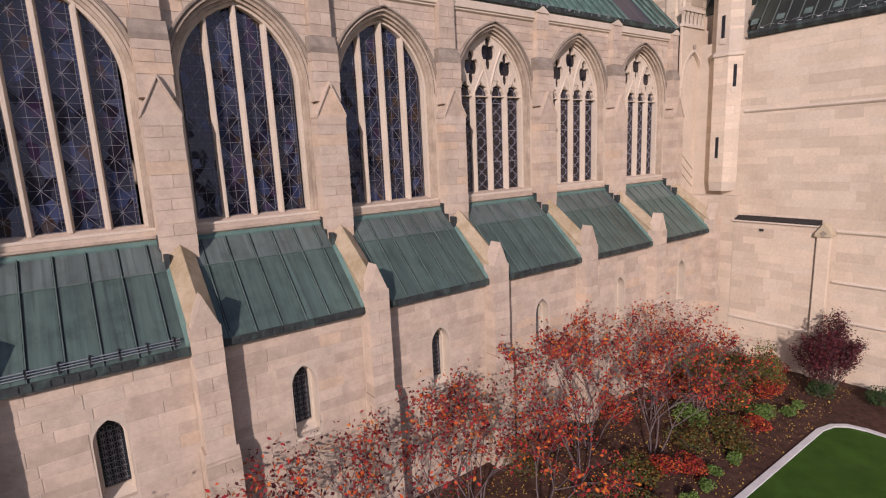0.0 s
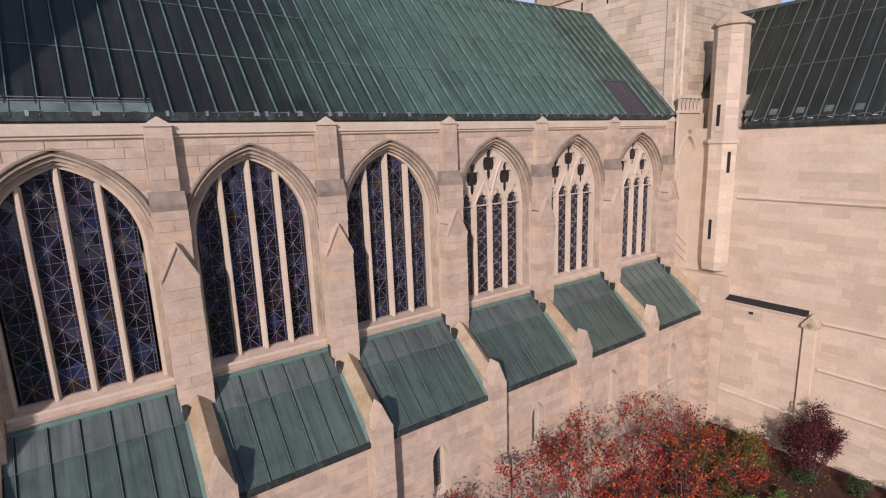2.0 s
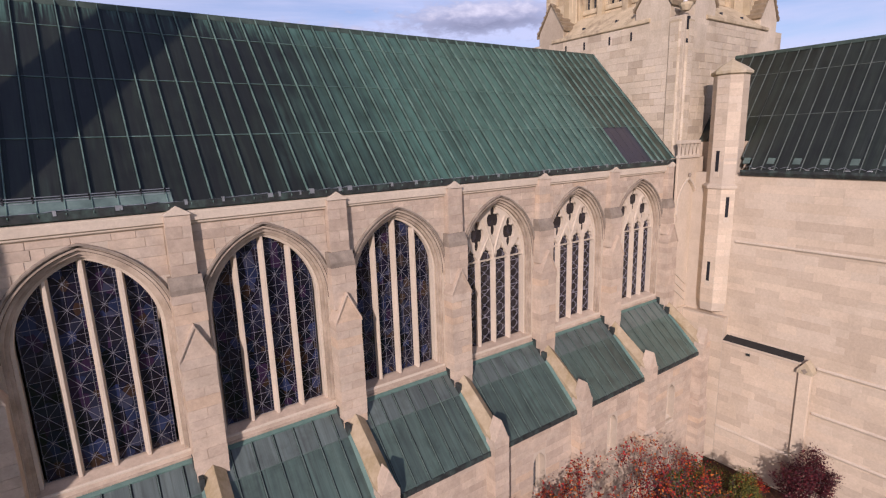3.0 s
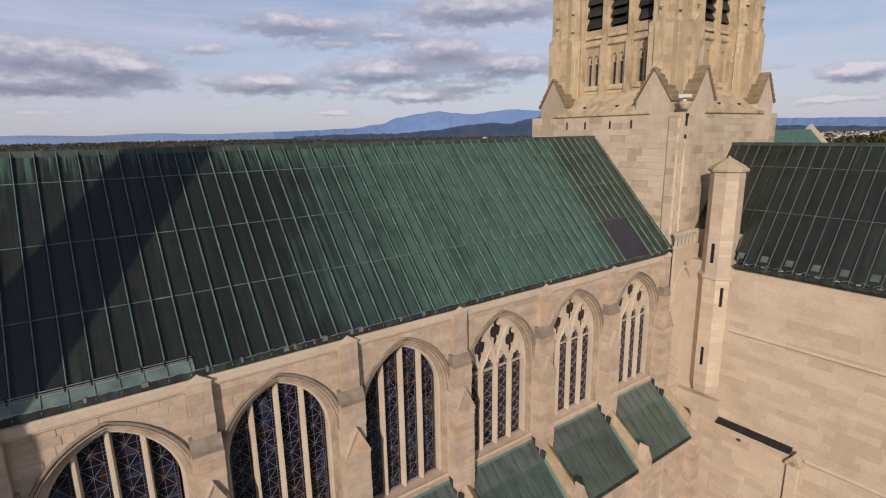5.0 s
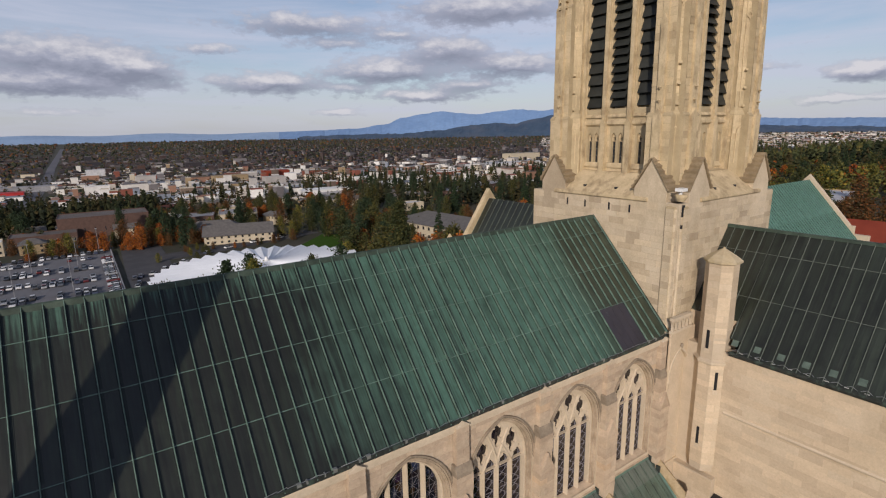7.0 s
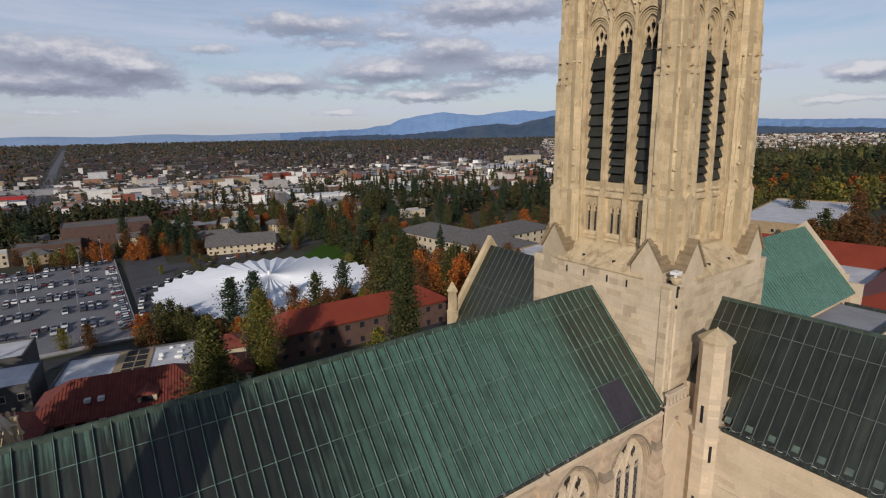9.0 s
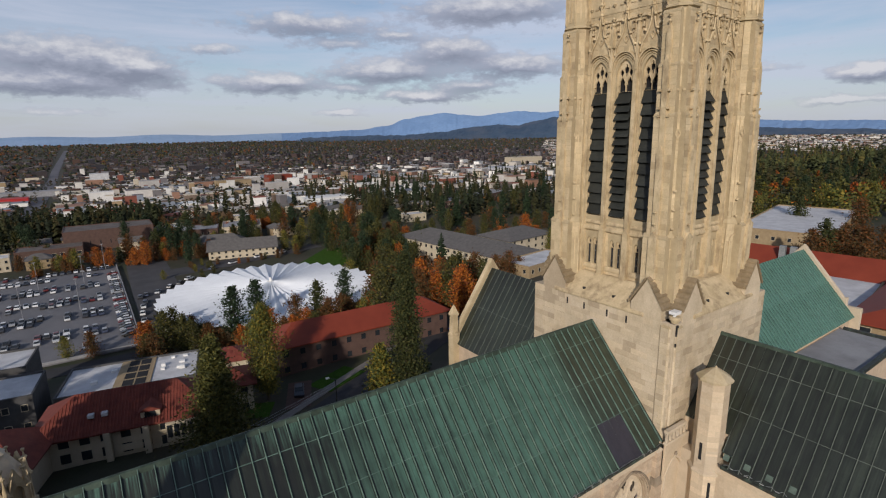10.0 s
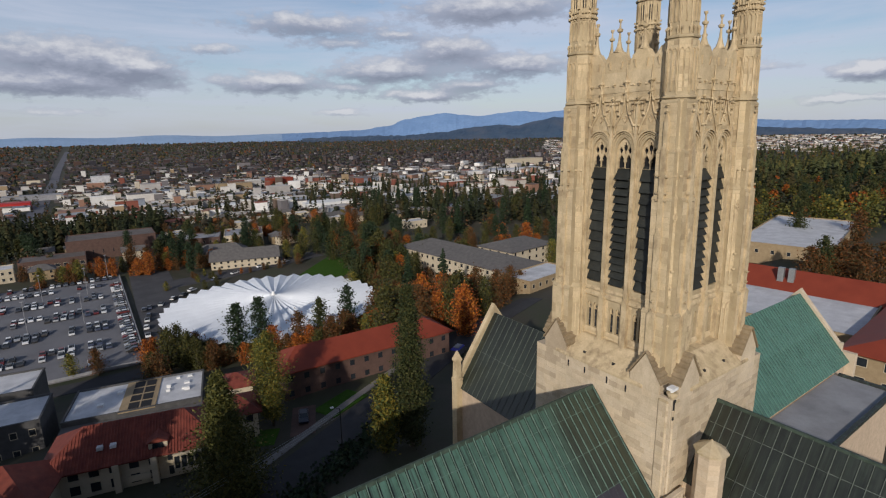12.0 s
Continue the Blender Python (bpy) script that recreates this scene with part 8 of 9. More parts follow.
for i in range(2):
    for j in range(4):
        s = Shape().box(-1.6 + 2.7 * i, 0.7 + 2.7 * i, -7.6 + 4.0 * j, -4.4 + 4.0 * j, 6.35, 6.42)
        part("opening", s, dark_inside, gap)
for k in range(9):
    s = Shape().box(0, tree_rng.uniform(0.5, 1.4), 0, tree_rng.uniform(0.5, 1.2), 6.1, 6.1 + tree_rng.uniform(0.4, 0.9), Matrix.Translation((tree_rng.choice((-9, -7, 8, 10)) + tree_rng.uniform(-2, 2), tree_rng.uniform(-6, 6), 0)))
    part("roof_unit", s, white_paint, shop, "small white roof unit")
s = Shape().box(-15, 15, -12.0, -8.5, -1.0, 5.2)
part("lean_to", s, shingle, shop, "brown shingled lean-to roof")
for dx, dy, tall in ((-24.0, 167.0, 10.0), (-22.0, 150.0, 9.0)):
    b = dwelling("flat_roofed_block", "dark grey block with stepped white roof edges", dx, dy, -23.0, 14, 14, tall, siding_grey, membrane, -8.0, "flat", rows=2, cols=4)
dwelling("apartment_house", "long brick apartment house with a red roof", 54.0, 117.0, -11.6, 46, 12, 7.4, brick_dark, roof_red, -2.0, "hip", 3.4, 2, 12, 0.9, (1.2, 1.4), "apartment house", frame_mat=brick_dark)
dwelling("apartment_house", "cream three-storey apartment block with a grey hipped roof", 156.0, 206.0, -24.0, 26, 78, 12.0, stucco, shingle, 6.0, "hip", 4.5, 3, 6, 1.0, (1.5, 1.6), "apartment house", 6.0)
dwelling("apartment_house", "cream apartment wing with grey hipped roof", 190.0, 205.0, -22.0, 34, 24, 10.5, stucco, shingle, 6.0, "hip", 4.0, 3, 6, 1.0, (1.5, 1.6), "apartment house", 6.0)
dwelling("flat_roofed_block", "low block with a pale flat roof among trees", 150.0, 148.0, -16.0, 30, 14, 7.6, tan_wall, membrane, 8.0, "flat", rows=2, cols=7)
dwelling("brick_block", "long brown brick hall with a flat roof", 11.0, 424.0, -30.5, 52, 28, 13.5, brick_dark, roof_brown, -1.0, "flat", rows=1, cols=9, window=(0.55, 2.6), framed=False)
dwelling("brick_block", "low brick wing with a terrace roof", -22.0, 400.0, -30.0, 34, 18, 6.5, brick_dark, roof_brown, -1.0, "flat", rows=1, cols=8, window=(2.4, 2.0))
dwelling("apartment_house", "cream two-storey row with a brown shingle roof", 75.0, 322.0, -28.0, 38, 15, 5.2, stucco, shingle, -15.0, "gable", 5.4, 2, 10, 1.0, (1.2, 1.2), "apartment house")
dwelling("apartment_house", "tan apartment row behind the street", 66.0, 345.0, -28.0, 30, 14, 5.8, tan_wall, shingle, -15.0, "hip", 4.8, 2, 8, 1.0, (1.2, 1.2), "apartment house")
dwelling("flat_roofed_block", "pale office block with a flat roof", 92.0, 392.0, -29.0, 26, 30, 9.0, stucco, flat_grey, -14.0, "flat", rows=2, cols=6)
dwelling("brick_block", "red brick block with a flat roof", 64.0, 394.0, -29.0, 24, 22, 9.0, brick_dark, flat_grey, -14.0, "flat", rows=2, cols=6)
dwelling("house", "pale house with arched ground floor", -47.0, 330.0 + 40, -28.0, 16, 14, 7.0, stucco, membrane, 4.0, "flat", rows=2, cols=5, category="house")
dwelling("house", "small cottage with a grey hipped roof", 117.0, 372.0, -28.0, 18, 12, 6.0, stucco, shingle, 10.0, "hip", 3.0, 2, 5, category="house")
dwelling("house", "dark grey gabled house among trees", 196.0, 452.0, -33.0, 36, 16, 7.0, siding_grey, shingle, 20.0, "gable", 5.0, 2, 6, category="house")
dwelling("flat_roofed_block", "long brick school block among conifers", 330.0, 415.0, -31.0, 110, 24, 11.0, brick_dark, flat_grey, 24.0, "flat", rows=2, cols=16)
# East of the chancel.
dwelling("school_building", "tan brick building with a red hipped roof", 133.0, 20.0, -3.0, 40, 26, 11.4, tan_wall, roof_red, 4.0, "hip", 6.0, 3, 9, 1.2, (1.8, 1.6), "building")
dwelling("school_building", "long building with a red metal roof beyond the white flat roof", 155.0, 50.0, -3.0, 11, 66, 9.8, tan_wall, roof_red, 8.0, "gable", 4.4, 2, 4, 1.2, (1.6, 1.6), "building")
hall = dwelling("flat_roofed_block", "white membrane flat roof between the red roofs", 136.0, 50.0, -3.0, 28, 30, 9.6, tan_wall, membrane, 8.0, "flat", rows=2, cols=5)
for k in range(2):
    s = Shape().box(14.6 + 0.2 * k, 16.0 + 0.2 * k, 6.0 - 2.4 * k, 7.4 - 2.4 * k, 9.6, 15.2)
    part("roof_vent", s, steel, hall, "pale metal roof ventilator")
dwelling("flat_roofed_block", "wide low building with a blue-white flat roof", 268.0, 98.0, -3.5, 84, 34, 5.4, tan_wall, membrane, 12.0, "flat", rows=1, cols=16)

# Pleated white canopy.
tent = thing("canopy_pavilion", "huge round pleated white fabric canopy with a scalloped rim", "canopy", at=(59.5, 214.5, -28.0))
folds, R = 42, 44.0
s = Shape()
stations = ((0.035, 10.9, 0.10), (0.09, 10.0, 0.42), (0.22, 9.2, 0.50), (0.45, 8.5, 0.50), (0.72, 8.0, 0.50), (1.0, 7.6, 0.52))
for f, z, deep in stations:
    for i in range(folds * 2):
        a = math.pi * i / folds
        ridge_fold = i % 2 == 0
        rr = R * f * (1.0 if ridge_fold else 1.0 - 0.022 * f)
        s.v.append((rr * math.cos(a), rr * math.sin(a), z + (deep if ridge_fold else -deep)))
size = folds * 2
s.f = [(k * size + i, k * size + (i + 1) % size, (k + 1) * size + (i + 1) % size, (k + 1) * size + i) for k in range(len(stations) - 1) for i in range(size)]
skin = part("fabric", s, tent_white, tent, "taut white pleated fabric")
mod = skin.modifiers.new("fabric thickness", "SOLIDIFY")
mod.thickness = 0.15
s = Shape().rings(0, 0, [(10.0, 1.9), (10.9, 1.7), (11.2, 0.9), (12.6, 0.3)], 12)
part("hub", s, white_paint, tent)
for i in range(21):
    a = 2 * math.pi * i / 21
    s = Shape().tube((R * 0.95 * math.cos(a), R * 0.95 * math.sin(a), -0.5), (R * 0.95 * math.cos(a), R * 0.95 * math.sin(a), 7.0), 0.3, sides=8)
    part("post", s, white_paint, tent)
s = Shape().rings(0, 0, [(-0.5, 38.0), (4.5, 38.0), (4.6, 37.0)], 32)
part("wall", s, tan_wall, tent, "tan recessed wall below the canopy")

# Street, pavements, drive and front lawns.
def strip(name, points, width, mat, label, category, lift=0.06, step=4.0):
    """A band laid on the land along a line."""
    s = Shape()
    pts = []
    for (ax, ay), (bx, by) in zip(points[:-1], points[1:]):
        count = max(1, int(math.hypot(bx - ax, by - ay) / step))
        pts += [Vector((ax + (bx - ax) * i / count, ay + (by - ay) * i / count)) for i in range(count)]
    pts.append(Vector(points[-1]))
    rows = []
    for i, p in enumerate(pts):
        t = (pts[min(i + 1, len(pts) - 1)] - pts[max(i - 1, 0)]).normalized()
        nrm = Vector((-t.y, t.x))
        rows.append([p + nrm * width * (k / 4 - 0.5) for k in range(5)])
    for r0, r1 in zip(rows[:-1], rows[1:]):
        for k in range(4):
            q = [r0[k], r1[k], r1[k + 1], r0[k + 1]]
            z = [land(v.x, v.y) + lift for v in q]
            s.add([(v.x, v.y, h - 0.3) for v, h in zip(q, z)] + [(v.x, v.y, h) for v, h in zip(q, z)], [(4, 5, 6, 7), (0, 1, 5, 4), (2, 3, 7, 6)])
    return structure(name, s, mat, label, category)


strip("road", [(-40, 50), (14, 78.5), (44, 94.5), (90, 118), (130, 132)], 9.0, asphalt, "dark asphalt street below the bluff", "road")
strip("pavement", [(-40, 57), (11.0, 84.6), (41, 100.8), (86, 124)], 1.8, paving, "pale concrete pavement beside the street", "pavement", 0.14)
strip("driveway", [(29.0, 94.5), (33.5, 106)], 5.0, brick_dark, "brownish paved driveway", "driveway", 0.12, 2.0)
strip("lawn", [(35.5, 100.0), (46, 104.5)], 6.5, grass, "small green front lawn", "lawn", 0.10, 2.0)
strip("lawn", [(21.0, 96.0), (24.0, 101.5)], 5.0, grass, "small green front lawn", "lawn", 0.10, 2.0)
strip("lawn", [(96, 262), (132, 300)], 26.0, grass, "green lawn beyond the canopy", "lawn", 0.10, 6.0)
strip("road", [(-90, 196), (-40, 193), (16, 190)], 8.0, asphalt, "asphalt lane below the parking deck", "road", 0.08)
strip("road", [(21, 196), (22, 270), (24, 336)], 20.0, asphalt_worn, "worn asphalt lane beside the parking deck", "road", 0.10)
strip("road", [(30, 302), (60, 306), (120, 322)], 16.0, asphalt_worn, "asphalt street passing behind the canopy", "road", 0.12)
strip("road", [(-54, 470), (-58, 900), (-60, 1975), (-45, 3544)], 20.0, avenue_grey, "straight avenue running to the horizon", "road", 0.5, 25.0)
post = thing("street_lamp", "black street lamp post beside the street", "street lamp", at=(33.8, 86.0, land(33.8, 86.0)))
s = Shape().tube((0, 0, -0.3), (0, 0, 8.0), 0.12, 0.08, sides=8)
part("pole", s, black_iron, post)
s = Shape().tube((0, 0, 7.9), (-1.2, 0.6, 8.3), 0.06, sides=6)
part("arm", s, black_iron, post)
s = Shape().box(-1.6, -1.0, 0.4, 0.8, 8.2, 8.4)
part("lamp_head", s, white_paint, post)
s = Shape()
for k, z in enumerate((7.0, 7.5, 8.0)):
    prev = None
    for i in range(25):
        t = i / 24
        p = Vector((-45 + 79 * t, 63 + 23.5 * t, -2.2 + z - 9.0 + 0.5 * t - 3.0 * t * (1 - t)))
        if prev:
            s.tube(prev, p, 0.03, sides=4)
        prev = p
tagged(part("overhead_wire", s, steel), "thin overhead wires along the street", "wire")

# Hedges along the lower side of the street.
s = Shape()
for k in range(260):
    t = tree_rng.random()
    x, y = 12 + 46 * t + tree_rng.uniform(-2.5, 2.5), 70.5 + 24 * t + tree_rng.uniform(-2.5, 2.5)
    for j in range(10):
        leaf(s, (x + tree_rng.gauss(0, 0.6), y + tree_rng.gauss(0, 0.6), land(x, y) + tree_rng.uniform(0.1, 1.6)), 0.4, tree_rng, 0.8)
tagged(part("hedge", s, leaf_conifer), "dark green hedge below the street", "hedge", kind="stuff")

# ---- parking deck and cars ----
s = Shape().box(-110, 9.5, 199.0, 338.0, -30.0, -27.55)
structure("parking_deck", s, deck, "pale grey parking deck marked with rows of cars", "car park")
s = Shape().box(9.2, 9.6, 199.0, 338.0, -27.55, -26.6).box(-110, 9.6, 198.8, 199.1, -27.55, -26.6)
structure("trim_deck_wall", s, flat_grey, "low grey wall round the parking deck", "wall")


def car(label):
    top = thing("parked_car", label, "car", "parked cars")
    s = Shape().slab([[(-2.2, 0.32), (2.2, 0.32), (2.25, 0.75), (1.15, 0.95), (-2.15, 1.0), (-2.25, 0.7)]], lambda u, v, d: (d, u, v), -0.88, 0.88)
    part("body", s, car_paint, top, bevel=0.06)
    s = Shape().hexa([(-0.8, -1.9, 0.96), (0.8, -1.9, 0.96), (0.8, 1.1, 0.94), (-0.8, 1.1, 0.94)], [(-0.66, -1.3, 1.45), (0.66, -1.3, 1.45), (0.66, 0.35, 1.45), (-0.66, 0.35, 1.45)])
    part("window", s, window_glass, top)
    s = Shape().box(-0.66, 0.66, -1.3, 0.35, 1.45, 1.5)
    part("car_roof", s, car_paint, top)
    wheel = Shape().tube((-0.1, 0, 0), (0.1, 0, 0), 0.33, sides=10)
    me = mesh_of("wheel", wheel, tyre_rubber)
    for x in (-0.82, 0.82):
        for y in (-1.35, 1.4):
            shared("wheel", me, top, x, y, 0.33)
    return top


model = car("parked car in plain paint on the pale deck")
model.location = (-4.0, 205.0, -27.55)
model.scale = (1.12, 1.12, 1.12)
for row, y in enumerate((208, 222, 228, 246, 252, 270, 276, 296, 302, 321, 334)):
    x = -50.0
    while x < (2.0 if y < 330 else 8.0):
        if tree_rng.random() < (0.72 if row else 0.25):
            copy_thing(model, Matrix.Translation((x + tree_rng.uniform(-0.2, 0.2), y + tree_rng.uniform(-0.5, 0.5), -27.55)) @ Matrix.Rotation(tree_rng.choice((0, math.pi)) + tree_rng.uniform(-0.04, 0.04), 4, "Z"))
        x += 2.9
for k in range(34):
    if tree_rng.random() < 0.85:
        copy_thing(model, Matrix.Translation((6.4, 212 + 3.4 * k, -27.55)) @ Matrix.Rotation(math.pi / 2 + tree_rng.uniform(-0.04, 0.04), 4, "Z"))
drive_car = copy_thing(model, Matrix.Translation((31.4, 100.5, land(31.4, 100.5) + 0.13)) @ Matrix.Rotation(2.8, 4, "Z"))
drive_car["label"] = "dark blue-black car on the paved driveway"
for o in drive_car.children:
    if o.name.startswith(("body", "car_roof")):
        o.material_slots[0].link = "OBJECT"
        o.material_slots[0].material = dark_car
for x, y, a in ((12.5, 226, 0.05), (13.0, 236, 0.1), (14.2, 246, 0.1), (15.5, 252, 0.15), (17.0, 264, 0.15), (14.5, 262, 0.1), (22.0, 266, 0.3), (28, 272, 0.5), (33, 276, 0.6), (20, 216, 0.1), (24, 238, 0.2), (26, 243, 0.2), (38, 282, 0.9), (52, 296, 1.0), (64, 303, 1.1), (80, 309, 1.2), (96, 312, 1.2), (100, 318, 1.2)):
    copy_thing(model, Matrix.Translation((x, y, land(x, y) + 0.12)) @ Matrix.Rotation(-a, 4, "Z"))
van = thing("parked_van", "dark van with a bright blue roof by the street", "van", at=(77.3, 106.5, land(77.3, 106.5) + 0.1))
van.rotation_euler = (0, 0, radians(-62))
s = Shape().slab([[(-2.9, 0.4), (2.9, 0.4), (2.95, 1.2), (2.2, 1.45), (1.6, 2.3), (-2.9, 2.3)]], lambda u, v, d: (d, u, v), -1.05, 1.05)
part("body", s, siding_grey, van, bevel=0.08)
s = Shape().box(-1.1, 1.1, -2.9, 1.6, 2.3, 2.55)
part("van_roof", s, blue_paint, van, "bright blue roof", bevel=0.06)
s = Shape().box(-0.8, 0.8, -1.6, 0.9, 2.55, 2.95)
part("roof_box", s, flat_grey, van, "pale grey rounded roof box", bevel=0.15)
wheel_me = mesh_of("wheel", Shape().tube((-0.12, 0, 0), (0.12, 0, 0), 0.4, sides=10), tyre_rubber)
for x in (-0.98, 0.98):
    for y in (-1.9, 1.9):
        shared("wheel", wheel_me, van, x, y, 0.4)
lamp = thing("lot_lamp", "tall grey lamp mast on the parking deck", "street lamp", "parking deck lamps", at=(-27, 258, -27.55))
s = Shape().tube((0, 0, 0), (0, 0, 13.5), 0.11, 0.07, sides=6)
part("mast", s, flat_grey, lamp)
s = Shape().box(-0.6, 0.6, -0.2, 0.2, 13.4, 13.65)
part("lamp_head", s, flat_grey, lamp)
for x, y in ((-8, 258), (-24, 305), (-6, 308), (4, 336), (-45, 262)):
    copy_thing(lamp, Matrix.Translation((x, y, -27.55)))

# ---- city on the plain ----
city_rng = random.Random(21)
pale, muted, crowns, spruces, woods = Shape(), Shape(), Shape(), Shape(), Shape()


def bearing(d, degrees):
    a = radians(degrees)
    return d * math.sin(a), d * math.cos(a)


def block(shape, x, y, w, d, h, low=3.0):
    z = land(x, y)
    a = city_rng.uniform(-0.06, 0.06) + (0.0 if x < 500 else 0.5)
    m = Matrix.Translation((x, y, z)) @ Matrix.Rotation(a, 4, "Z")
    shape.box(-w / 2, w / 2, -d / 2, d / 2, -low, h, m)
    shape.box(-w / 2 - 0.3, w / 2 + 0.3, -d / 2 - 0.3, d / 2 + 0.3, h, h + 0.7, m)


for k in range(6800):
    d = 600 + 1900 * city_rng.random() ** 1.35
    x, y = bearing(d, city_rng.uniform(-9, 62) if k % 5 else city_rng.uniform(30, 52))
    if abs(x + 58) < 22:
        continue
    big = city_rng.random() < 0.24
    block(pale if city_rng.random() < 2.2 - d / 880 else muted, x, y, city_rng.uniform(16, 44) if big else city_rng.uniform(5, 13), city_rng.uniform(10, 26) if big else city_rng.uniform(6, 12), city_rng.uniform(2.8, 5.6) if city_rng.random() < 0.9 else city_rng.uniform(9, 17))
for k in range(2600):
    turn_ = city_rng.uniform(46, 82)
    x, y = bearing((1500 if turn_ < 60 else 2300) + 2200 * city_rng.random() ** 0.8, turn_)
    block(pale, x, y, city_rng.uniform(16, 64), city_rng.uniform(12, 40), city_rng.uniform(3, 7))
for k in range(4600):
    d = 1100 + 3500 * city_rng.random() ** 0.9
    x, y = bearing(d, city_rng.uniform(-10, 60))
    if abs(x + 58) > 20:
        block(muted, x, y, city_rng.uniform(7, 17), city_rng.uniform(6, 12), city_rng.uniform(3, 7))
for k in range(15000):
    d = 480 + 4150 * city_rng.random() ** 0.95
    x, y = bearing(d, city_rng.uniform(-10, 80))
    if abs(x + 58) < 20:
        continue
    r = city_rng.uniform(1.8, 3.9) * (1 + d / 7000)
    crowns.blob(x, y, land(x, y) + r * 0.9, r, r, r * city_rng.uniform(0.8, 1.4), city_rng, 0.35)

for k in range(2000):
    x, y = bearing(city_rng.uniform(400, 1500), city_rng.choice((city_rng.uniform(26, 48), city_rng.uniform(62, 82), city_rng.uniform(62, 82), city_rng.uniform(-10, 20))))
    z, tall = land(x, y), city_rng.uniform(6, 12)
    for j in range(46):
        a, out, up_ = city_rng.uniform(0, 6.28), city_rng.random() ** 0.6, city_rng.random()
        wide = tall * 0.36 * math.sin(math.pi * (0.12 + 0.82 * up_))
        leaf(crowns, (x + wide * out * math.cos(a), y + wide * out * math.sin(a), z + 1.0 + tall * up_), city_rng.uniform(0.7, 1.3), city_rng, 0.8)


def spruce(spruces, x, y, h, w):
    """A far conifer of drooping sprays round an uneven cone."""
    z = land(x, y)
    full = city_rng.uniform(0.35, 0.6)
    axis = len(spruces.v)
    spruces.v += [(x, y, z + h * i / 8 - 1.0 * (i == 0)) for i in range(9)] + [(x + 0.3, y + 0.2, z)]
    spruces.f += [(axis + i, axis + i + 1, axis + 9) for i in range(8)]
    for j in range(64):
        t = city_rng.random() ** 1.15
        reach = w * (1 - max(t - full, 0.0) / (1.02 - full)) * (0.55 + 0.45 * min(t / 0.2, 1.0)) * city_rng.uniform(0.35, 1.15)
        a = city_rng.uniform(0, 6.28)
        c, sn = math.cos(a), math.sin(a)
        high = z + h * (0.06 + 0.92 * t)
        p = Vector((x + reach * c * 0.5, y + reach * sn * 0.5, high - 0.1 * reach))
        side = Vector((-sn, c, 0)) * (0.26 * w + 0.25) * city_rng.uniform(0.6, 1.2)
        base = len(spruces.v)
        spruces.v += [tuple(p + side), (x + reach * c, y + reach * sn, high - 0.32 * reach + city_rng.uniform(-0.2, 0.2)), tuple(p - side)]
        node = axis + min(int(t * 8) + 1, 8)
        spruces.f += [(node, base, base + 1), (node, base + 1, base + 2)]


for count, near, far, left, right in ((620, 470, 640, -10, 6), (110, 560, 760, 6, 26), (520, 430, 900, 26, 48), (300, 480, 900, 62, 82), (300, 900, 1700, 40, 64), (170, 640, 1000, 20, 34)):
    for k in range(count):
        x, y = bearing(near + (far - near) * city_rng.random() ** 1.2, city_rng.uniform(left, right))
        h = city_rng.uniform(10, 23) if near == 470 else city_rng.uniform(8, 23)
        spruce(spruces, x, y, h, h * city_rng.uniform(0.17, 0.31))
# The wooded slopes towards the east.
for k in range(2300):
    x, y = bearing(620 + 1950 * city_rng.random() ** 1.1, city_rng.uniform(59, 83))
    h = city_rng.uniform(14, 26)
    spruce(woods if city_rng.random() < 0.7 else spruces, x, y, h, h * city_rng.uniform(0.2, 0.34))
for name, mat, label, count in (("autumn_wood", leaf_yellow, "yellow-green autumn trees on the far slope", 110), ("olive_wood", leaf_cone, "olive-green broad trees on the far slope", 190), ("rust_wood", leaf_orange, "rust-orange autumn trees on the far slope", 34)):
    grown = Shape()
    for k in range(count):
        x, y = bearing(city_rng.uniform(330, 820), city_rng.uniform(60, 82))
        z, tall = land(x, y), city_rng.uniform(8, 15)
        for j in range(150):
            a, out, t = city_rng.uniform(0, 6.28), city_rng.random() ** 0.55, city_rng.random()
            wide = tall * 0.38 * math.sin(math.pi * (0.14 + 0.80 * t))
            leaf(grown, (x + wide * out * math.cos(a), y + wide * out * math.sin(a), z + 1.0 + tall * t), city_rng.uniform(0.6, 1.0), city_rng, 0.8)
    tagged(part(name, grown, mat), label, "trees", kind="stuff")
tagged(part("far_wood", woods, far_woods), "distant olive-green woods on the slopes", "trees", kind="stuff")
tagged(part("city_block", pale, city_white), "pale and brick low-rise city buildings on the plain", "buildings", kind="stuff")
tagged(part("suburb", muted, city_dark), "muted far suburb houses and roofs", "buildings", kind="stuff")
tagged(part("far_tree", crowns, far_trees), "distant autumn treetops among the streets", "trees", kind="stuff")
tagged(part("far_conifer", spruces, far_conifers), "distant dark conifer woods", "trees", kind="stuff")
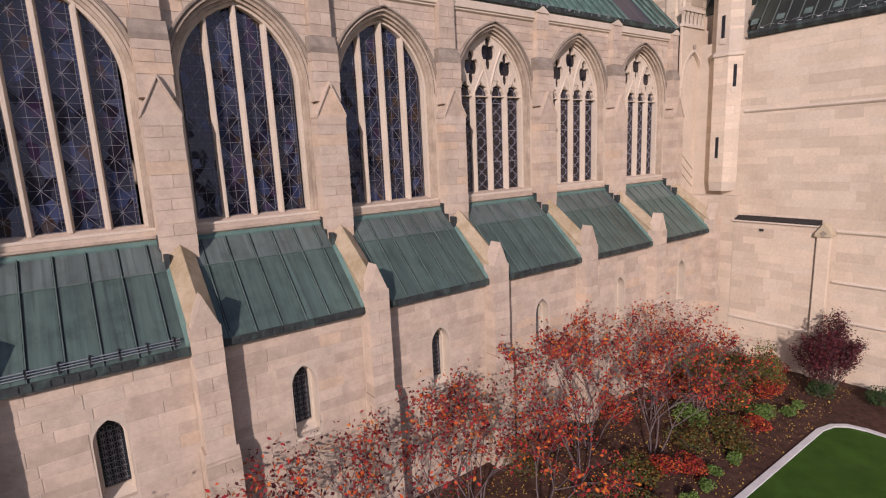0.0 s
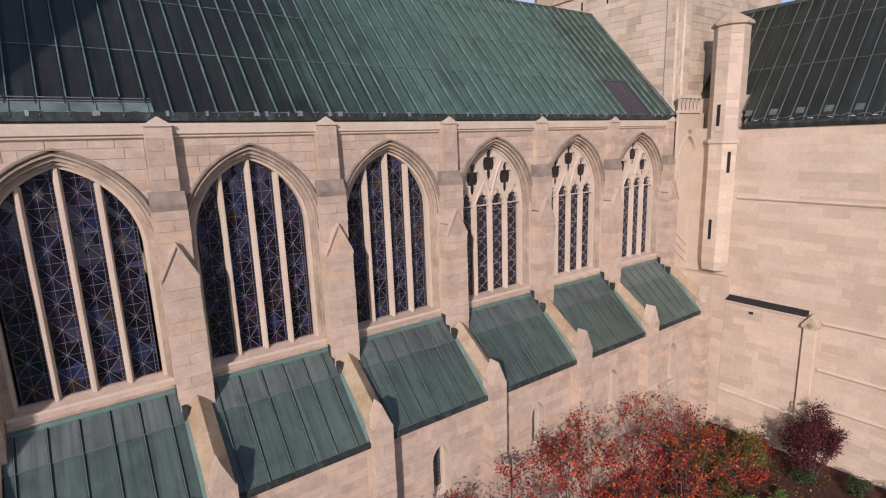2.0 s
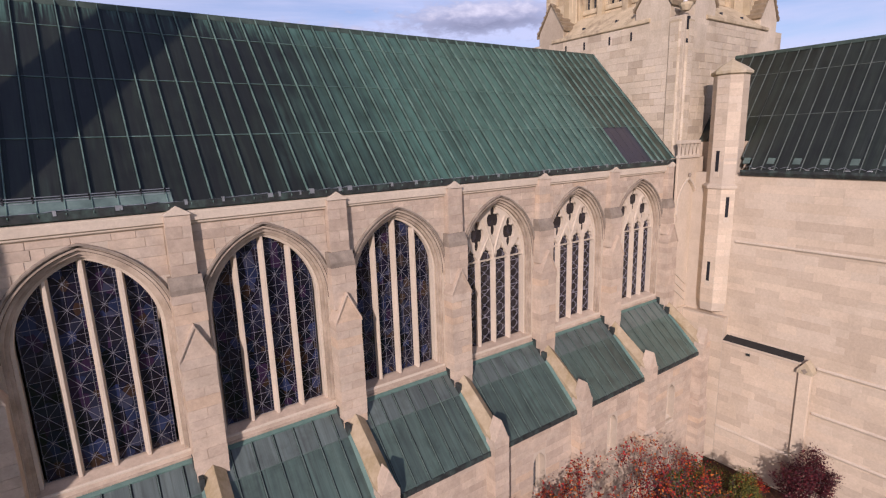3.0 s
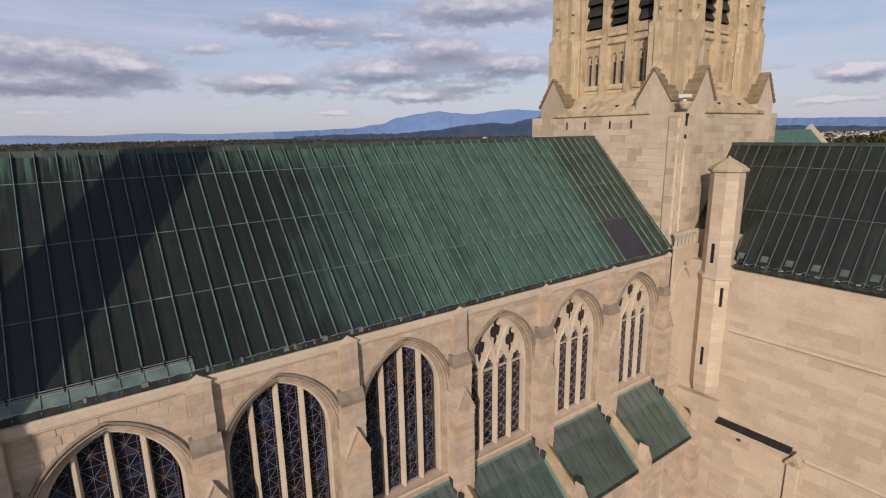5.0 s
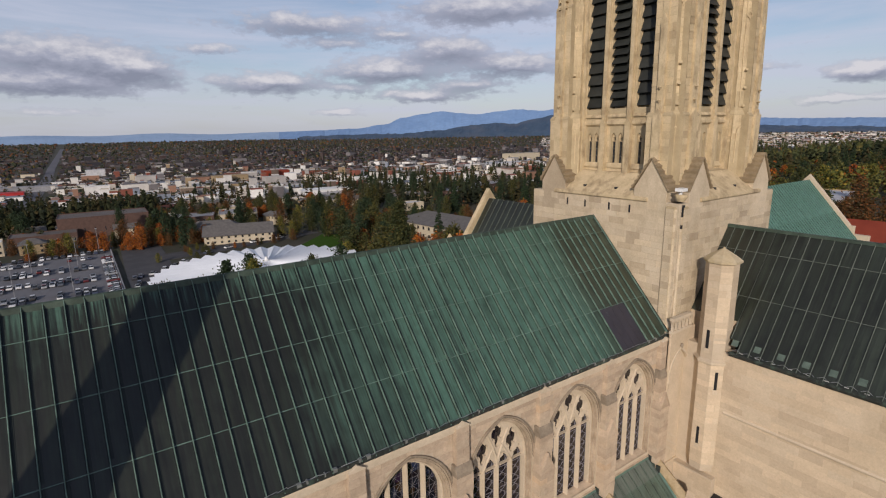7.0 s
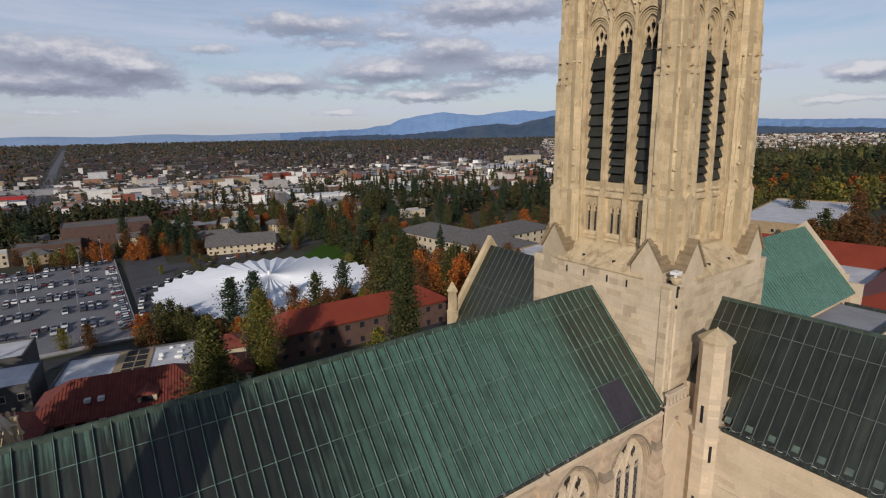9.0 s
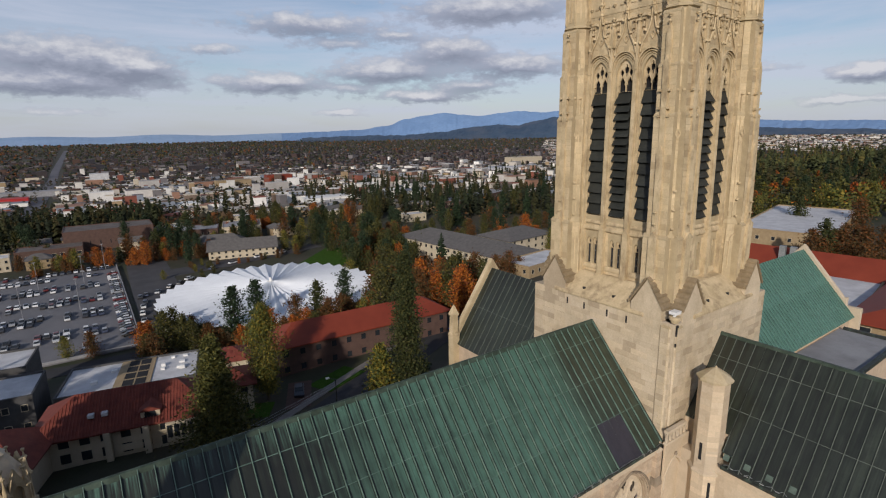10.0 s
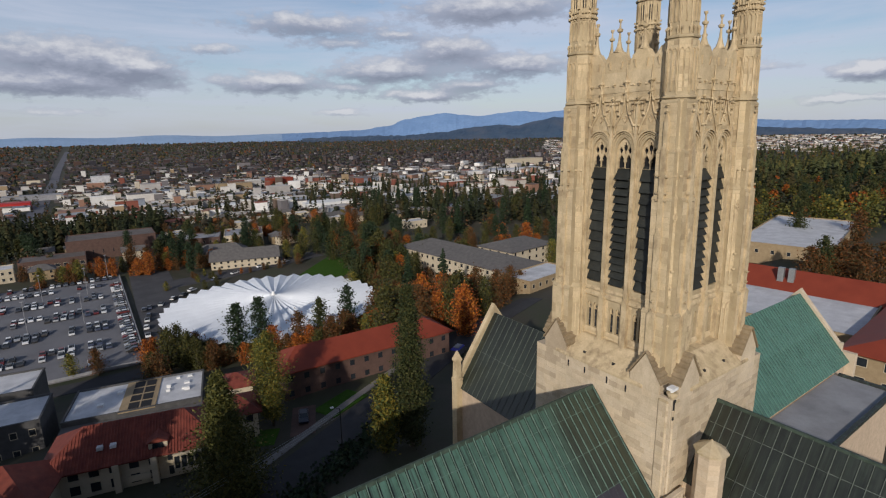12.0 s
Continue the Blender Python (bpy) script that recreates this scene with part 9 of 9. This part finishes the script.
# A few landmark blocks in the middle distance.
for x, y, w, d, h, mat, label in ((-98, 985, 60, 24, 9, store_red, "large red-fronted store on the plain"), (-95, 1120, 130, 26, 9, flat_grey, "long grey-blue shed on the plain"), (238, 585, 60, 26, 9, white_paint, "bright white shed at the wood's edge"), (110, 690, 95, 26, 7, white_paint, "long white roof on the plain"), (820, 915, 210, 36, 12, membrane, "very long pale warehouse roof"), (1130, 1180, 120, 40, 26, stucco, "tall yellowish depot on the plain"), (36, 1480, 38, 22, 19, membrane, "white mid-rise slab on the plain"), (230, 1010, 60, 24, 14, tan_wall, "ochre office block on the plain"), (330, 1060, 50, 24, 16, roof_red, "red brick office block on the plain")):
    z = land(x, y)
    s = Shape().box(x - w / 2, x + w / 2, y - d / 2, y + d / 2, z - 8, z + h)
    s.box(x - w / 2 - 0.4, x + w / 2 + 0.4, y - d / 2 - 0.4, y + d / 2 + 0.4, z + h, z + h + 0.8)
    tagged(part("far_building", s, mat), label, "building")


# ---- hills on the horizon ----
def hills(name, profile, dist, mat, label, rough):
    """A range: profile of (bearing, height over the plain)."""
    s = Shape()
    steps = 240
    a0, a1 = profile[0][0], profile[-1][0]
    rows = 6
    for i in range(steps + 1):
        a = a0 + (a1 - a0) * i / steps
        for (p, hp), (q, hq) in zip(profile[:-1], profile[1:]):
            if p <= a <= q:
                t = (a - p) / (q - p)
                t = t * t * (3 - 2 * t)
                h = hp + (hq - hp) * t
                break
        h += rough * noise.fractal(Vector((a * 1.7, dist * 0.001, 0)), 1.0, 2.0, 5)
        for j in range(rows + 1):
            f = j / rows
            x, y = bearing(dist - 420 * (1 - f), a)
            bump_ = rough * 1.4 * noise.fractal(Vector((a * 2.3, f * 3.0, dist * 0.01)), 1.0, 2.0, 4) * math.sin(math.pi * f)
            s.v.append((x, y, -12 + (max(h, 0) + 20) * f ** 0.8 + bump_))
    w = rows + 1
    s.f = [(i * w + j, (i + 1) * w + j, (i + 1) * w + j + 1, i * w + j + 1) for i in range(steps) for j in range(rows)]
    structure(name, s, mat, label, "backdrop")


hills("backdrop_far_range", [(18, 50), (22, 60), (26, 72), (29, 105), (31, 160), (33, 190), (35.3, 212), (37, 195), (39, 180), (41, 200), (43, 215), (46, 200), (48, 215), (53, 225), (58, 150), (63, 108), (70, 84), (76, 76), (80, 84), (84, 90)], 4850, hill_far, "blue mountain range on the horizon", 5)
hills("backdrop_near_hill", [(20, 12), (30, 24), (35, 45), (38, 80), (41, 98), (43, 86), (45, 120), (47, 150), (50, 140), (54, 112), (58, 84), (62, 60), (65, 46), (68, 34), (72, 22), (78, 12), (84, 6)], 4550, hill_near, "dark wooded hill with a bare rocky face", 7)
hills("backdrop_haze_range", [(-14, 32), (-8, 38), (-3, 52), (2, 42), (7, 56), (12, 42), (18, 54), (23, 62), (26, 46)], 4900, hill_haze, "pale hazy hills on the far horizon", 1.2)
